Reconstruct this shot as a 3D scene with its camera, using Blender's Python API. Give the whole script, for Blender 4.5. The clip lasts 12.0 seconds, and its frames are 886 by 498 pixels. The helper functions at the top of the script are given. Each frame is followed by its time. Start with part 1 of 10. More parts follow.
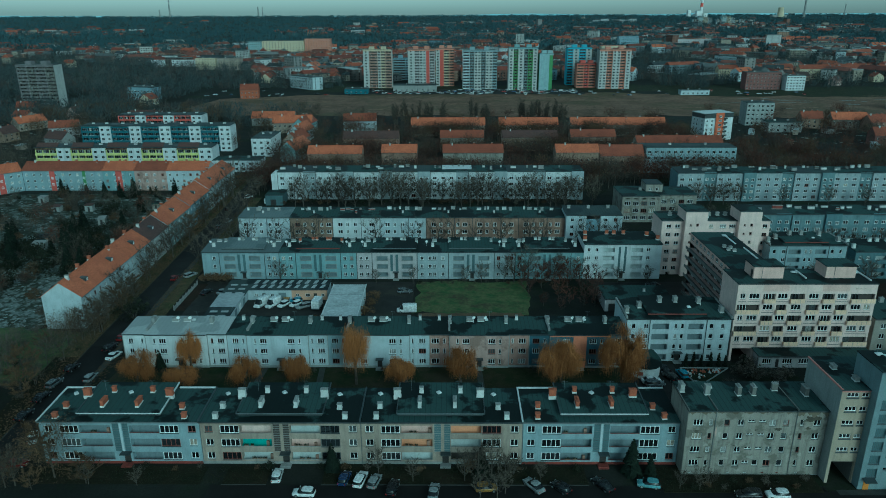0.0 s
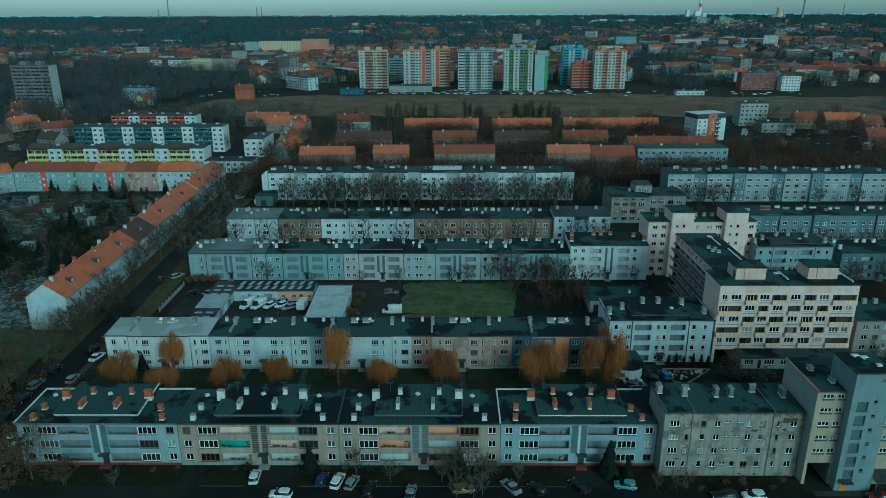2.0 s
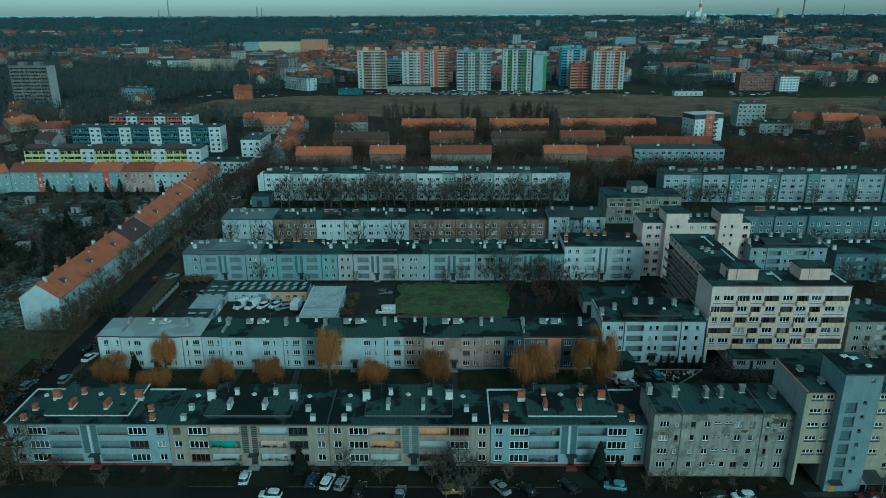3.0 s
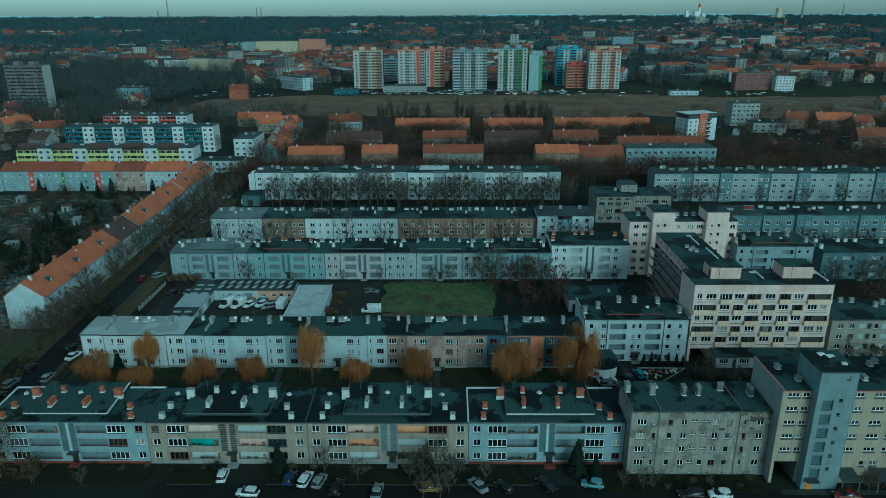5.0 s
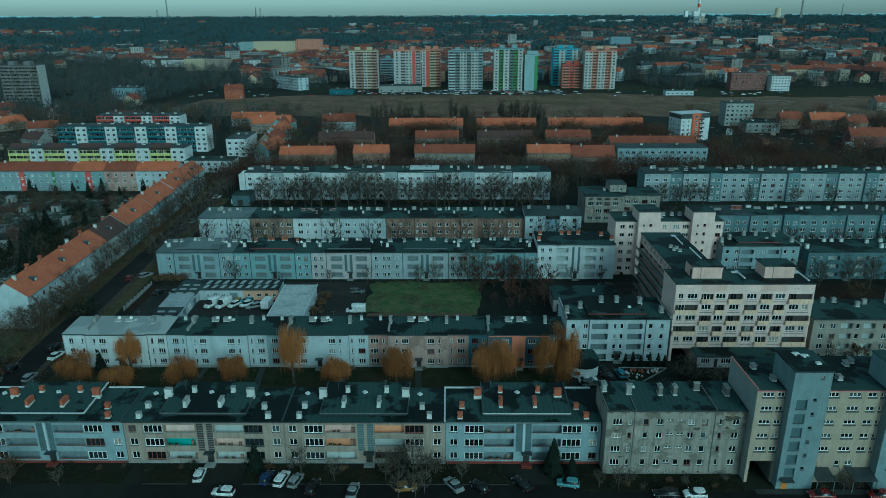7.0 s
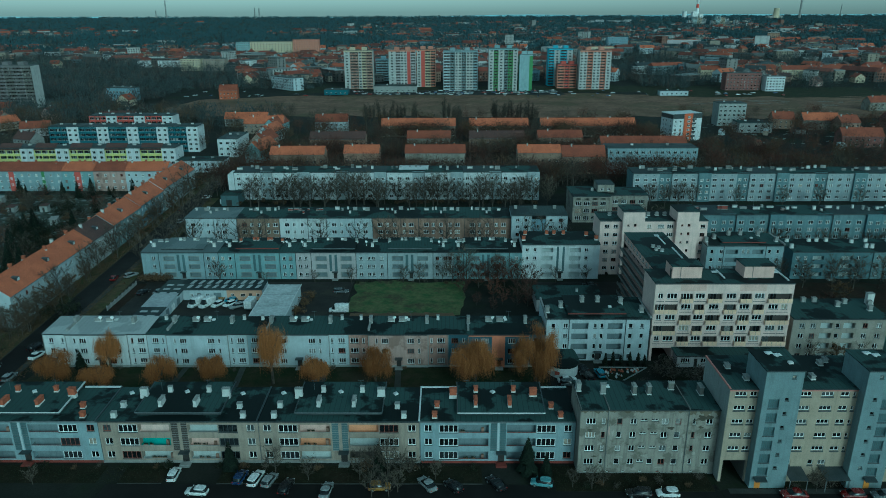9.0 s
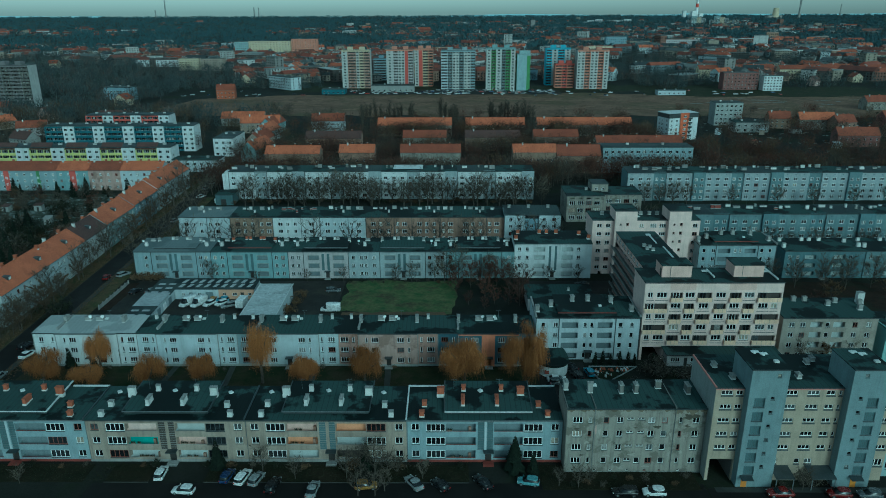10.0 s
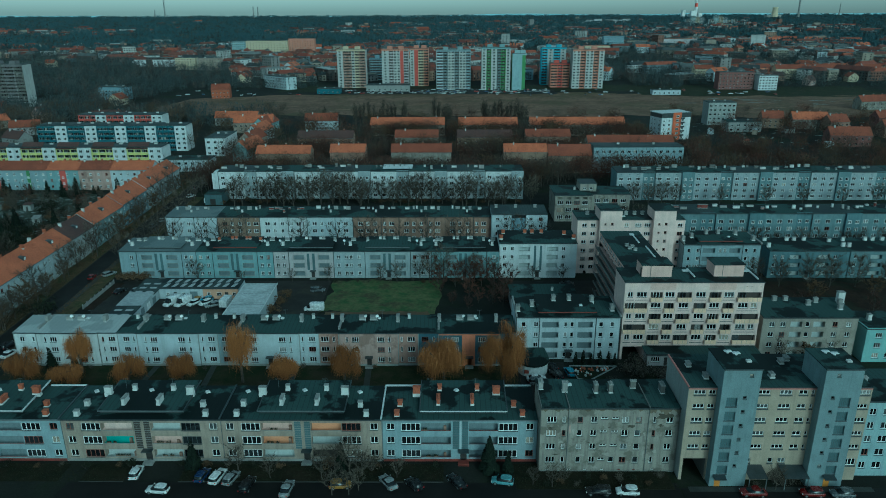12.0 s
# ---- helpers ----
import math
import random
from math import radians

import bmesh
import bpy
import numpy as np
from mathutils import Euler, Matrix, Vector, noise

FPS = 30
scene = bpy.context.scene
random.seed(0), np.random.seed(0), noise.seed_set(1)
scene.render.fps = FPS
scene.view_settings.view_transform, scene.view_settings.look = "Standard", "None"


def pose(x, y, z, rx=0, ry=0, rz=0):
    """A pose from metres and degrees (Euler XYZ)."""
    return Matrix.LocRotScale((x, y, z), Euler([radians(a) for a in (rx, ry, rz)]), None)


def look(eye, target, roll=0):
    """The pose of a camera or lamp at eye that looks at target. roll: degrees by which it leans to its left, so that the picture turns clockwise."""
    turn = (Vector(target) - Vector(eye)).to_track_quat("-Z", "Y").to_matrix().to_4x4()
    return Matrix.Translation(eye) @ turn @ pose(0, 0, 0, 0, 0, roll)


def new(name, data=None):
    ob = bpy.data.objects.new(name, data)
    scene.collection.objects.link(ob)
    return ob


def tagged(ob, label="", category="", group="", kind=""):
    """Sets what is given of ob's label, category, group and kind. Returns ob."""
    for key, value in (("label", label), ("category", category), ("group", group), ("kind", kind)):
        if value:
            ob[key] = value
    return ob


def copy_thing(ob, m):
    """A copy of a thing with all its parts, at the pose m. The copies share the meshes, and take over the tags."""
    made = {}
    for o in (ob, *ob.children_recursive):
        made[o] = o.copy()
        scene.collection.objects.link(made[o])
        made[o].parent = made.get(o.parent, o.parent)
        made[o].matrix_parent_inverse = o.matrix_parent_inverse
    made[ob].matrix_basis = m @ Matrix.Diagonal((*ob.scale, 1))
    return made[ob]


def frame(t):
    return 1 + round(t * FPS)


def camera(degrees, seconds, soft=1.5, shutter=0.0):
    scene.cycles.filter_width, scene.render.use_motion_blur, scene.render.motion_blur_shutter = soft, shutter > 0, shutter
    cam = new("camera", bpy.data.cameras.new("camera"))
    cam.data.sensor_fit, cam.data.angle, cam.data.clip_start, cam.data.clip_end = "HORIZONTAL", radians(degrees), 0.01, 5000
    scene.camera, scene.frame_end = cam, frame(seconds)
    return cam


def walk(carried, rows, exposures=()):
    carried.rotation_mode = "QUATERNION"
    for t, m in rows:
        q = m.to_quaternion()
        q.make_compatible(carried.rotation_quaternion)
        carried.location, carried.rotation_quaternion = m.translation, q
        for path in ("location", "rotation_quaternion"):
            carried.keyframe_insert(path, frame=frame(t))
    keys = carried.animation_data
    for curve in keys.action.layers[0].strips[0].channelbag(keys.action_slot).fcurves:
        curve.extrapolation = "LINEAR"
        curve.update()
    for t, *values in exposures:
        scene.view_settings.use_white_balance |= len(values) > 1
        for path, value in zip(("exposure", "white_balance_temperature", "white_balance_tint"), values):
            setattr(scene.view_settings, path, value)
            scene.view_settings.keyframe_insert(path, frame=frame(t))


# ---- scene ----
cam = camera(65.0, 12.0, 0.92)
PATH = [
    (0, (-1.009, -0.062, 80.321), (-1.026, 1.831, 79.677), -0.2),
    (0.5, (-0.001, -0.059, 80.355), (-0.017, 1.834, 79.711), -0.2),
    (1, (0.965, -0.048, 80.428), (0.949, 1.846, 79.785), -0.2),
    (1.5, (1.989, -0.046, 80.497), (1.972, 1.848, 79.854), -0.2),
    (2, (3.034, -0.042, 80.586), (3.018, 1.852, 79.942), -0.2),
    (2.5, (3.985, -0.047, 80.677), (3.968, 1.847, 80.033), -0.2),
    (3, (4.932, -0.081, 80.668), (4.915, 1.813, 80.025), -0.2),
    (5, (8.961, -0.253, 80.346), (8.944, 1.641, 79.703), -0.2),
    (5.5, (9.99, -0.291, 80.374), (9.973, 1.602, 79.731), -0.2),
    (6, (11.051, -0.316, 80.395), (11.034, 1.578, 79.752), -0.2),
    (6.5, (12.161, -0.345, 80.349), (12.144, 1.549, 79.706), -0.2),
    (7, (13.285, -0.367, 80.346), (13.268, 1.527, 79.703), -0.2),
    (9, (17.938, -0.481, 80.238), (17.922, 1.413, 79.596), -0.2),
    (9.5, (19.146, -0.492, 80.154), (19.129, 1.402, 79.511), -0.2),
    (10, (20.321, -0.538, 80.103), (20.305, 1.356, 79.46), -0.2),
    (10.5, (21.52, -0.611, 80.047), (21.503, 1.282, 79.404), -0.2),
    (11, (22.677, -0.641, 80.051), (22.661, 1.253, 79.408), -0.2),
    (11.5, (23.785, -0.667, 80.151), (23.769, 1.227, 79.507), -0.2),
    (12, (24.954, -0.688, 80.186), (24.938, 1.205, 79.542), -0.2),
]
walk(cam, [(t, look(eye, target, roll)) for t, eye, target, roll in PATH], [(0.0, 0.49, 4370, -40), (12.0, 0.49, 4370, -40)])

# ---- sky and sun: an overcast winter afternoon ----
SUN_EL, SUN_AZ = 25.0, 155.0
world = bpy.data.worlds.new("sky")
scene.world = world
world.use_nodes = True
wn = world.node_tree
sky = wn.nodes.new("ShaderNodeTexSky")
sky.sky_type, sky.sun_disc = "NISHITA", False
sky.sun_elevation, sky.sun_rotation = radians(SUN_EL), radians(SUN_AZ)
sky.air_density, sky.dust_density, sky.ozone_density = 1.0, 1.15, 1.0
soft = wn.nodes.new("ShaderNodeHueSaturation")
soft.inputs["Saturation"].default_value = 0.36
wn.links.new(sky.outputs[0], soft.inputs["Color"])
wn.links.new(soft.outputs[0], wn.nodes["Background"].inputs[0])
wn.nodes["Background"].inputs[1].default_value = 0.064

sun = new("sun", bpy.data.lights.new("sun", "SUN"))
sun.data.energy, sun.data.angle, sun.data.color = 0.72, radians(22), (1.0, 0.95, 0.88)
az, el = radians(SUN_AZ), radians(SUN_EL)
sun_from = Vector((math.sin(az) * math.cos(el), math.cos(az) * math.cos(el), math.sin(el)))
sun.matrix_world = look(sun_from * 100, (0, 0, 0))


# ---- materials ----
def nodes_of(name):
    m = bpy.data.materials.new(name)
    m.use_nodes = True
    nt = m.node_tree
    return m, nt, nt.nodes["Principled BSDF"]


def noise_tex(nt, scale, detail=4.0, rough=0.6, squash=None, vec=None):
    n = nt.nodes.new("ShaderNodeTexNoise")
    n.inputs["Scale"].default_value = scale
    n.inputs["Detail"].default_value = detail
    n.inputs["Roughness"].default_value = rough
    pos = nt.nodes.new("ShaderNodeNewGeometry").outputs["Position"]
    if squash:
        mp = nt.nodes.new("ShaderNodeMapping")
        mp.inputs["Scale"].default_value = squash
        nt.links.new(pos, mp.inputs["Vector"])
        pos = mp.outputs[0]
    nt.links.new(pos, n.inputs["Vector"])
    return n.outputs["Fac"]


def ramp(nt, fac, stops, constant=False):
    r = nt.nodes.new("ShaderNodeValToRGB")
    el = r.color_ramp.elements
    while len(el) < len(stops):
        el.new(0.5)
    for e, (p, c) in zip(el, stops):
        e.position, e.color = p, (*c, 1) if len(c) == 3 else c
    if constant:
        r.color_ramp.interpolation = "CONSTANT"
    nt.links.new(fac, r.inputs[0])
    return r.outputs["Color"]


def blend(nt, fac, a, b, mode="MIX"):
    x = nt.nodes.new("ShaderNodeMix")
    x.data_type, x.blend_type = "RGBA", mode
    for sock, v in ((x.inputs[0], fac), (x.inputs[6], a), (x.inputs[7], b)):
        if isinstance(v, (int, float)):
            sock.default_value = v
        elif isinstance(v, tuple):
            sock.default_value = (*v, 1) if len(v) == 3 else v
        else:
            nt.links.new(v, sock)
    return x.outputs[2]


def grey(v):
    return (v, v, v)


def bumped(nt, b, height, strength, distance):
    n = nt.nodes.new("ShaderNodeBump")
    n.inputs["Strength"].default_value, n.inputs["Distance"].default_value = strength, distance
    nt.links.new(height, n.inputs["Height"])
    nt.links.new(n.outputs[0], b.inputs["Normal"])


def shade(c, k):
    return tuple(min(1.0, v * k) for v in c)


def plaster(name, col, dirt=0.35, patch=None):
    """Rendered wall: cloudy tone, rain streaks, fine grain; patch: a second colour in blotches."""
    m, nt, b = nodes_of(name)
    c = blend(nt, ramp(nt, noise_tex(nt, 0.35, 3), ((0.3, grey(0)), (0.75, grey(1)))), shade(col, 0.88), shade(col, 1.12))
    if patch:
        c = blend(nt, ramp(nt, noise_tex(nt, 0.28, 6, 0.65), ((0.52, grey(0)), (0.6, grey(0.85)))), c, patch)
    streak = ramp(nt, noise_tex(nt, 1.0, 5, 0.65, (1.3, 1.3, 0.12)), ((0.48, grey(0)), (0.76, grey(dirt * 1.2))))
    c = blend(nt, streak, c, shade(col, 0.45))
    fine = noise_tex(nt, 6.0, 4)
    c = blend(nt, ramp(nt, fine, ((0.35, grey(0.82)), (0.65, grey(1)))), (0, 0, 0), c)
    nt.links.new(c, b.inputs["Base Color"])
    b.inputs["Roughness"].default_value = 0.88
    bumped(nt, b, fine, 0.25, 0.02)
    return m


def surface(name, col, col2, scale=0.5, fine=5.0, rough=0.85, metal=0.0, bump=0.3, depth=0.03, spec=0.5, third=None):
    """Two tones in clouds with a fine grain; third: a rarer tone in patches."""
    m, nt, b = nodes_of(name)
    c = blend(nt, ramp(nt, noise_tex(nt, scale, 5), ((0.35, grey(0)), (0.65, grey(1)))), col, col2)
    if third:
        c = blend(nt, ramp(nt, noise_tex(nt, scale * 0.37, 7, 0.7), ((0.5, grey(0)), (0.62, grey(1)))), c, third)
    f = noise_tex(nt, fine, 5, 0.7)
    c = blend(nt, ramp(nt, f, ((0.3, grey(0.55)), (0.7, grey(1)))), (0, 0, 0), c)
    nt.links.new(c, b.inputs["Base Color"])
    b.inputs["Roughness"].default_value, b.inputs["Metallic"].default_value = rough, metal
    b.inputs["Specular IOR Level"].default_value = spec
    if bump:
        bumped(nt, b, f, bump, depth)
    return m


def felt(name, dry, wet, scale=0.13, gloss=0.6):
    """Bitumen roofing: dry stretches with matt grain, wet ones dark and shiny, lap seams."""
    m, nt, b = nodes_of(name)
    k = ramp(nt, noise_tex(nt, scale, 5, 0.55), ((0.49, grey(0)), (0.53, grey(1))))
    f = noise_tex(nt, 3.0, 5, 0.7)
    c = blend(nt, k, blend(nt, f, shade(dry, 0.7), shade(dry, 1.35)), blend(nt, f, shade(wet, 0.7), shade(wet, 1.4)))
    w = nt.nodes.new("ShaderNodeTexWave")
    w.inputs["Scale"].default_value, w.inputs["Distortion"].default_value = 0.32, 0.3
    nt.links.new(nt.nodes.new("ShaderNodeNewGeometry").outputs["Position"], w.inputs["Vector"])
    seam = ramp(nt, w.outputs["Fac"], ((0.93, grey(0)), (0.98, grey(0.3))))
    c = blend(nt, seam, c, shade(wet, 0.6))
    nt.links.new(c, b.inputs["Base Color"])
    nt.links.new(ramp(nt, k, ((0, grey(0.75)), (1, grey(gloss)))), b.inputs["Roughness"])
    b.inputs["Specular IOR Level"].default_value = 0.08
    bumped(nt, b, f, 0.25, 0.02)
    return m


def tiles(name, col, col2):
    """Clay tiles: rows along the slope, mottled, with dark lichen patches."""
    m, nt, b = nodes_of(name)
    c = blend(nt, ramp(nt, noise_tex(nt, 0.25, 5), ((0.35, grey(0)), (0.65, grey(1)))), col, col2)
    c = blend(nt, ramp(nt, noise_tex(nt, 3.2, 3), ((0.35, grey(0.5)), (0.65, grey(1)))), (0, 0, 0), c)
    c = blend(nt, ramp(nt, noise_tex(nt, 0.9, 7, 0.7), ((0.55, grey(0)), (0.70, grey(0.45)))), c, (0.06, 0.04, 0.033))
    w = nt.nodes.new("ShaderNodeTexWave")
    w.bands_direction = "Z"
    w.inputs["Scale"].default_value = 1.6
    nt.links.new(nt.nodes.new("ShaderNodeNewGeometry").outputs["Position"], w.inputs["Vector"])
    nt.links.new(c, b.inputs["Base Color"])
    b.inputs["Roughness"].default_value = 0.8
    bumped(nt, b, w.outputs["Fac"], 0.5, 0.05)
    return m


def pane_mat(name, warm=0.9):
    """Window glass over dark rooms, curtains or blinds behind some."""
    m, nt, b = nodes_of(name)
    r = nt.nodes.new("ShaderNodeObjectInfo").outputs["Random"]
    c = ramp(nt, r, ((0.0, (0.010, 0.012, 0.014)), (0.6, (0.026, 0.030, 0.034)), (0.78, (0.09, 0.1, 0.105)), (0.9, (0.3, 0.3, 0.29)), (0.97, (0.42, 0.37, 0.3))), True)
    c = blend(nt, ramp(nt, noise_tex(nt, 1.7, 2), ((0.4, grey(0.55)), (0.6, grey(1)))), (0.01, 0.012, 0.014), c)
    nt.links.new(c, b.inputs["Base Color"])
    b.inputs["Roughness"].default_value, b.inputs["IOR"].default_value = 0.07, 1.5
    return m


def far_pane(name):
    m, nt, b = nodes_of(name)
    g = nt.nodes.new("ShaderNodeNewGeometry").outputs["Random Per Island"]
    nt.links.new(ramp(nt, g, ((0.0, (0.012, 0.014, 0.016)), (0.6, (0.035, 0.04, 0.045)), (0.85, (0.12, 0.13, 0.13)), (0.95, (0.3, 0.28, 0.25))), True), b.inputs["Base Color"])
    b.inputs["Roughness"].default_value = 0.15
    return m


def gloss(name, col, rough=0.25, metal=0.0):
    m, nt, b = nodes_of(name)
    f = noise_tex(nt, 2.0, 4)
    nt.links.new(blend(nt, ramp(nt, f, ((0.4, grey(0.75)), (0.6, grey(1)))), (0, 0, 0), col), b.inputs["Base Color"])
    nt.links.new(ramp(nt, f, ((0.3, grey(rough)), (0.8, grey(min(1, rough + 0.2))))), b.inputs["Roughness"])
    b.inputs["Metallic"].default_value = metal
    return m


def leafy(name, a, b2, c3):
    """Twigs, leaves and needles: each thing and each clump its own tone."""
    m, nt, b = nodes_of(name)
    g = nt.nodes.new("ShaderNodeNewGeometry").outputs["Random Per Island"]
    o = nt.nodes.new("ShaderNodeObjectInfo").outputs["Random"]
    c = ramp(nt, g, ((0.0, a), (0.55, b2), (1.0, c3)))
    c = blend(nt, ramp(nt, o, ((0.0, grey(0.65)), (1.0, grey(1)))), (0, 0, 0), c)
    nt.links.new(c, b.inputs["Base Color"])
    b.inputs["Roughness"].default_value = 0.85
    b.inputs["Specular IOR Level"].default_value = 0.2
    return m


def island_tones(name, stops, rough=0.85, grain=2.5):
    """Plaster, tile or felt of many houses: a tone of its own for each, with a cloudy grain."""
    m, nt, b = nodes_of(name)
    c = ramp(nt, nt.nodes.new("ShaderNodeNewGeometry").outputs["Random Per Island"], stops, True)
    c = blend(nt, ramp(nt, noise_tex(nt, 0.22, 4), ((0.35, grey(0.7)), (0.65, grey(1)))), (0, 0, 0), c)
    c = blend(nt, ramp(nt, noise_tex(nt, grain, 4), ((0.3, grey(0.7)), (0.7, grey(1)))), (0, 0, 0), c)
    nt.links.new(c, b.inputs["Base Color"])
    b.inputs["Roughness"].default_value = rough
    return m


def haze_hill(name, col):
    """Backdrop hills: the bright air before them is put in as a glow of their own."""
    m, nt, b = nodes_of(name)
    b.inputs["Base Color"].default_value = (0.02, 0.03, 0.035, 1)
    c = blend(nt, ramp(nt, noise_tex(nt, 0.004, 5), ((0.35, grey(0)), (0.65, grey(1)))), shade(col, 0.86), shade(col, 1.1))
    # Haze as emission, not reflected light.
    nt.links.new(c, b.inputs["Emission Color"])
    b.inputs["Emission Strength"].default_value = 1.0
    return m


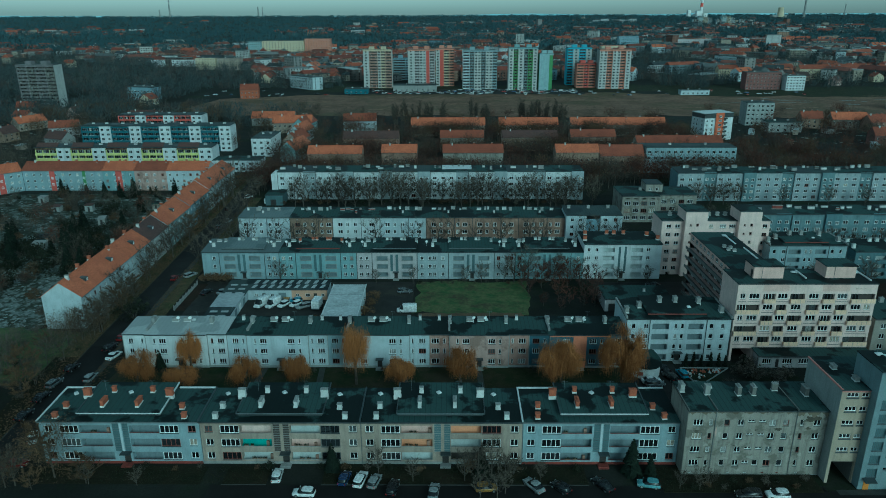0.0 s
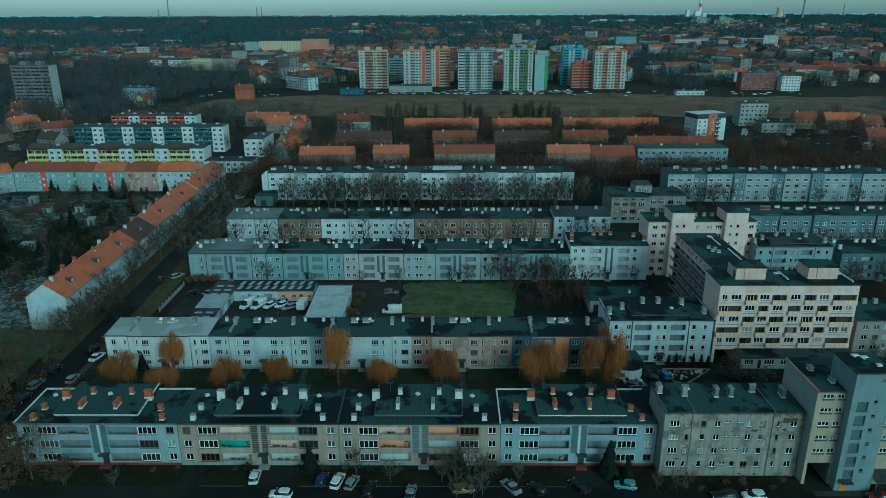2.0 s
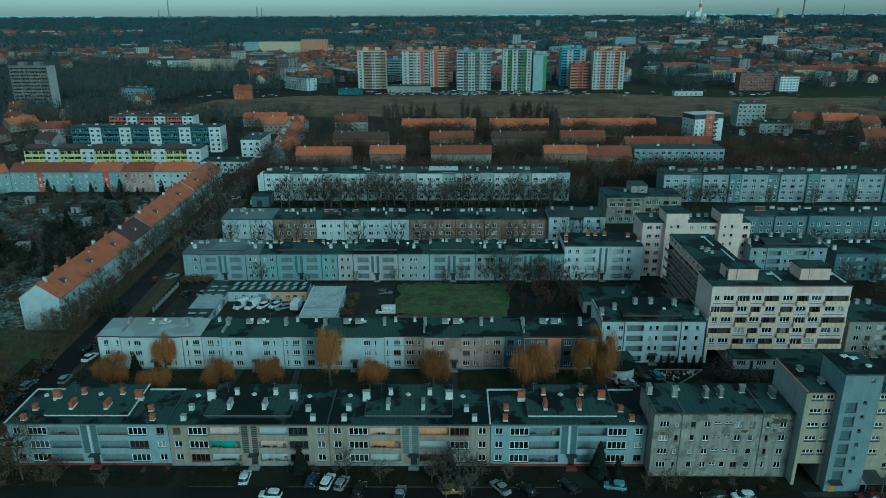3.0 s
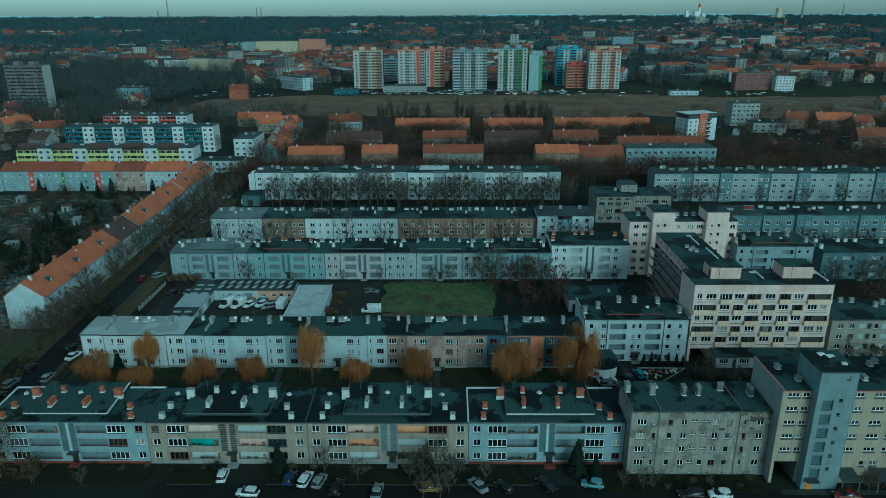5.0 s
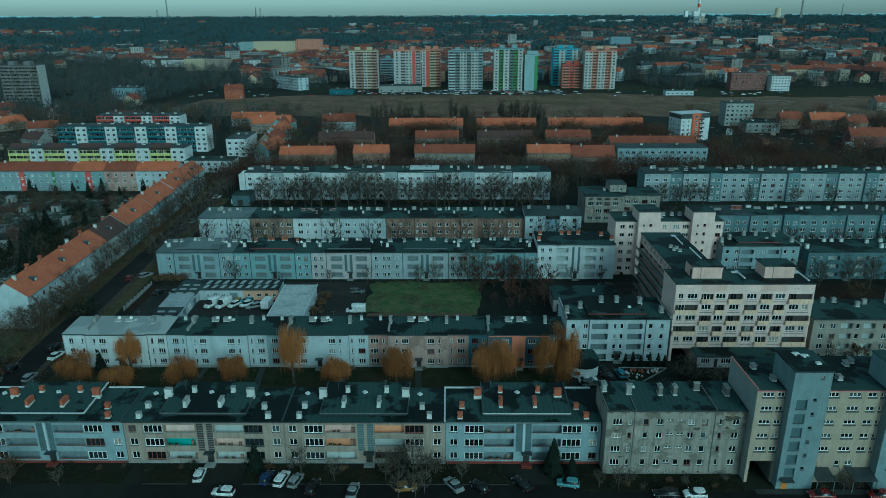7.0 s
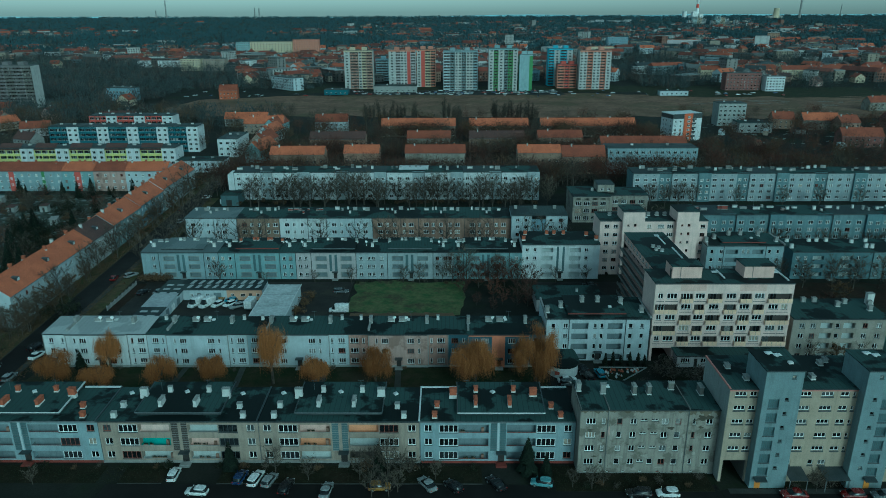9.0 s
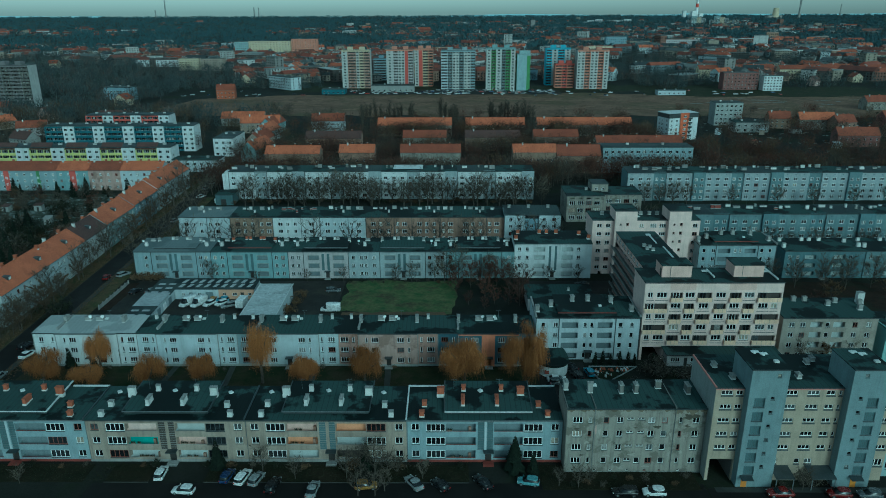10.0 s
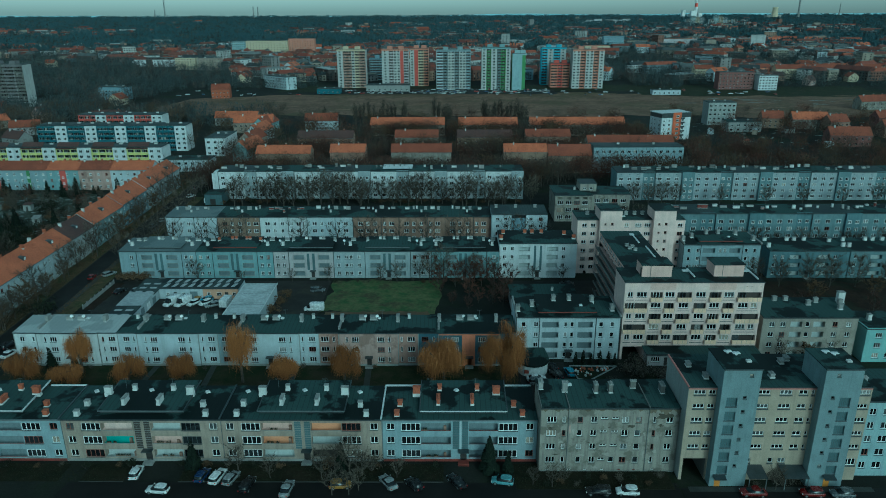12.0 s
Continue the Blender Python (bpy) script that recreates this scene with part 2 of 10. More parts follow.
M = {
    "townwall": island_tones("town_render", ((0.0, (0.5, 0.5, 0.48)), (0.18, (0.34, 0.30, 0.24)), (0.36, (0.26, 0.25, 0.24)), (0.5, (0.20, 0.24, 0.26)), (0.62, (0.42, 0.28, 0.2)), (0.72, (0.12, 0.1, 0.09)), (0.84, (0.22, 0.12, 0.09)), (0.92, (0.62, 0.63, 0.62)))),
    "townroof": island_tones("town_tile", ((0.0, (0.16, 0.055, 0.04)), (0.2, (0.25, 0.07, 0.045)), (0.42, (0.34, 0.1, 0.055)), (0.55, (0.09, 0.06, 0.055)), (0.7, (0.05, 0.06, 0.065)), (0.82, (0.20, 0.08, 0.06)), (0.93, (0.13, 0.14, 0.14)))),
    "townflat": island_tones("town_felt", ((0.0, (0.06, 0.075, 0.078)), (0.4, (0.12, 0.135, 0.14)), (0.7, (0.28, 0.3, 0.3)), (0.85, (0.5, 0.52, 0.52)))),
    "farpaint": island_tones("car_paints", ((0.0, (0.6, 0.61, 0.61)), (0.3, (0.28, 0.3, 0.31)), (0.5, (0.03, 0.03, 0.035)), (0.68, (0.05, 0.09, 0.2)), (0.8, (0.35, 0.04, 0.03)), (0.9, (0.12, 0.13, 0.14))), 0.3),
    "palemeadow": surface("pale_meadow", (0.13, 0.16, 0.12), (0.22, 0.23, 0.18), 0.02, 0.2, 0.95, 0, 0, 0, 0.2, (0.10, 0.12, 0.07)),
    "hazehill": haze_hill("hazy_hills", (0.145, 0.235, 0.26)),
    "woodpale": leafy("pale_winter_twigs", (0.065, 0.07, 0.068), (0.095, 0.10, 0.094), (0.13, 0.13, 0.118)),
    "woodgreen": leafy("dull_evergreen_crowns", (0.022, 0.034, 0.028), (0.034, 0.05, 0.040), (0.052, 0.068, 0.052)),
    "white": plaster("white_render", (0.64, 0.66, 0.67)),
    "bluewhite": plaster("pale_blue_render", (0.51, 0.56, 0.59)),
    "blue": plaster("light_blue_render", (0.29, 0.36, 0.39)),
    "blue2": plaster("grey_blue_render", (0.24, 0.33, 0.39)),
    "palegrey": plaster("pale_grey_blue_render", (0.36, 0.40, 0.42)),
    "turqbright": plaster("bright_turquoise_render", (0.30, 0.47, 0.46), 0.2),
    "sidewarm": plaster("warm_grey_render", (0.33, 0.30, 0.26), 0.5, (0.25, 0.225, 0.19)),
    "rustorange": plaster("rust_orange_render", (0.50, 0.13, 0.06), 0.2),
    "towerblue": plaster("pale_blue_tower_render", (0.205, 0.26, 0.278), 0.35),
    "tealgrey": plaster("teal_grey_render", (0.165, 0.23, 0.25), 0.45),
    "tealgrey2": plaster("dark_teal_grey_render", (0.125, 0.19, 0.215), 0.45),
    "newplaster": plaster("patch_of_newer_plaster", (0.36, 0.34, 0.30), 0.4),
    "stackdark": plaster("soot_and_shade_render", (0.16, 0.155, 0.145), 0.5),
    "turq": plaster("turquoise_render", (0.25, 0.36, 0.38)),
    "aqua": plaster("pale_turquoise_render", (0.32, 0.42, 0.44)),
    "strip": plaster("blue_green_stair_strip", (0.10, 0.15, 0.165)),
    "beige": plaster("dirty_beige_render", (0.34, 0.285, 0.235), 0.6, (0.29, 0.235, 0.19)),
    "pinkish": plaster("pinkish_white_render", (0.45, 0.425, 0.43)),
    "brown": plaster("peeling_brown_render", (0.40, 0.26, 0.215), 0.6, (0.23, 0.13, 0.10)),
    "brown2": plaster("mottled_brown_render", (0.31, 0.205, 0.155), 0.6, (0.21, 0.135, 0.10)),
    "rose": plaster("dusty_rose_render", (0.46, 0.33, 0.29), 0.5, (0.25, 0.17, 0.14)),
    "ochre": plaster("brown_concrete_render", (0.27, 0.195, 0.145), 0.5),
    "petrol": plaster("dark_petrol_render", (0.07, 0.13, 0.17)),
    "orange": plaster("orange_render", (0.72, 0.27, 0.15), 0.25),
    "greywall": plaster("weathered_grey_render", (0.295, 0.275, 0.24), 0.9, (0.135, 0.122, 0.10)),
    "towerwhite": plaster("dulled_white_render", (0.47, 0.465, 0.45), 0.45),
    "lilacgrey": plaster("dull_lilac_grey_render", (0.19, 0.18, 0.185), 0.4),
    "stain": plaster("brown_stained_render", (0.165, 0.138, 0.098), 0.7, (0.10, 0.085, 0.06)),
    "mould": plaster("dark_moss_stained_render", (0.075, 0.066, 0.048), 0.6, (0.20, 0.18, 0.15)),
    "cream": plaster("cream_yellow_render", (0.39, 0.325, 0.25), 0.4),
    "ivory": plaster("ivory_concrete_panel", (0.73, 0.565, 0.51), 0.3),
    "ivorypink": plaster("pale_pink_concrete_panel", (0.66, 0.46, 0.40), 0.3),
    "sidegrey": plaster("grey_gable_render", (0.33, 0.34, 0.33), 0.4),
    "panel": plaster("yellowed_balcony_panel", (0.80, 0.57, 0.40), 0.25),
    "concrete": plaster("bare_concrete", (0.30, 0.30, 0.29), 0.5),
    "stackwhite": plaster("white_chimney_render", (0.62, 0.62, 0.605), 0.4),
    "stackgrey": plaster("grey_chimney_render", (0.30, 0.30, 0.29), 0.5),
    "yellow": plaster("lime_yellow_render", (0.62, 0.62, 0.22), 0.2),
    "green": plaster("leaf_green_render", (0.13, 0.27, 0.10), 0.3),
    "darkbrick": plaster("dark_red_brown_render", (0.20, 0.095, 0.085), 0.4),
    "red": plaster("brick_red_render", (0.48, 0.10, 0.08), 0.2),
    "bluedeep": plaster("blue_green_render", (0.045, 0.13, 0.165), 0.2),
    "skyblue": plaster("sky_blue_render", (0.16, 0.42, 0.55), 0.2),
    "salmon": plaster("salmon_render", (0.52, 0.235, 0.165), 0.3),
    "sand": plaster("sand_render", (0.55, 0.47, 0.33), 0.2),
    "tealback": plaster("teal_loggia_wall", (0.10, 0.37, 0.325), 0.3),
    "peach": plaster("peach_loggia_wall", (0.60, 0.38, 0.26), 0.2),
    "orangeback": plaster("orange_loggia_wall", (0.66, 0.32, 0.17), 0.2),
    "greyback": plaster("grey_blue_loggia_wall", (0.19, 0.23, 0.25), 0.3),
    "paleback": plaster("pale_loggia_wall", (0.50, 0.54, 0.54), 0.3),
    # Near-black: recess shade put into the colour; the stair screen is dark itself.
    "darkback": plaster("dark_screen_and_recess_shade", (0.06, 0.05, 0.045), 0.3),
    "felt": felt("bitumen_felt_roof", (0.047, 0.071, 0.068), (0.010, 0.014, 0.014)),
    "felt2": felt("grey_felt_roof", (0.062, 0.075, 0.075), (0.020, 0.026, 0.028), 0.1, 0.45),
    "feltmid": felt("pale_grey_felt_roof", (0.17, 0.195, 0.20), (0.11, 0.13, 0.135), 0.1, 0.5),
    "feltgrey": felt("light_grey_roof", (0.40, 0.415, 0.415), (0.29, 0.305, 0.305), 0.12, 0.5),
    "hallroof": surface("weathered_pale_membrane", (0.66, 0.68, 0.685), (0.52, 0.545, 0.55), 0.25, 1.2, 0.6, 0.0, 0.15, 0.02, 0.4, (0.42, 0.44, 0.44)),
    "metalroof": surface("pale_sheet_roof", (0.50, 0.52, 0.53), (0.40, 0.42, 0.44), 0.2, 1.5, 0.5, 0.0, 0.2),
    "tile": tiles("orange_clay_tile", (0.60, 0.18, 0.082), (0.47, 0.135, 0.064)),
    "tile2": tiles("weathered_red_tile", (0.24, 0.065, 0.036), (0.31, 0.09, 0.046)),
    "tiledark": tiles("dark_brown_tile", (0.12, 0.06, 0.05), (0.09, 0.05, 0.045)),
    "brickstack": surface("orange_brick", (0.44, 0.135, 0.065), (0.33, 0.10, 0.052), 1.2, 6, 0.85),
    "cornice": plaster("dull_pink_cornice", (0.50, 0.22, 0.19), 0.3),
    "flash": surface("white_flashing", (0.78, 0.80, 0.80), (0.66, 0.68, 0.68), 0.6, 4, 0.5, 0, 0.1),
    "darkmetal": surface("dark_sheet_metal", (0.035, 0.045, 0.05), (0.06, 0.07, 0.075), 0.7, 5, 0.45),
    "zinc": surface("zinc_pipe", (0.16, 0.18, 0.19), (0.22, 0.24, 0.25), 1, 6, 0.45, 0.3),
    "rust": surface("rust_red_paint", (0.24, 0.05, 0.035), (0.17, 0.04, 0.03), 1, 6, 0.7),
    "frame": gloss("white_window_frame", (0.84, 0.85, 0.85), 0.4),
    "frame2": gloss("brown_window_frame", (0.20, 0.06, 0.04), 0.5),
    "pane": pane_mat("window_glass"),
    "panefar": far_pane("distant_window_glass"),
    "sill": surface("dark_window_sill", (0.05, 0.06, 0.065), (0.09, 0.1, 0.105), 1, 6, 0.5),
    "door": surface("dark_door", (0.03, 0.03, 0.032), (0.05, 0.045, 0.04), 1, 6, 0.5),
    "doororange": surface("orange_door", (0.68, 0.30, 0.04), (0.55, 0.22, 0.03), 1, 6, 0.5),
    "soil": surface("winter_ground", (0.016, 0.017, 0.0135), (0.029, 0.030, 0.025), 0.12, 2.2, 0.95, 0, 0.6, 0.1, 0.2, (0.020, 0.027, 0.012)),
    "grass": surface("winter_lawn", (0.018, 0.030, 0.010), (0.040, 0.040, 0.018), 0.3, 3.0, 0.95, 0, 0.7, 0.08, 0.2, (0.05, 0.042, 0.025)),
    "frontgrass": surface("trodden_winter_grass", (0.012, 0.0145, 0.006), (0.024, 0.021, 0.0105), 0.4, 2.2, 0.95, 0, 0.7, 0.08, 0.2, (0.03, 0.024, 0.014)),
    "lawn": surface("wet_green_lawn", (0.060, 0.110, 0.034), (0.145, 0.15, 0.066), 0.35, 1.1, 0.9, 0, 0.7, 0.08, 0.3, (0.075, 0.065, 0.035)),
    "field": surface("dry_grass_field", (0.14, 0.092, 0.060), (0.235, 0.152, 0.104), 0.05, 0.35, 0.95, 0, 0.6, 0.3, 0.2, (0.13, 0.105, 0.06)),
    "garden": surface("mottled_garden_ground", (0.026, 0.033, 0.020), (0.085, 0.092, 0.072), 0.7, 1.3, 0.95, 0, 0.6, 0.1, 0.2, (0.26, 0.285, 0.275)),
    "verge": surface("brown_green_verge", (0.060, 0.062, 0.028), (0.125, 0.098, 0.056), 0.3, 1.4, 0.95, 0, 0.7, 0.08, 0.2, (0.075, 0.086, 0.036)),
    "drystreak": surface("matted_dry_grass", (0.33, 0.22, 0.15), (0.12, 0.075, 0.05), 0.3, 2.0, 0.95, 0, 0.4, 0.1, 0.2),
    "brownsoil": surface("brown_leaf_litter", (0.042, 0.026, 0.017), (0.024, 0.017, 0.012), 0.4, 2.5, 0.95, 0, 0.7, 0.1, 0.2, (0.030, 0.030, 0.018)),
    "mud": surface("bare_sandy_soil", (0.16, 0.10, 0.055), (0.10, 0.066, 0.04), 0.4, 3, 0.95, 0, 0.6, 0.08),
    "asphalt": surface("worn_asphalt", (0.017, 0.0165, 0.0157), (0.031, 0.030, 0.028), 0.25, 5, 0.75, 0, 0.3, 0.02, 0.25, (0.014, 0.014, 0.014)),
    "yarddirt": surface("worn_yard_surface", (0.024, 0.0235, 0.022), (0.044, 0.042, 0.038), 0.3, 2.5, 0.8, 0, 0.3, 0.03, 0.25, (0.055, 0.05, 0.04)),
    "darkasphalt": surface("dark_asphalt", (0.0085, 0.0078, 0.0074), (0.015, 0.014, 0.013), 0.25, 6, 0.75, 0, 0.3, 0.02, 0.25, (0.008, 0.008, 0.008)),
    "path": surface("concrete_paving", (0.055, 0.056, 0.052), (0.036, 0.037, 0.033), 0.5, 5, 0.8),
    "kerb": surface("kerb_stone", (0.055, 0.055, 0.05), (0.035, 0.036, 0.032), 0.8, 5, 0.85),
    "bark": surface("tree_bark", (0.060, 0.050, 0.041), (0.10, 0.086, 0.071), 1.5, 8, 0.95),
    "twig": leafy("bare_twigs", (0.060, 0.052, 0.043), (0.108, 0.092, 0.074), (0.185, 0.155, 0.12)),
    "tuft": leafy("olive_grass_blades", (0.016, 0.021, 0.009), (0.028, 0.030, 0.014), (0.05, 0.043, 0.022)),
    "twigred": leafy("reddish_twigs", (0.09, 0.042, 0.03), (0.14, 0.064, 0.044), (0.20, 0.094, 0.064)),
    "twigdull": leafy("dull_red_twigs", (0.052, 0.031, 0.026), (0.085, 0.046, 0.036), (0.135, 0.071, 0.053)),
    "twigbrown": leafy("brown_leaves", (0.08, 0.054, 0.032), (0.125, 0.083, 0.047), (0.18, 0.118, 0.066)),
    "willow": leafy("golden_willow_withes", (0.22, 0.092, 0.03), (0.35, 0.15, 0.048), (0.50, 0.235, 0.085)),
    "needle": leafy("dark_needles", (0.006, 0.010, 0.007), (0.011, 0.018, 0.011), (0.022, 0.032, 0.019)),
    "hedge": leafy("dark_hedge", (0.014, 0.02, 0.012), (0.024, 0.03, 0.016), (0.045, 0.045, 0.025)),
    # Ridge colour has the blue of distant haze painted in.
    "hazeridge": surface("haze_tinted_ridge", (0.07, 0.115, 0.135), (0.085, 0.13, 0.15), 0.01, 0.08, 0.95, 0, 0, 0, 0.1),
    "frost": surface("frosted_bed", (0.36, 0.39, 0.385), (0.13, 0.14, 0.13), 0.6, 4, 0.9),
    # The pale bluish lift of distant haze is put into these twig tones.
    "wood": leafy("winter_woods", (0.030, 0.041, 0.045), (0.056, 0.068, 0.070), (0.098, 0.108, 0.106)),
    "woodrust": leafy("rusty_winter_twigs", (0.045, 0.038, 0.036), (0.075, 0.06, 0.053), (0.12, 0.092, 0.078)),
    # Blue here is air haze painted into the crowns, not their own green.
    "hazewood": leafy("haze_tinted_crowns", (0.055, 0.098, 0.115), (0.072, 0.118, 0.135), (0.092, 0.14, 0.155)),
    "tyre": surface("tyre_rubber", (0.018, 0.018, 0.019), (0.028, 0.028, 0.028), 2, 8, 0.8),
    "rim": gloss("alloy_rim", (0.45, 0.46, 0.47), 0.3, 0.8),
    "carglass": gloss("car_glass", (0.010, 0.012, 0.014), 0.14),
    "headlight": gloss("clear_headlight", (0.6, 0.62, 0.62), 0.12),
    "taillight": gloss("red_tail_light", (0.35, 0.02, 0.02), 0.15),
    "chimred": gloss("red_chimney_paint", (0.62, 0.10, 0.07), 0.7),
    "chimwhite": gloss("white_chimney_paint", (0.75, 0.75, 0.74), 0.7),
}
for key, col in (("c_white", (0.76, 0.77, 0.77)), ("c_silver", (0.26, 0.275, 0.28)), ("c_black", (0.012, 0.012, 0.014)), ("c_blue", (0.02, 0.04, 0.11)),
                 ("c_red", (0.13, 0.012, 0.012)), ("c_teal", (0.17, 0.32, 0.35)), ("c_grey", (0.10, 0.11, 0.12)), ("c_sky", (0.10, 0.28, 0.40)), ("c_yellow", (0.30, 0.17, 0.04))):
    M[key] = gloss("car_paint_" + key[2:], col, 0.18)


# ---- mesh helpers ----
def gz(y):
    """Height of the ground, which rises gently away from the camera."""
    return 0.0125 * max(0.0, y - 108.0)


class Geo:
    """Vertices and faces of one mesh; faces carry a material slot."""

    def __init__(self):
        self.v, self.f, self.m, self.round = [], [], [], False

    def face(self, pts, k=0):
        n = len(self.v)
        self.v += [tuple(p) for p in pts]
        self.f.append(tuple(range(n, n + len(pts))))
        self.m.append(k)

    def box(self, x0, y0, z0, x1, y1, z1, k=0):
        n = len(self.v)
        self.v += [(x0, y0, z0), (x1, y0, z0), (x1, y1, z0), (x0, y1, z0), (x0, y0, z1), (x1, y0, z1), (x1, y1, z1), (x0, y1, z1)]
        for q in ((0, 3, 2, 1), (4, 5, 6, 7), (0, 1, 5, 4), (1, 2, 6, 5), (2, 3, 7, 6), (3, 0, 4, 7)):
            self.f.append(tuple(n + i for i in q))
            self.m.append(k)

    def prism(self, low, high, k=0):
        """A solid between two rings of equally many points."""
        n, c = len(self.v), len(low)
        self.v += [tuple(p) for p in low] + [tuple(p) for p in high]
        for i in range(c):
            j = (i + 1) % c
            self.f.append((n + i, n + j, n + c + j, n + c + i))
            self.m.append(k)
        self.f += [tuple(n + i for i in reversed(range(c))), tuple(n + c + i for i in range(c))]
        self.m += [k, k]

    def tube(self, a, b, ra, rb, sides=5, k=0):
        a, b = Vector(a), Vector(b)
        q = (b - a).to_track_quat("Z", "Y")
        ring = [q @ Vector((math.cos(t), math.sin(t), 0)) for t in (2 * math.pi * i / sides for i in range(sides))]
        self.prism([a + p * ra for p in ring], [b + p * rb for p in ring], k)

    def weld(self):
        """Joins points that coincide."""
        seen, to, keep = {}, [], []
        for p in self.v:
            k = tuple(round(c, 4) for c in p)
            if k not in seen:
                seen[k] = len(keep)
                keep.append(p)
            to.append(seen[k])
        self.v, self.f = keep, [tuple(to[i] for i in f) for f in self.f]
        return self

    def smooth(self):
        self.round = True
        return self

    def mesh(self, name, *mats):
        me = bpy.data.meshes.new(name)
        me.from_pydata(self.v, [], self.f)
        for x in mats:
            me.materials.append(x if not isinstance(x, str) else M[x])
        if len(mats) > 1:
            me.polygons.foreach_set("material_index", self.m)
        if self.round:
            me.polygons.foreach_set("use_smooth", [len(p) < 6 for p in self.f])
        me.update()
        return me


def put(name, me, parent=None, m=None, label=""):
    ob = new(name, me)
    if parent:
        ob.parent = parent
    if m is not None:
        ob.matrix_basis = m
    if label:
        ob["label"] = label
    return ob


def part(name, geo, mat, parent, label="", m=None):
    """Links a geometry as one mesh object under a thing or a part."""
    return put(name, geo.mesh(name, mat), parent, m, label)


def thing(name, x, y, z, rz, label, category, group="", kind=""):
    ob = new(name)
    ob.empty_display_size = 0.5
    ob.matrix_basis = pose(x, y, z, 0, 0, rz)
    return tagged(ob, label, category, group, kind)


def dish_mesh():
    """A satellite dish on its mast."""
    g = Geo()
    g.tube((0, 0, -0.6), (0, 0, 0.9), 0.03, 0.03, 5)
    ring = [(0.42 * math.cos(t), 0.42 * math.sin(t)) for t in (6.283 * i / 12 for i in range(12))]
    for (ax, az), (cx, cz) in zip(ring, ring[1:] + ring[:1]):
        g.face([(0, 0.02, 0.95), (ax, -0.14 - 0.2 * az, 0.95 + az), (cx, -0.14 - 0.2 * cz, 0.95 + cz)])
    g.tube((0, -0.05, 0.6), (0, -0.5, 0.9), 0.02, 0.02, 4)
    return g.mesh("satellite_dish", "frame")


DISH = dish_mesh()


def sheet(name, pts, dz, mat, label, kind="structure", ragged=0.0):
    """A flat piece of ground on the slope, given by its outline in plan; ragged: how far its edge wanders."""
    g = Geo()
    if ragged:
        out = []
        for (xa, ya), (xb, yb) in zip(pts, pts[1:] + pts[:1]):
            n = max(2, int(math.hypot(xb - xa, yb - ya) / (ragged * 1.6)))
            for i in range(n):
                x, y = xa + (xb - xa) * i / n, ya + (yb - ya) * i / n
                out.append((x + ragged * noise.noise(Vector((x * 0.35 / ragged, y * 0.35 / ragged, 1.0))) * 1.6, y + ragged * noise.noise(Vector((x * 0.35 / ragged, y * 0.35 / ragged, 7.0))) * 1.6))
        pts = out
    g.face([(x, y, gz(y) + dz) for x, y in pts])
    return tagged(put(name, g.mesh(name, mat)), label, name, kind=kind)


# ---- building kit ----
def facade(parent, L, z0, z1, holes, mat, m=None, name="wall", thick=0.3, a0=0.0):
    """A wall along local x from a0, facing -y, with holes (x0, x1, z0, z1, depth) that go into it."""
    g = Geo()
    xs = sorted({a0, a0 + L, *[v for h in holes for v in h[:2]]})
    zs = sorted({z0, z1, *[v for h in holes for v in h[2:4]]})
    for i in range(len(zs) - 1):
        zc, run = (zs[i] + zs[i + 1]) / 2, None
        row = [h for h in holes if h[2] < zc < h[3]]
        for j in range(len(xs) - 1):
            xc = (xs[j] + xs[j + 1]) / 2
            solid = not any(h[0] < xc < h[1] for h in row)
            if solid and run is None:
                run = xs[j]
            if run is not None and (not solid or j == len(xs) - 2):
                e = xs[j + 1] if solid else xs[j]
                g.face([(run, 0, zs[i]), (e, 0, zs[i]), (e, 0, zs[i + 1]), (run, 0, zs[i + 1])])
                run = None
    for x0, x1, b0, b1, d in holes:
        p = 0.14 if d in (1.1, 1.25) else d
        g.face([(x0, 0, b0), (x1, 0, b0), (x1, p, b0), (x0, p, b0)])
        g.face([(x0, d, b1), (x1, d, b1), (x1, 0, b1), (x0, 0, b1)])
        g.face([(x0, 0, b0), (x0, d, b0), (x0, d, b1), (x0, 0, b1)])
        g.face([(x1, d, b0), (x1, 0, b0), (x1, 0, b1), (x1, d, b1)])
    g.face([(a0, 0, z1), (a0 + L, 0, z1), (a0 + L, thick, z1), (a0, thick, z1)])
    return part(name, g, mat, parent, "", m)


CACHE = {}


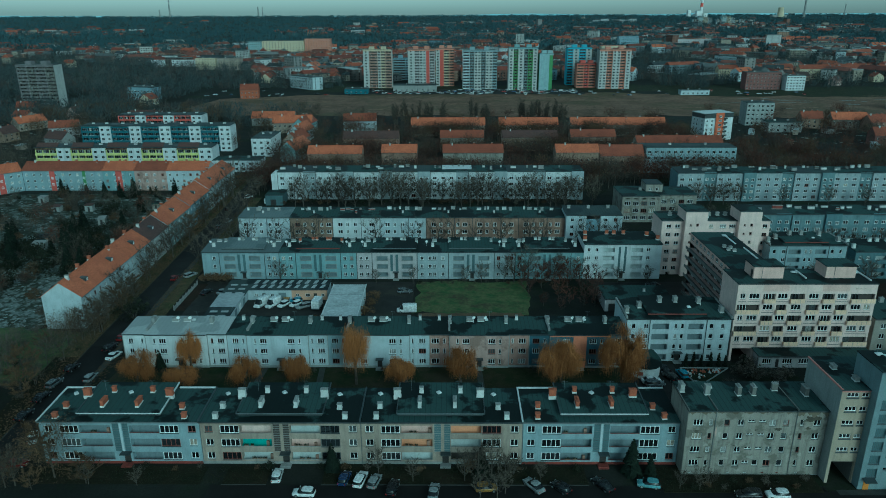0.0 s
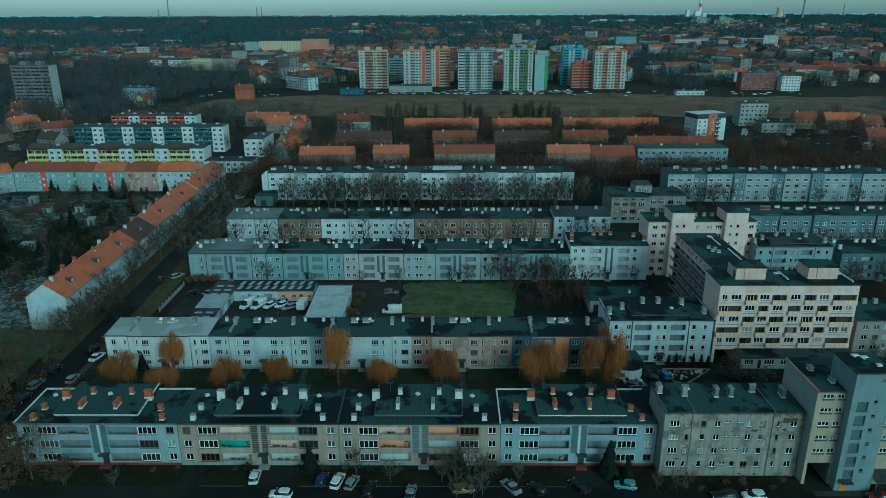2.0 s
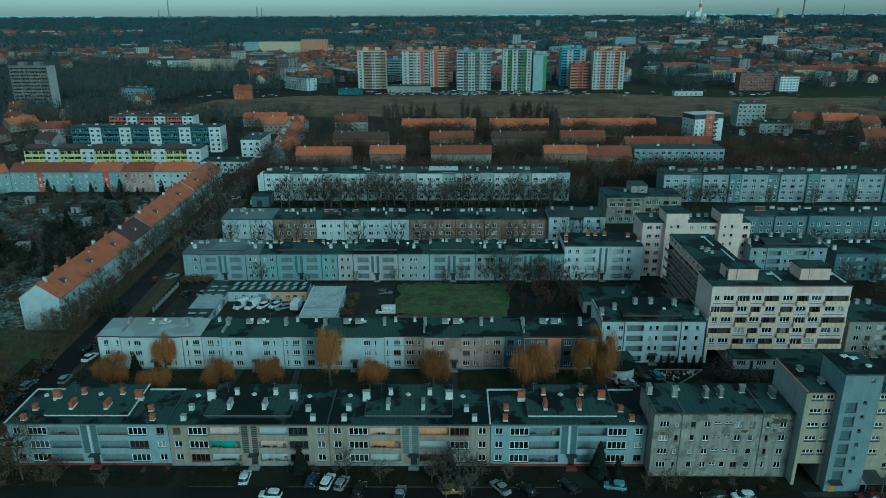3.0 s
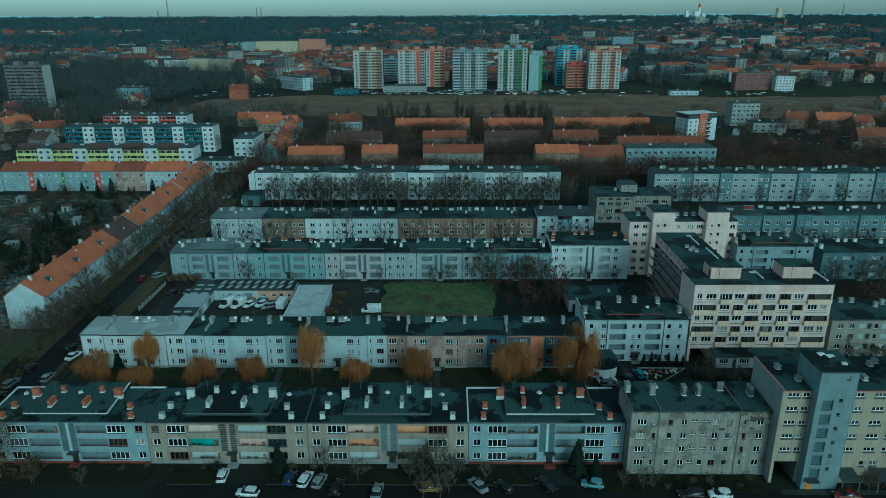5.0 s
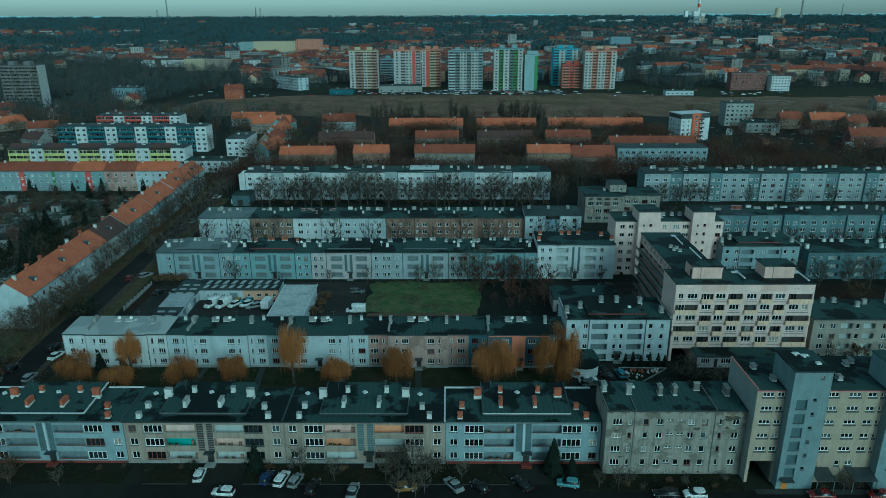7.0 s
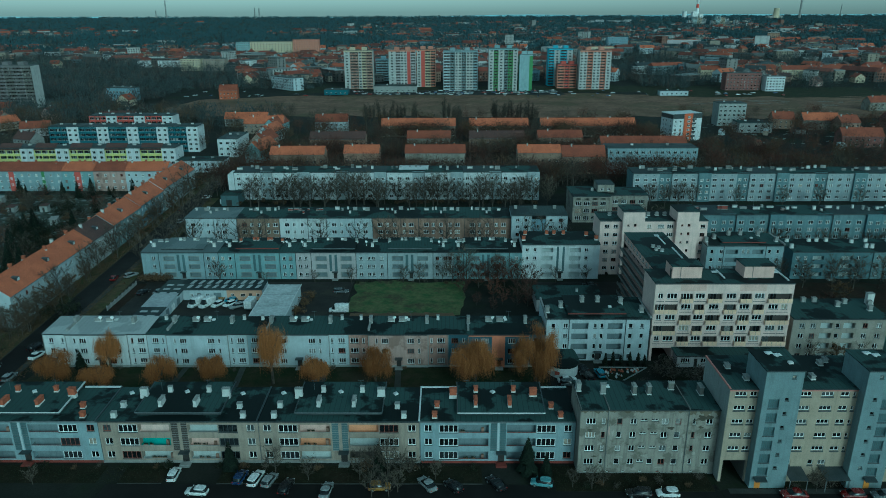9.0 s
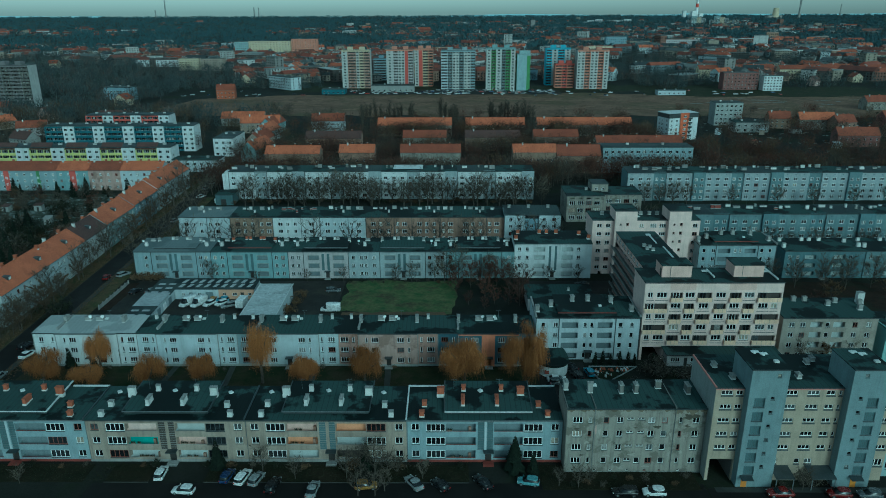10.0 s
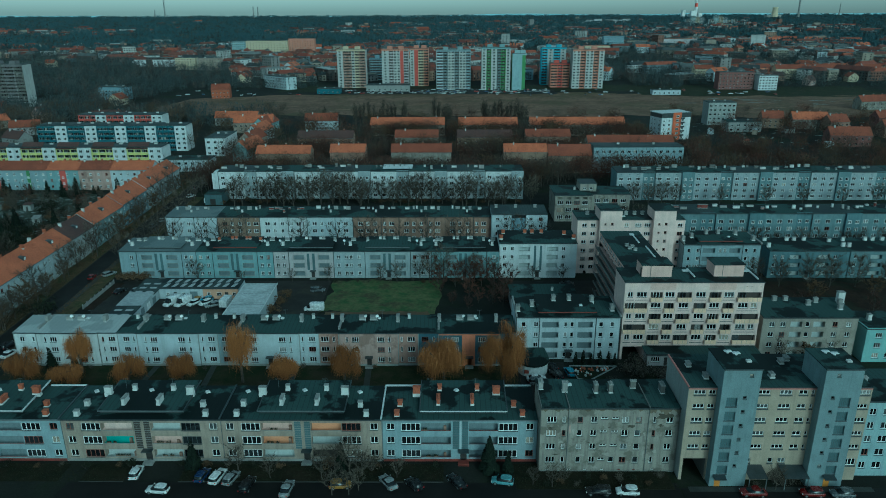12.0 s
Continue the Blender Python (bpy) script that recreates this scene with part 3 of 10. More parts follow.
def window_meshes(w, h, n, fr):
    key = (round(w, 2), round(h, 2), n, fr)
    if key not in CACHE:
        w, h = key[:2]
        g, t = Geo(), 0.095
        xs = [0.0] + [v for i in range(n) for v in ((w - t) * i / n + t, (w - t) * (i + 1) / n)] + [w]
        zs = [0.0, t, h - t, h]
        for i in range(len(xs) - 1):
            for j in range(3):
                x0, x1, z0, z1 = xs[i], xs[i + 1], zs[j], zs[j + 1]
                if i % 2 and j == 1:
                    for (ax, az), (cx, cz) in (((x0, z0), (x1, z0)), ((x1, z0), (x1, z1)), ((x1, z1), (x0, z1)), ((x0, z1), (x0, z0))):
                        g.face([(ax, -0.02, az), (cx, -0.02, cz), (cx, 0.05, cz), (ax, 0.05, az)])
                else:
                    g.face([(x0, -0.02, z0), (x1, -0.02, z0), (x1, -0.02, z1), (x0, -0.02, z1)])
        g.weld()
        p = Geo()
        p.box(0.02, 0.025, 0.02, w - 0.02, 0.045, h - 0.02)
        s = Geo()
        s.prism([(-0.06, -0.24, -0.09), (w + 0.06, -0.24, -0.09), (w + 0.06, 0, -0.05), (-0.06, 0, -0.05)],
                [(-0.06, -0.24, -0.04), (w + 0.06, -0.24, -0.04), (w + 0.06, 0, 0.0), (-0.06, 0, 0.0)])
        j = Geo()
        j.v, j.f, j.m = g.v + s.v, g.f + [tuple(i + len(g.v) for i in q) for q in s.f], g.m + [1] * len(s.f)
        CACHE[key] = (g.mesh("window", fr), p.mesh("pane", "pane"), s.mesh("window_sill", "sill"), j.mesh("window", fr, "sill"))
    return CACHE[key]


def window(parent, x, z, w, h, n=2, d=0.14, m=None, fr="frame", sill=True):
    """A casement with n lights, its glass and its sill, set d into the wall."""
    a, b, c, j = window_meshes(w, h, n, fr)
    k = (m or Matrix()) @ Matrix.Translation((x, d, z))
    near = parent.matrix_basis.translation.y < 135
    ob = put("window", j if sill and not near else a, parent, k)
    put("pane", b, ob)
    if sill and near:
        put("window_sill", c, ob)
    return ob


FAR = {}
JOINED = {}


def join_far(b):
    """Links the windows collected for a distant house as one mesh: too small there to be told apart."""
    g = JOINED.pop(b, None)
    if g:
        put("glazing", g.mesh("glazing", "frame", "panefar"), b)["kind"] = "stuff"




def far_window(parent, x, z, w, h, n=2, d=0.12, m=None, fr="frame"):
    """A window of a distant house: frame bars and glass in one mesh."""
    if parent in JOINED:
        k, g = (m or Matrix()) @ Matrix.Translation((x, d, z)), JOINED[parent]
        t = 0.07
        for x0, z0, x1, z1, y, s in [(0, 0, w, h, -0.02, 0)] + [(w * i / n + t / 2, t, w * (i + 1) / n - t / 2, h - t, -0.035, 1) for i in range(n)]:
            g.face([k @ Vector(p) for p in ((x0, y, z0), (x1, y, z0), (x1, y, z1), (x0, y, z1))], s)
        return None
    key = (round(w, 2), round(h, 2), n, fr)
    if key not in FAR:
        w, h = key[:2]
        g, t = Geo(), 0.14
        xs = [0.0] + [v for i in range(n) for v in ((w - t) * i / n + t, (w - t) * (i + 1) / n)] + [w]
        zs = [0.0, t, h - t, h]
        for i in range(len(xs) - 1):
            for j in range(3):
                x0, x1, z0, z1 = xs[i], xs[i + 1], zs[j], zs[j + 1]
                if i % 2 and j == 1:
                    for (ax, az), (cx, cz) in (((x0, z0), (x1, z0)), ((x1, z0), (x1, z1)), ((x1, z1), (x0, z1)), ((x0, z1), (x0, z0))):
                        g.face([(ax, -0.03, az), (cx, -0.03, cz), (cx, 0.04, cz), (ax, 0.04, az)])
                    g.face([(x0, 0.04, z0), (x1, 0.04, z0), (x1, 0.04, z1), (x0, 0.04, z1)], 1)
                else:
                    g.face([(x0, -0.03, z0), (x1, -0.03, z0), (x1, -0.03, z1), (x0, -0.03, z1)])
        FAR[key] = g.weld().mesh("window", fr, "pane")
    return put("window", FAR[key], parent, (m or Matrix()) @ Matrix.Translation((x, d, z)))


def shell(b, L, D, H, mat, z0=-0.6, left=True, right=True, x0=0.0, m=None):
    """The sides and the back of a house, a wall each."""
    walls = [(x0 + 0.3, D - 0.3, x0 + L - 0.3, D)]
    if left:
        walls.append((x0, 0.003, x0 + 0.3, D))
    if right:
        walls.append((x0 + L - 0.3, 0.003, x0 + L, D))
    for ax, ay, cx, cy in walls:
        g = Geo()
        g.box(ax, ay, z0, cx, cy, H)
        part("wall", g, mat, b, "", m)


def flat_roof(b, x0, x1, y0, y1, zf, zb, mat, over=0.35, thick=0.22, name="roof", label="", edge=None):
    """A slab roof that rises from zf in front to zb behind, with a sheet-metal edge in front."""
    g = Geo()
    f0, b0 = y0 - over, y1 + 0.15
    g.prism([(x0, f0, zf), (x1, f0, zf), (x1, b0, zb), (x0, b0, zb)],
            [(x0, f0, zf + thick), (x1, f0, zf + thick), (x1, b0, zb + thick), (x0, b0, zb + thick)])
    r = part(name, g, mat, b, label)
    e = Geo()
    e.box(x0, f0 - 0.07, zf - 0.03, x1, f0 - 0.003, zf + thick + 0.03)
    part("gutter", e, edge or "darkmetal", r)
    return r


def roof_z(y, y0, y1, zf, zb):
    return zf + (zb - zf) * (y - y0) / (y1 - y0)


STACK = {}


def chimney(roof, x, y, z, w=0.7, d=0.7, h=1.3, mat="stackwhite", pots=2, name="chimney", whole=False):
    """A chimney stack with a projecting cap and pots."""
    near = roof.matrix_world.translation.y + roof.parent.matrix_basis.translation.y < 215 and not whole
    key = (w, d, h, mat, pots, near)
    if key not in STACK:
        g = Geo()
        g.box(-w / 2, -d / 2, -0.5, w / 2, d / 2, h)
        g.box(-w / 2 - 0.06, -d / 2 - 0.06, -0.5, w / 2 + 0.06, d / 2 + 0.06, 0.22, 1)
        c = Geo() if near else g
        c.box(-w / 2 - 0.08, -d / 2 - 0.08, h, w / 2 + 0.08, d / 2 + 0.08, h + 0.12, 0 if near else 1)
        for i in range(pots):
            q = (i - (pots - 1) / 2) * 0.34
            c.tube((q if w >= d else 0, 0 if w >= d else q, h + 0.12), (q if w >= d else 0, 0 if w >= d else q, h + 0.38), 0.11, 0.09, 6, 0 if near else 1)
        STACK[key] = (g.mesh("chimney", mat, "stackwhite"), c.mesh("chimney_cap", mat if mat == "brickstack" else "stackgrey")) if near else (g.mesh("chimney", mat, "stackgrey"), None)
    a, c = STACK[key]
    ob = put(name, a, roof, Matrix.Translation((x, y, z)))
    if c:
        put("chimney_cap", c, ob)
    return ob


HATCH = Geo()
HATCH.prism([(-0.4, -0.4, 0), (0.4, -0.4, 0), (0.4, 0.4, 0), (-0.4, 0.4, 0)], [(-0.34, -0.34, 0.3), (0.34, -0.34, 0.3), (0.34, 0.34, 0.3), (-0.34, 0.34, 0.3)])
HATCH = HATCH.mesh("roof_hatch", "flash")


def downpipe(b, x, z0, z1, y=-0.07, m=None, mat="zinc"):
    g = Geo()
    far = b.matrix_basis.translation.y > 140
    r = 0.1 if far else 0.07
    mat = "darkmetal" if far and mat == "zinc" else mat
    g.tube((x, y, z0), (x, y, z1), r, r, 6)
    return part("downpipe", g, mat, b, "", m)


def entrance(b, x, w=1.3, h=2.1, y=0.0, canopy="concrete", steps="concrete", z=0.0, door="door"):
    """A front door with its frame, canopy and steps."""
    g = Geo()
    g.box(x, y - 0.05, z + 0.02, x + w, y + 0.01, z + h)
    d = part("door", g, door, b)
    f = Geo()
    f.box(x - 0.1, y - 0.08, z + h + 0.003, x + w + 0.1, y + 0.01, z + h + 0.1)
    part("lintel", f, "zinc", d)
    c = Geo()
    c.box(x - 0.35, y - 1.25, z + h + 0.2, x + w + 0.35, y - 0.005, z + h + 0.36)
    part("canopy", c, canopy, b)
    s = Geo()
    for i in range(3):
        s.box(x - 0.4, y - 1.2 - 0.32 * i, z - 0.5, x + w + 0.4, y - 0.06 if i == 0 else y - 1.2 - 0.32 * (i - 1), z - 0.02 - 0.15 * i)
    part("step", s, steps, b)


def loggia(b, x0, x1, z0, z1, d, back, y=0.0, rail="rust"):
    """The rear wall and floor of a recessed balcony, and the rail on the parapet."""
    g = Geo()
    g.box(x0 + 0.003, y + d - 0.02, z0 - 0.92, x1 - 0.003, y + d + 0.1, z1 - 0.003)
    g.box(x0 + 0.003, y + 0.145, z0 - 1.0, x1 - 0.003, y + d - 0.022, z0 - 0.9)
    for q in (x0 + 0.003, x1 - 0.033):
        g.box(q, y + 0.145, z0 - 0.898, q + 0.03, y + d - 0.022, z0 - 0.003)
    lo = part("loggia", g, back, b)
    r = Geo()
    r.box(x0, y - 0.03, z0 - 0.02, x1, y + 0.05, z0 + 0.05)
    part("rail", r, rail, lo)
    return lo


# ---- windows of a plain section, storey by storey ----
def rows_of(cols, zs, h, d=0.14):
    return [(x, x + w, z, z + h, d) for x, w, n in cols for z in zs]


def plain_section(b, x0, L, z1, mat, cols, zs, h=1.4, far=False, y=0.0, holes=(), sill=True, z0=-0.6, brown=0.12, skip=0.0, seed=1):
    """A stretch of facade with the same window columns (x, width, lights) in every storey."""
    rng = random.Random(seed + int(x0 * 10))
    m = Matrix.Translation((x0, y, 0))
    hs = [hh for hh in rows_of(cols, zs, h) if rng.random() >= skip]
    facade(b, L, z0, z1, hs + list(holes), mat, m)
    nof = {round(x, 3): n for x, w, n in cols}
    for a, c, z, zt, d in hs:
        fr = "frame2" if rng.random() < brown else "frame"
        (far_window if far else window)(b, a, z, c - a, h, nof[round(a, 3)], d, m, fr, *(() if far else (sill,)))


# ================= THE SETTING =================
def ground_sheet():
    g = Geo()
    xs = [-4200, -1500, -400, -120, 120, 400, 1500, 4200]
    ys = [-500, 108, 600, 1500, 4650]
    for i in range(len(xs) - 1):
        for j in range(len(ys) - 1):
            g.face([(xs[i + a], ys[j + c], gz(ys[j + c])) for a, c in ((0, 0), (1, 0), (1, 1), (0, 1))])
    tagged(put("ground", g.mesh("ground", "soil")), "dark winter ground of bare soil and dull grass", "ground", kind="structure")


ground_sheet()


def road_x(y):
    return -88.3 - 0.036 * (y - 150)


def strip(name, d0, d1, y0, y1, dz, mat, label, n=12):
    """A strip along the side street, between two offsets from its middle."""
    g = Geo()
    for i in range(n):
        a, c = y0 + (y1 - y0) * i / n, y0 + (y1 - y0) * (i + 1) / n
        low = [(road_x(a) + d0, a, gz(a) - 0.3), (road_x(a) + d1, a, gz(a) - 0.3), (road_x(c) + d1, c, gz(c) - 0.3), (road_x(c) + d0, c, gz(c) - 0.3)]
        g.prism(low, [(x, y, z + 0.3 + dz) for x, y, z in low])
    return tagged(put(name, g.mesh(name, mat)), label, name, kind="structure")


# Near stretch in a darker asphalt: tree shade put into the colour.
strip("road", -2.9, 3.9, 60, 158, 0.03, "darkasphalt", "near stretch of the side street, darkened for shade")
strip("road", -2.9, 3.9, 158, 520, 0.03, "asphalt", "grey asphalt side street")
strip("pavement", 4.15, 5.5, 108, 300, 0.14, "path", "grey concrete pavement beside the street")
strip("kerb", 3.9, 4.15, 108, 300, 0.15, "kerb", "grey stone kerb of the street", 24)
strip("kerb", -3.12, -2.87, 108, 400, 0.15, "kerb", "grey stone kerb of the street", 24)

strip("verge", 5.5, 9.4, 160, 300, 0.05, "verge", "brownish earth verge behind the pavement")
# Near verge gets its shade from a darker grass colour too.
strip("verge", -9.0, -3.1, 60, 152, 0.055, "frontgrass", "near grass verge, darkened for shade")
strip("verge", -9.0, -3.1, 152, 400, 0.06, "verge", "brownish grass verge beside the street")
sheet("lawn", [(-140, 140), (-94, 140), (-97, 166), (-140, 172)], 0.02, "lawn", "dull green winter lawn by the gable", ragged=1.5)
sheet("lawn", [(-81, 122.5), (42, 122.5), (40, 147), (-79, 147)], 0.02, "grass", "patchy winter lawn between the two rows")
sheet("lawn", [(-11.5, 177), (21, 177), (24, 201), (-10.5, 201)], 0.03, "lawn", "green lawn in the yard", ragged=1.8)
sheet("garden_ground", [(-200, 168), (-109.5, 168), (-113.5, 306), (-200, 306)], 0.03, "garden", "mottled grey-green ground of the allotment gardens", ragged=2.0)
sheet("leaf_litter", [(97, 163), (190, 163), (190, 200), (97, 200)], 0.02, "brownsoil", "brown leaf-strewn ground behind the slab", ragged=1.5)
sheet("bare_soil", [(-10, 174.5), (20, 174.5), (19, 178), (-9, 177.8)], 0.045, "mud", "strip of bare sandy soil along the lawn", ragged=0.5)
sheet("yard", [(-75, 158.5), (-11.5, 158.5), (-11.5, 201), (-76, 201)], 0.02, "yarddirt", "worn grey yard of asphalt and trodden earth")
sheet("yard", [(42, 124), (52.5, 124), (52.5, 149), (41, 149)], 0.03, "asphalt", "asphalt yard beside the white house")
sheet("access_road", [(42, 164), (97, 164), (97, 201), (44, 201)], 0.015, "asphalt", "asphalt ground behind the tall slab")
sheet("field", [(-215, 545), (420, 520), (560, 560), (520, 640), (215, 668), (110, 690), (-95, 668), (-210, 640)], 0.05, "field", "wide field of dry brown grass", ragged=9.0)
sheet("lawn", [(-140, 690), (330, 690), (330, 740), (-140, 740)], 0.06, "grass", "lawn at the foot of the towers", ragged=6.0)
sheet("lawn", [(205, 655), (420, 640), (440, 720), (215, 735)], 0.07, "grass", "green lawn beyond the field", ragged=8.0)


def front_ground():
    g = Geo()
    g.face([(-44, 60, 0.02), (66, 60, 0.02), (66, 104.3, 0.02), (-44, 104.3, 0.02)])
    tagged(put("car_park", g.mesh("car_park", "darkasphalt")), "dark asphalt car park", "car park", kind="structure")
    g = Geo()
    g.face([(66.2, 60, 0.03), (140, 60, 0.03), (140, 103.0, 0.03), (66.2, 103.0, 0.03)])
    tagged(put("access_road", g.mesh("access_road", "darkasphalt")), "asphalt road before the stair towers", "road", kind="structure")
    g = Geo()
    for x0, x1 in ((-79, -46), (-42, -34), (-24, 3), (7.5, 24), (37, 65)):
        g.box(x0, 102.5 if x0 > 36 else 104.5, -0.2, x1, 109.6, 0.1)
    tagged(put("lawn", g.mesh("lawn", "frontgrass")), "worn winter lawn along the front row", "lawn", kind="structure")
    g = Geo()
    for x0, x1 in ((-42, -34), (-24, 3), (7.5, 24)):
        g.box(x0, 104.32, -0.2, x1, 104.48, 0.14)
    tagged(put("kerb", g.mesh("kerb", "kerb")), "grey concrete kerb of the car park", "kerb", kind="structure")


front_ground()
sheet("pavement", [(67.5, 101.9), (100, 101.9), (100, 103.3), (67.5, 103.3)], 0.06, "path", "grey concrete pavement before the stair towers")
for k, (xa, ya, xb, yb) in enumerate(((-62.3, 124, -61.3, 110), (-31, 147, -29.6, 123), (-44.5, 147, -46.0, 123), (-11.5, 147, -10, 123), (6, 147, 7, 123))):
    sheet("path", [(xa - 0.7, ya), (xa + 0.7, ya), (xb + 0.7, yb), (xb - 0.7, yb)], 0.05, "path", "narrow concrete path across the lawn")


# ================= FRONT ROW =================
def balcony_clutter(b, x0, x1, z, rng):
    """Planters with dry plants, and a box or two, on a loggia's parapet and floor."""
    q = x0 + rng.uniform(0.3, 2.0)
    n = rng.randint(1, 3)
    for i in range(n):
        w = rng.uniform(0.5, 0.9)
        if q + w > x1 - 0.2:
            break
        g = Geo()
        g.box(q, 0.12, z - 0.1, q + w, 0.34, z + 0.14)
        p = part("planter", g, "ochre", b)
        t = Geo()
        for j in range(26):
            o = Vector((q + rng.uniform(0, w), 0.23 + rng.uniform(-0.1, 0.1), z + 0.14))
            v = Vector((rng.uniform(-0.2, 0.2), rng.uniform(-0.2, 0.2), rng.uniform(0.15, 0.5)))
            t.face([o - Vector((0.04, 0, 0)), o + Vector((0.04, 0, 0)), o + v])
        part("dry_plant", t, "hedge", p)
        q += w + rng.uniform(0.1, 0.7)
    g = Geo()
    h = rng.uniform(0.5, 1.1)
    q = x1 - rng.uniform(0.7, 1.4)
    g.box(q, 0.7, z - 0.9, q + 0.5, 1.1, z - 0.9 + h + 0.7)
    part("cupboard", g, "brown2", b)


def front_section(b, x0, L, style, seed):
    """Three storeys: windows, recessed balconies on both sides of a stair with two glazed strips, a raised roof in the middle."""
    rng = random.Random(seed)
    H, k = 9.1, L / 29.4
    wall = {"blue": "blue", "beige": "beige"}[style]
    zs = (0.95, 3.82, 6.7)
    sm, wd = [(0.95 * k, 1.45), (27.3 * k, 1.45)], [(3.75 * k, 3.5), (22.15 * k, 3.5)]
    lg = [(7.4 * k, 13.1 * k), (16.5 * k, 22.0 * k)]
    hs, strips = [], [(13.45 * k, 14.65 * k), (15.25 * k, 16.35 * k)]
    for z in zs:
        hs += [(x, x + w, z + 0.15, z + 1.55, 0.14) for x, w in sm]
        hs += [(x, x + w, z, z + 1.6, 0.14) for x, w in wd]
        hs += [(a, c, z, z + 1.62, 1.25) for a, c in lg]
    hs += [(a, c, 2.7, 8.7, 0.1) for a, c in strips]
    m = Matrix.Translation((x0, 0, 0))
    facade(b, L, 0.55, H, hs, wall, m)
    plinth = Geo()
    plinth.box(x0, -0.05, -0.4, x0 + L, 0.2, 0.545)
    part("plinth", plinth, "rust" if style == "blue" and x0 < 5 else "concrete", b)
    backs = {"blue": ["greyback"] * 6, "beige": ["peach", "paleback", "tealback", "paleback", "orangeback", "peach", "greyback"]}[style]
    for i, z in enumerate(zs):
        for x, w in sm:
            window(b, x, z + 0.15, w, 1.4, 2, 0.14, m, "frame2" if rng.random() < 0.15 else "frame")
        for j, (x, w) in enumerate(wd):
            fr = "sill" if seed == 2 and j == 1 else "frame2" if rng.random() < (0.2 if style == "beige" else 0.06) else "frame"
            window(b, x, z, w, 1.6, 4, 0.05, m, fr)
        for j, (a, c) in enumerate(lg):
            if style == "blue":
                back = "greyback"
            else:
                back = (("paleback", "paleback"), ("tealback", "ivorypink"), ("ivory", "paleback"))[i][j] if seed == 2 else \
                       (("paleback", "darkback"), ("orangeback", "paleback"), ("ivorypink", "orangeback"))[i][j]
            loggia(b, x0 + a, x0 + c, z, z + 1.62, 1.2, back, 0.0, "rust" if style == "blue" else "concrete")
            if rng.random() < (0.3 if style == "blue" else 0.6):
                balcony_clutter(b, x0 + a, x0 + c, z, rng)
    for a, c in strips:
        g = Geo()
        g.box(x0 + a, 0.06, 2.7, x0 + c, 0.1, 8.7)
        s = part("stair_glazing", g, "darkback" if seed == 2 else "strip", b, "dark perforated stair screen" if seed == 2 else "dark blue-green glazed stair strip")
        for t in range(13):
            q = Geo()
            q.box(x0 + a, 0.0, 2.7 + t * 0.49, x0 + c, 0.055, 2.76 + t * 0.49)
            part("glazing_bar", q, "zinc" if style == "blue" else "concrete", s)
    entrance(b, x0 + 14.9 * k, 1.2, 2.1, 0.0, "darkmetal", "rust" if style == "blue" else "concrete", 0.3)
    downpipe(b, x0 + 0.12, 0.2, H)
    if style == "blue":
        g = Geo()
        g.box(x0 + 14.75 * k, -0.09, 2.6, x0 + 15.1 * k, -0.004, H - 0.1)
        part("pilaster", g, "bluewhite", b)
    # main roof, rising to the back, and the raised middle part
    zf, zb, D = 9.1, 9.6, 10.9
    r = flat_roof(b, x0, x0 + L, 0.0, D, zf, zb, "felt", 0.45, 0.2, "roof", "", "zinc" if style == "blue" else "darkmetal")
    u0, u1 = x0 + (6.6, 6.6, 6.6, 7.2)[seed - 1] * k, x0 + (22.1, 22.5, 22.6, 23.8)[seed - 1] * k
    u = flat_roof(b, u0, u1, 1.7, D + 0.2, 10.0, 10.75, "felt", 0.5, 0.16, "raised_roof", "", "flash" if style == "blue" else "zinc")
    for q in (u0, u1):
        g = Geo()
        g.prism([(q - 0.1, 1.2, 9.98), (q + 0.1, 1.2, 9.98), (q + 0.1, D + 0.35, 10.73), (q - 0.1, D + 0.35, 10.73)], [(q - 0.1, 1.2, 10.24), (q + 0.1, 1.2, 10.24), (q + 0.1, D + 0.35, 10.99), (q - 0.1, D + 0.35, 10.99)])
        part("verge_trim", g, "flash" if seed == 1 and q > x0 + 15 else "darkmetal", u)
    g = Geo()
    g.box(u0 + 0.25, 1.6, 9.2, u1 - 0.25, D - 0.05, 10.1)
    part("roof_upstand", g, "darkmetal", b)
    if style == "blue":
        for q0, q1 in ((x0 + 0.1, u0 - 0.1), (u1 + 0.1, x0 + L - 0.1)):
            f = Geo()
            f.box(q0, D - 0.1, zb + 0.2, q1, D + 0.25, zb + 0.42)
            part("flashing", f, "flash", r)
    # parapets between the sections
    f = Geo()
    f.prism([(x0 - 0.14, -0.3, zf + 0.2), (x0 + 0.14, -0.3, zf + 0.2), (x0 + 0.14, D + 0.2, zb + 0.2), (x0 - 0.14, D + 0.2, zb + 0.2)],
            [(x0 - 0.14, -0.3, zf + 0.38), (x0 + 0.14, -0.3, zf + 0.38), (x0 + 0.14, D + 0.2, zb + 0.42), (x0 - 0.14, D + 0.2, zb + 0.42)])
    part("parapet", f, "flash" if seed in (1, 4) else "darkmetal", r)
    st = "brickstack" if style == "blue" else "stackwhite"
    # on the low roof at both ends
    for x, y in ((2.9, 0.9), (3.3, 4.2), (25.2, 3.9), (26.6, 0.9)):
        chimney(r, x0 + x * k, y, roof_z(y, 0, D, zf, zb) + 0.2, 0.85, 0.75, 1.05, st, 0)
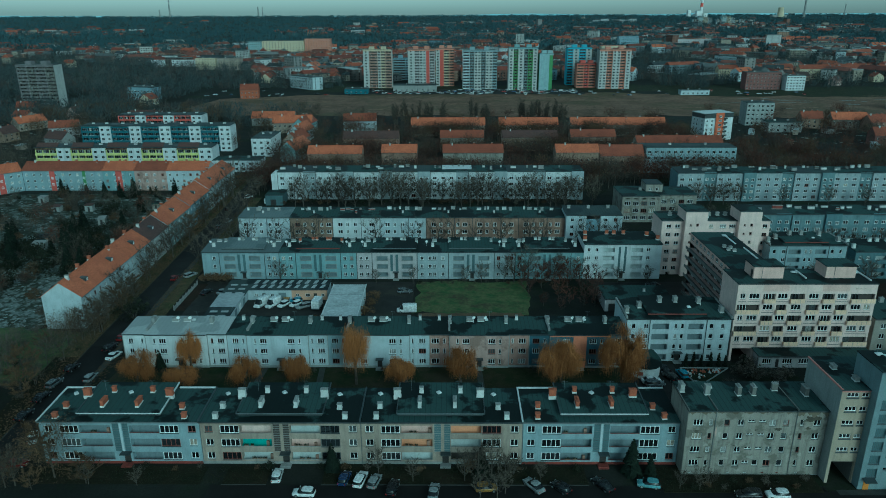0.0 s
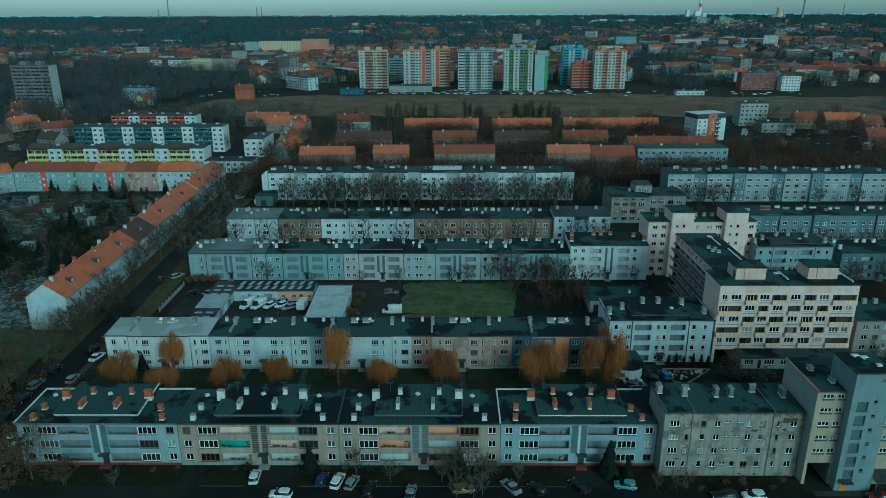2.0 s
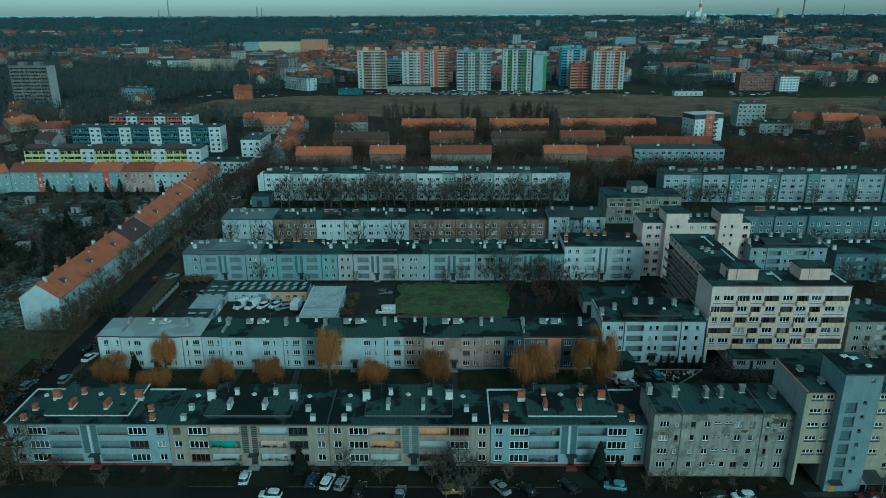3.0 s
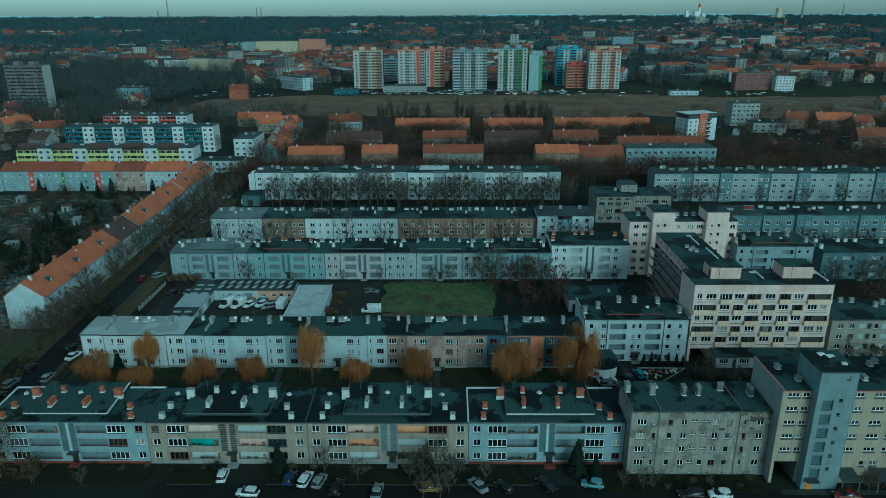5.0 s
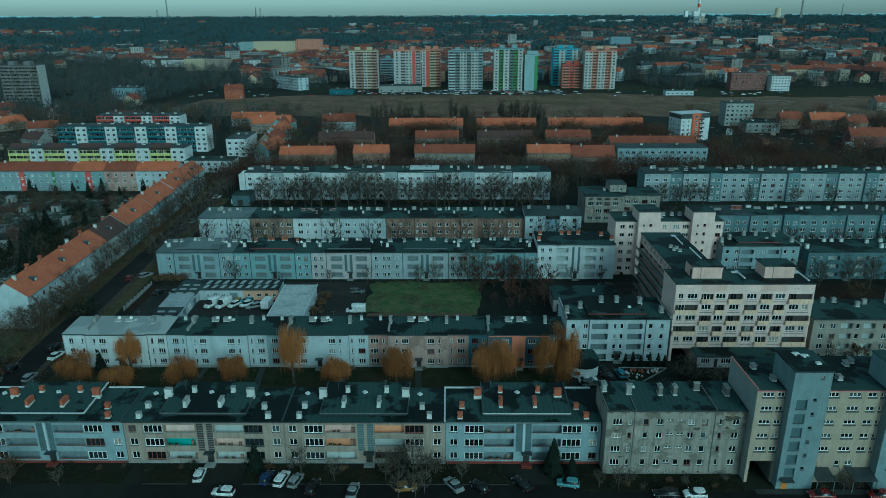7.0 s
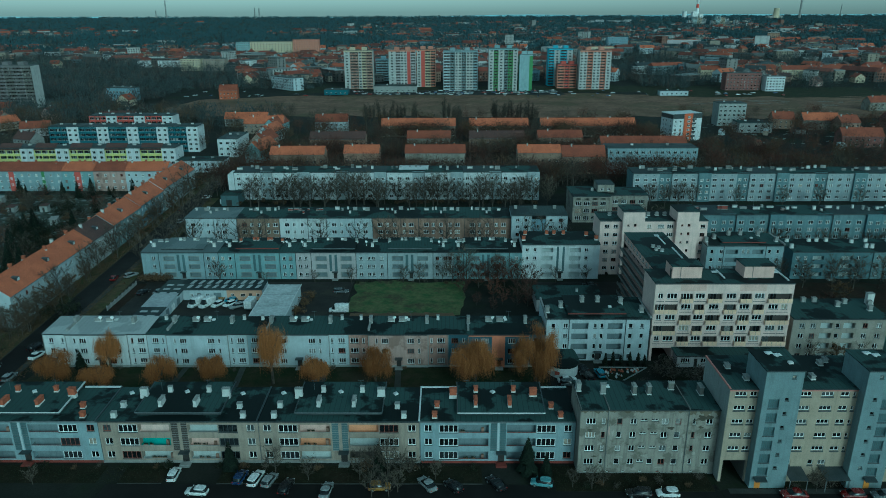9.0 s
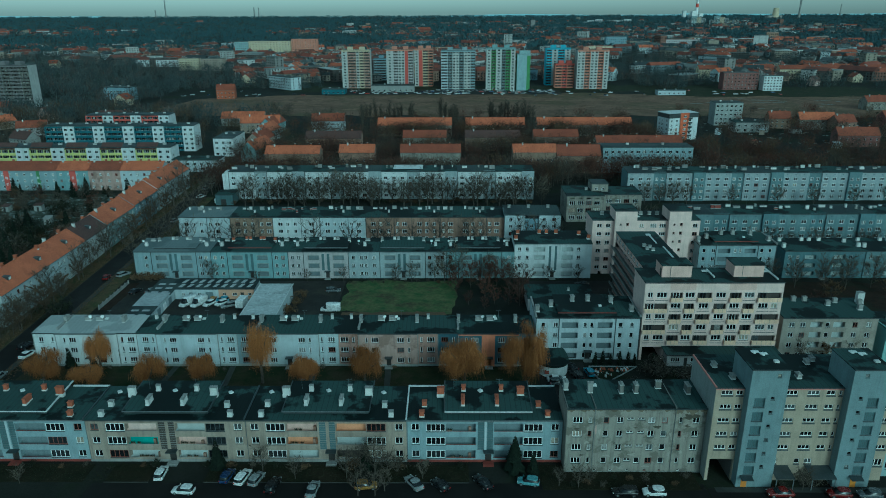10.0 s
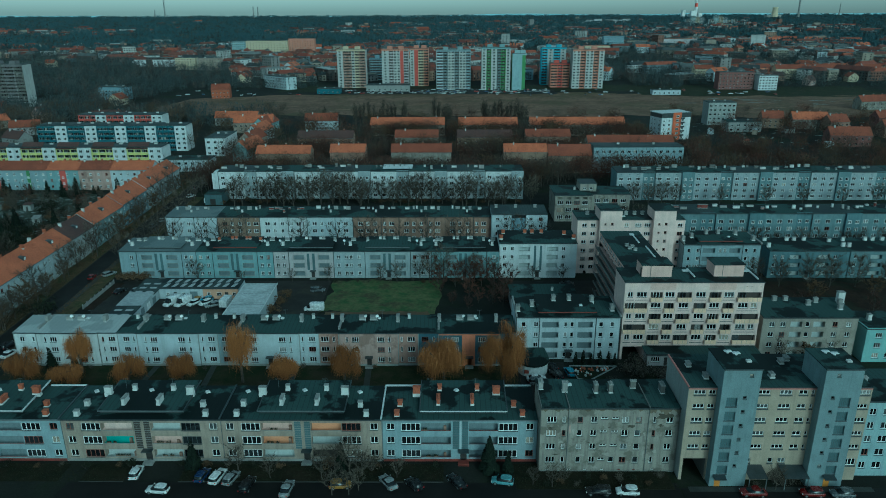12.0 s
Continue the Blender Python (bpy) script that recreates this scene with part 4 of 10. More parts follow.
    # along and on the raised roof
    for x, y, h, w, d in ((6.4, 6.6, 1.5, 1.35, 0.75), (10.9, 7.9, 1.1, 0.75, 0.6), (10.7, 3.9, 1.15, 0.6, 2.1), (18.3, 7.9, 1.1, 0.75, 0.6), (17.2, 3.9, 1.15, 0.6, 2.1), (22.0, 6.6, 1.5, 1.35, 0.75)):
        chimney(u, x0 + x * k, y, 10.15 + 0.07 * y, w, d, h, st, 3 if d > 1 else 2 if w > 1 else 0)
    for x, y, zz in ((14.2, 7.6, 10.72), (3.0, 8.6, 9.84), (24.6, 8.4, 9.83)):
        if rng.random() < 0.8:
            put("roof_hatch", HATCH, r, Matrix.Translation((x0 + x * k, y, zz)) @ pose(0, 0, 0, 3, 0, 40))
    for i in range(2):
        aerial(r, x0 + (9 + 9 * i) * k, 8.5, 10.7)


def aerial(roof, x, y, z, h=2.2):
    """A rooftop television aerial: mast, boom and rods."""
    g = Geo()
    g.tube((x, y, z - 0.6), (x, y, z + h), 0.03, 0.025, 5)
    g.tube((x - 0.6, y, z + h - 0.15), (x + 0.6, y, z + h - 0.15), 0.02, 0.02, 4)
    for i in range(5):
        q = x - 0.5 + 0.25 * i
        g.tube((q, y - 0.35, z + h - 0.15), (q, y + 0.35, z + h - 0.15), 0.012, 0.012, 3)
    return part("aerial", g, "zinc", roof)


def front_row():
    xs = [-77.0, -47.2, -17.4, 12.5, 41.35]
    lab = ("light blue three-storey apartment house with brick chimneys", "dirty beige three-storey apartment house with coloured loggias",
           "beige three-storey apartment house with orange loggias", "light blue three-storey apartment house beside the grey house")
    for i in range(4):
        st = "blue" if i in (0, 3) else "beige"
        b = thing("apartment_house", xs[i], 110.6, 0, 0, lab[i], "apartment house", "front row of apartment houses")
        front_section(b, 0.0, xs[i + 1] - xs[i], st, i + 1)
        shell(b, xs[i + 1] - xs[i], 10.8, 9.15, "blue2" if st == "blue" else "beige", -0.6, i == 0, i == 3)


front_row()


# ================= GREY HOUSE =================
def grey_house():
    b = thing("grey_house", 41.5, 107.7, 0, 0, "weathered grey four-storey house with flaking plaster and a dark felt roof", "apartment house")
    H, L, D = 13.3, 24.8, 9.4
    zr = (1.85, 4.68, 7.52, 10.3)
    cols = {"a": [(1.1, 1.75, 3), (3.9, 0.65, 1)], "b": [(6.6, 0.95, 1), (9.0, 1.15, 2), (14.6, 1.2, 2), (17.0, 1.05, 1)], "c": [(20.1, 0.6, 1), (22.5, 1.25, 2)]}
    small = [(10.8, 1.25, 2), (12.75, 1.25, 2)]
    hs, ws, rng = [], [], random.Random(5)
    for s in cols.values():
        for x, w, n in s:
            for z in zr:
                ws.append((x, z, w, 1.25, n))
    for x, w, n in small:
        for z in zr[1:]:
            ws.append((x, z + 0.75, w, 0.45, n))
    ws += [(10.7, 2.35, 1.25, 0.6, 2), (12.6, 1.9, 1.0, 1.2, 1)]
    for x in (1.2, 5.3, 8.2, 11.3, 14.5, 17.2, 20.6):
        ws.append((x, 0.2, 0.55, 0.35, 1))
    facade(b, L, -0.5, H, [(x, x + w, z, z + h, 0.16) for x, z, w, h, n in ws], "greywall")
    for x, z, w, h, n in ws:
        window(b, x, z, w, h, n, 0.16, None, "frame2" if rng.random() < 0.15 else "frame", h > 0.4)
    shell(b, L, D, H, "greywall")
    for x0, x1, t in ((0.02, 4.9, 0.9), (4.95, 19.3, 0.7), (19.35, 24.85, 1.5)):
        g = Geo()
        n = int((x1 - x0) * 3)
        dips = [t * (0.5 + 0.25 * math.sin(i * 0.9 + x0) + rng.uniform(-0.25, 0.25)) for i in range(n + 1)]
        for i in range(n):
            q, w = x0 + (x1 - x0) * i / n, (x1 - x0) / n
            g.prism([(q, -0.004, H - dips[i]), (q + w, -0.004, H - dips[i + 1]), (q + w, -0.004, H - 0.02), (q, -0.004, H - 0.02)],
                    [(q, -0.02, H - dips[i]), (q + w, -0.02, H - dips[i + 1]), (q + w, -0.02, H - 0.02), (q, -0.02, H - 0.02)])
        part("stained_frieze", g, "stain", b, "brown-stained plaster under the eaves")
    base = Geo()
    base.box(0, -0.12, -0.5, L, -0.004, 0.16)
    part("plinth", base, "concrete", b)
    for x in (4.95, 19.3):
        downpipe(b, x, 0, H)
    r = flat_roof(b, -0.1, L, 0, D, H, H + 0.35, "felt", 0.3, 0.2)
    for x in (-0.1, 4.9, 19.2):
        f = Geo()
        f.box(x, -0.3, H + 0.22, x + 0.16, D, H + 0.5)
        part("parapet", f, "stackdark", r)
    for x, w, d, h in ((4.9, 0.9, 0.9, 1.9), (10.6, 0.7, 1.4, 1.7), (13.3, 0.7, 1.3, 1.7), (17.8, 1.0, 0.6, 1.5), (0.6, 0.8, 1.6, 1.5), (22.8, 0.7, 1.8, 1.6)):
        chimney(r, x, 5.2 if h > 1.5 else 6.5, H + 0.35, w, d, h, "stackdark" if x > 9 else "stackgrey", 4)
    put("roof_hatch", HATCH, r, Matrix.Translation((6.2, 7.4, H + 0.45)))
    for x, z, w, h in ((3.0, 5.9, 1.6, 0.8), (5.6, 7.6, 0.7, 1.9), (11.2, 3.3, 2.0, 0.9), (18.6, 2.0, 0.5, 3.2), (18.4, 7.4, 0.7, 1.3), (9.6, 0.5, 1.5, 0.8), (15.9, 5.3, 0.9, 0.5), (21.3, 8.4, 1.0, 1.0), (1.2, 8.9, 1.8, 0.5)):
        ring = []
        for i in range(19):
            a = 6.283 * i / 19
            k = rng.uniform(0.55, 1.0) * (0.75 + 0.25 * math.sin(3 * a + x))
            ring.append((x + w / 2 * (1 + math.cos(a) * k), z + h / 2 * (1 + math.sin(a) * k)))
        g = Geo()
        g.prism([(p, -0.004, q) for p, q in ring], [(p, -0.02, q) for p, q in ring])
        part("plaster_patch", g, "newplaster" if z < 8 else "mould", b, "pale patch of newer plaster" if z < 8 else "dark flaked plaster patch")
    for x, z, w, h, mt in ((19.6, 10.4, 4.9, 2.5, "mould"), (15.2, 9.1, 2.1, 1.0, "mould"), (0.4, 8.6, 3.6, 1.0, "mould"), (20.8, 9.3, 1.6, 0.9, "mould"), (5.0, 7.2, 0.6, 3.4, "rose"), (8.4, 6.0, 0.8, 0.4, "mould"), (11.8, 9.2, 1.3, 0.5, "mould"), (6.2, 3.2, 2.4, 0.7, "newplaster"), (13.4, 0.9, 2.8, 0.7, "newplaster"), (20.4, 3.6, 1.0, 1.4, "newplaster"), (2.2, 3.4, 1.6, 0.5, "mould")):
        g = Geo()
        ring = []
        for i in range(31):
            a = 6.283 * i / 31
            k = 0.62 + 0.38 * noise.noise(Vector((math.cos(a) * 1.7 + x, math.sin(a) * 1.7 + z, 0.5))) + rng.uniform(-0.14, 0.1)
            ring.append((min(24.8, x + w / 2 * (1 + math.cos(a) * k)), min(H - 0.05, z + h / 2 * (1 + math.sin(a) * k))))
        g.prism([(p, -0.004, q) for p, q in ring], [(p, -0.014, q) for p, q in ring])
        part("plaster_patch", g, mt, b, "dark moss-stained plaster patch" if mt == "mould" else "patch of differently coloured plaster")


grey_house()


# ================= YELLOW AND BLUE STAIR-TOWER BLOCK =================
def tower_block():
    b = thing("stair_tower_block", 66.4, 105.4, 0, 0, "cream six-storey block with pale blue stair towers and a passage", "apartment block")
    H, D = 18.8, 12.0
    zr = [6.55 + 2.73 * i for i in range(5)]
    pieces = ((0.0, 4.9, [(1.0, 2.0, 3), (3.55, 1.2, 2)]), (11.2, 10.8, [(0.9, 2.0, 3), (4.6, 2.1, 3), (7.9, 1.5, 2), (10.05, 0.5, 1)]), (28.4, 3.2, [(0.15, 0.45, 1), (1.0, 1.9, 3)]))
    for x0, L, cols in pieces:
        m = Matrix.Translation((x0, 0, 0))
        hs = rows_of(cols, zr, 0.85)
        if x0 == 0.0:
            hs.append((0.55, 4.7, -0.5, 4.5, 11.8))
        elif x0 > 20:
            hs.append((0.9, 2.9, 3.1, 4.5, 0.14))
        else:
            hs += [(0.3, 1.3, 3.6, 4.6, 0.14), (4.4, 5.3, 3.6, 4.6, 0.14), (6.2, 7.5, 3.6, 4.6, 0.14)]
        facade(b, L, -0.5, H, hs, "cream", m)
        for x, x1, z, z1, d in hs:
            if d < 1:
                # Dark band: the sill and the shadow beneath it, painted as one strip.
                k = Geo()
                k.box(x - 0.08, -0.09, z - 0.3, x1 + 0.08, -0.004, z - 0.1)
                part("sill_band", k, "sill", b, "dark band below a window", m)
                window(b, x, z, x1 - x, z1 - z, 3 if x1 - x > 1.8 else 2 if x1 - x > 1 else 1, d, m)
        g = Geo()
        g.box(x0, -0.06, H - 0.32, x0 + L, -0.004, H + 0.05)
        part("cornice", g, "cornice", b, "dull pink cornice band")
    shell(b, 31.6, D, H, "sidegrey")
    # Near-black sheet that stands for the shade deep in the passage.
    ins = Geo()
    ins.box(0.35, 11.6, -0.3, 4.9, 11.68, 4.5)
    part("passage_end", ins, "darkback", b)
    # Added linings, dark in colour to imitate the shade inside the passage.
    for q in ((0.555, 0.5, -0.3, 0.6, 11.6, 4.49), (4.65, 0.5, -0.3, 4.695, 11.6, 4.49), (0.605, 0.5, 4.44, 4.645, 11.6, 4.49)):
        ins = Geo()
        ins.box(*q)
        part("passage_lining", ins, "stackdark", b, "passage lining with its shade painted in")
    # the two stair towers
    for x0 in (4.9, 22.0):
        zt, w, y0 = 23.26, 6.35, -1.85
        m = Matrix.Translation((x0, y0, 0))
        pa, pb = (1.0, 3.75) if x0 < 10 else (3.1, 1.55)
        lo = [(pa, pa + 1.85, 1.25 + 2.73 * i + 1.3, 1.25 + 2.73 * i + 3.05, 0.35) for i in range(6)]
        so = [(pb, pb + 0.65, 3.95 + 2.74 * i, 4.55 + 2.74 * i, 0.14) for i in range(6)] + [(4.35 if x0 < 10 else 1.9, 5.0 if x0 < 10 else 2.55, 21.9, 22.55, 0.14)]
        facade(b, w, -0.5, zt, lo + so, "towerblue", m, "tower_wall")
        for h in lo:
            g = Geo()
            g.box(h[0], 0.32, h[2], h[1], 0.36, h[3])
            gl = part("glass_block_panel", g, "strip", b, "dark glass-block panel", m)
            q = Geo()
            for t in range(1, 6):
                q.box(h[0] + t * 0.31, 0.29, h[2], h[0] + t * 0.31 + 0.03, 0.315, h[3])
            part("bar", q, "sill", gl)
            q = Geo()
            q.box(h[0] - 0.06, -0.1, h[2] - 0.16, h[1] + 0.06, -0.004, h[2] - 0.01)
            part("sill_band", q, "sill", gl)
        for h in so:
            window(b, h[0], h[2], 0.65, 0.6, 1, 0.14, m, "sill")
        g = Geo()
        g.box(x0, y0 + 0.003, -0.5, x0 + 0.3, 5.7, zt)
        g.box(x0 + w - 0.3, y0 + 0.003, -0.5, x0 + w, 5.7, zt)
        g.box(x0 + 0.3, 5.4, H, x0 + w - 0.3, 5.7, zt)
        part("tower_side", g, "towerblue", b)
        r = flat_roof(b, x0 - 0.12, x0 + w + 0.12, y0, 5.7, zt, zt + 0.05, "felt", 0.12, 0.18, "tower_roof")
        for q in (0, 1):
            v = Geo()
            v.tube((x0 + 2.6 + 1.2 * q, 3.9 - 0.7 * q, zt), (x0 + 2.6 + 1.2 * q, 3.9 - 0.7 * q, zt + 0.55), 0.25, 0.25, 8)
            v.prism([(x0 + 1.9 + 1.2 * q, 3.5 - 0.7 * q, zt + 0.56), (x0 + 3.3 + 1.2 * q, 3.5 - 0.7 * q, zt + 0.56), (x0 + 3.3 + 1.2 * q, 4.3 - 0.7 * q, zt + 0.56), (x0 + 1.9 + 1.2 * q, 4.3 - 0.7 * q, zt + 0.56)],
                    [(x0 + 2.1 + 1.2 * q, 3.6 - 0.7 * q, zt + 0.7), (x0 + 3.1 + 1.2 * q, 3.6 - 0.7 * q, zt + 0.7), (x0 + 3.1 + 1.2 * q, 4.2 - 0.7 * q, zt + 0.7), (x0 + 2.1 + 1.2 * q, 4.2 - 0.7 * q, zt + 0.7)])
            part("roof_vent", v, "flash", r)
        v = Geo()
        v.box(x0 + 4.6, 0.4, zt + 0.1, x0 + 5.4, 1.1, zt + 0.5)
        part("roof_vent", v, "stackwhite", r)
        d = Geo()
        dx = x0 if x0 < 10 else x0 + 2.2
        d.box(dx + 0.9, y0 - 0.06, 0.0, dx + 1.9, y0 - 0.004, 1.9)
        part("door", d, "doororange", b, "orange door under a dark canopy")
        c = Geo()
        c.prism([(dx + 0.5, y0 - 1.2, 2.05), (dx + 2.6, y0 - 1.2, 2.05), (dx + 2.6, y0 - 0.01, 2.35), (dx + 0.5, y0 - 0.01, 2.35)],
                [(dx + 0.5, y0 - 1.2, 2.17), (dx + 2.6, y0 - 1.2, 2.17), (dx + 2.6, y0 - 0.01, 2.47), (dx + 0.5, y0 - 0.01, 2.47)])
        part("canopy", c, "darkmetal", b)
    # sheds between the towers
    for x0, x1 in ((11.3, 14.6), (17.6, 21.9)):
        g = Geo()
        g.prism([(x0, -3.2, 2.5), (x1, -3.2, 2.5), (x1, -0.01, 3.1), (x0, -0.01, 3.1)], [(x0, -3.2, 2.62), (x1, -3.2, 2.62), (x1, -0.01, 3.22), (x0, -0.01, 3.22)])
        c = part("porch_roof", g, "darkmetal", b)
        for x in (x0 + 0.1, x1 - 0.2):
            p = Geo()
            p.box(x, -3.1, -0.2, x + 0.12, -2.98, 2.5)
            part("post", p, "zinc", c)
    r = flat_roof(b, -0.1, 31.7, 0, D, H, H + 0.1, "felt", 0.1, 0.16)
    for x, y in ((2.2, 7.5), (3.9, 3.2), (12.6, 8.5), (14.2, 7.6), (15.6, 3.5), (13.5, 9.6), (19.5, 8.6), (21, 9.8), (29.6, 8.0)):
        chimney(r, x, y, H + 0.2, 0.75, 1.2, 0.7, "stackgrey", 2)
    f = Geo()
    f.box(-0.14, -0.1, H + 0.05, 0.12, D, H + 0.3)
    part("parapet", f, "cornice", r)
    # lower turquoise wing
    t = thing("turquoise_house", 98.0, 106.6, 0, 0, "pale turquoise five-storey house beside the block", "apartment house")
    zq = [1.6 + 2.75 * i for i in range(5)]
    plain_section(t, 0, 26, 15.4, "aqua", [(1.2, 1.2, 2), (3.6, 1.6, 2), (7, 1.2, 2), (10, 1.6, 2), (13.5, 1.2, 2)], zq, 1.35)
    shell(t, 26, 11, 15.4, "aqua")
    rr = flat_roof(t, 0, 26, 0, 11, 15.4, 15.6, "felt")
    chimney(rr, 3, 6, 15.7, 0.8, 0.8, 1.2, "stackgrey")


tower_block()


# ================= SECOND ROW: LONG HOUSE BEHIND THE WILLOWS =================
def second_row():
    Y, z = 147.4, 0.49
    H, D = 8.5, 8.6
    zs = (0.95, 3.6, 6.2)
    n1 = lambda w, s: [(w, 1.6, 3), (s, 0.55, 1)]
    wide = lambda L: [(1.75, 0.55, 1), (3.15, 1.65, 3), (L - 4.8, 1.65, 3), (L - 2.3, 0.55, 1)]
    secs = [  # start, width, wall, window columns, door, group of the house
        (-77.8, 5.4, "white", [(1.3, 1.1, 2), (4.2, 0.6, 1)], 0, 0), (-72.4, 14.5, "white", wide(14.5), 7.2, 0), (-57.9, 4.6, "white", [(0.9, 0.5, 1), (2.4, 1.65, 3)], 0, 0),
        (-53.3, 4.7, "bluewhite", [(1.3, 1.5, 3), (3.6, 0.5, 1)], 0, 1), (-48.6, 14.5, "bluewhite", wide(14.5), 7.4, 1), (-34.1, 4.5, "bluewhite", [(0.66, 0.5, 1), (2.2, 1.65, 3)], 0, 1),
    ]
    secs += [
        (-29.6, 4.5, "blue", [(1.0, 1.65, 3), (3.5, 0.5, 1)], 0, 2), (-25.1, 14.8, "bluewhite", wide(14.8), 7.2, 2), (-10.3, 4.6, "bluewhite", [(0.5, 0.5, 1), (2.2, 1.65, 3)], 0, 2),
        (-5.7, 4.7, "brown", [(0.5, 1.9, 3), (3.3, 0.6, 1)], 0, 3), (-1.0, 14.0, "rose", wide(14.0), 6.6, 3), (13.0, 4.7, "brown", [(0.66, 0.5, 1), (2.3, 1.75, 3)], 0, 3),
        (17.7, 4.8, "petrol", [(0.9, 1.6, 3), (3.5, 0.55, 1)], 0, 4), (22.5, 14.2, "petrol", wide(14.2), 6.8, 4), (36.7, 4.0, "petrol", [(1.2, 1.6, 3)], 0, 4),
    ]
    labels = ("white three-storey apartment house with a light grey roof", "pale blue-white three-storey apartment house with a felt roof", "pale blue three-storey apartment house behind a golden willow",
              "peeling brown three-storey apartment house", "dark petrol three-storey apartment house with an orange stripe")
    houses = {}
    starts = {}
    for x0, L, wall, cols, door, k in secs:
        if k not in houses:
            houses[k] = thing("apartment_house", x0, Y, z, 0, labels[k], "apartment house", "row of houses behind the willows")
            starts[k] = x0
        b, a = houses[k], x0 - starts[k]
        big = L > 10
        yy = -0.25 if big else 0.0
        plain_section(b, a, L, H, wall, cols, zs, 1.3, y=yy, brown=0.2 if wall in ("brown", "rose", "blue") else 0.08, seed=k + 3)
        if big:
            g = Geo()
            g.box(a, yy + 0.003, -0.6, a + 0.05, 0.0, H)
            part("return_wall", g, wall, b)
            entrance(b, a + door, 1.1, 2.0, yy, "darkmetal", "concrete", 0.25)
            if wall == "petrol":
                o = Geo()
                o.box(a + 5.6, yy - 0.05, 0.0, a + 8.7, yy - 0.004, H - 0.02)
                part("orange_stripe", o, "orange", b, "bright orange render stripe")
                o = Geo()
                o.box(a, yy - 0.06, H - 0.45, a + L, yy - 0.052, H - 0.02)
                part("orange_band", o, "orange", b, "orange band below the eaves")
        downpipe(b, a + 0.1, 0, H, yy - 0.07, None, "sidegrey")
        g = Geo()
        g.box(a, yy - 0.04, -0.6, a + L, yy - 0.004, 0.55)
        part("plinth", g, "sidegrey", b)
        rm = "feltgrey" if k == 0 else "felt"
        r = flat_roof(b, a, a + L, yy, D, H, H + 0.55 + (0.12 if big else 0), rm, 0.3, 0.2)
        st = "stackgrey"
        for q in ((0.0,) if big else ()):
            p = Geo()
            p.box(a - 0.15, 1.2, H, a + 0.3, D, H + 1.0)
            part("parapet", p, st, r)
        if big:
            for q in (L * 0.36, L * 0.55):
                chimney(r, a + q, 6.3, H + 0.6, 1.5, 1.1, 0.9, st, 0)
            for q in (0.2, L - 0.3):
                chimney(r, a + q, 5.6, H + 0.5, 0.7, 1.6, 1.5, st, 2)
            aerial(r, a + L * 0.7, 7, H + 0.7)
            for q in (0.42, 0.62):
                put("satellite_dish", DISH, r, Matrix.Translation((a + L * q, 5.4, H + 1.0)) @ pose(0, 0, 0, 0, 0, 20))
            put("roof_hatch", HATCH, r, Matrix.Translation((a + L * 0.65, 6.6, H + 0.7)))
        elif k in (1, 2, 3):
            chimney(r, a + L * 0.5, 7.0, H + 0.6, 0.6, 0.6, 1.1, "stackwhite", 0)
    for k, b in houses.items():
        L = sum(s[1] for s in secs if s[5] == k)
        shell(b, L, D, H + 0.1, "white" if k == 0 else "sidegrey", -0.6, k == 0, k == 4)


second_row()


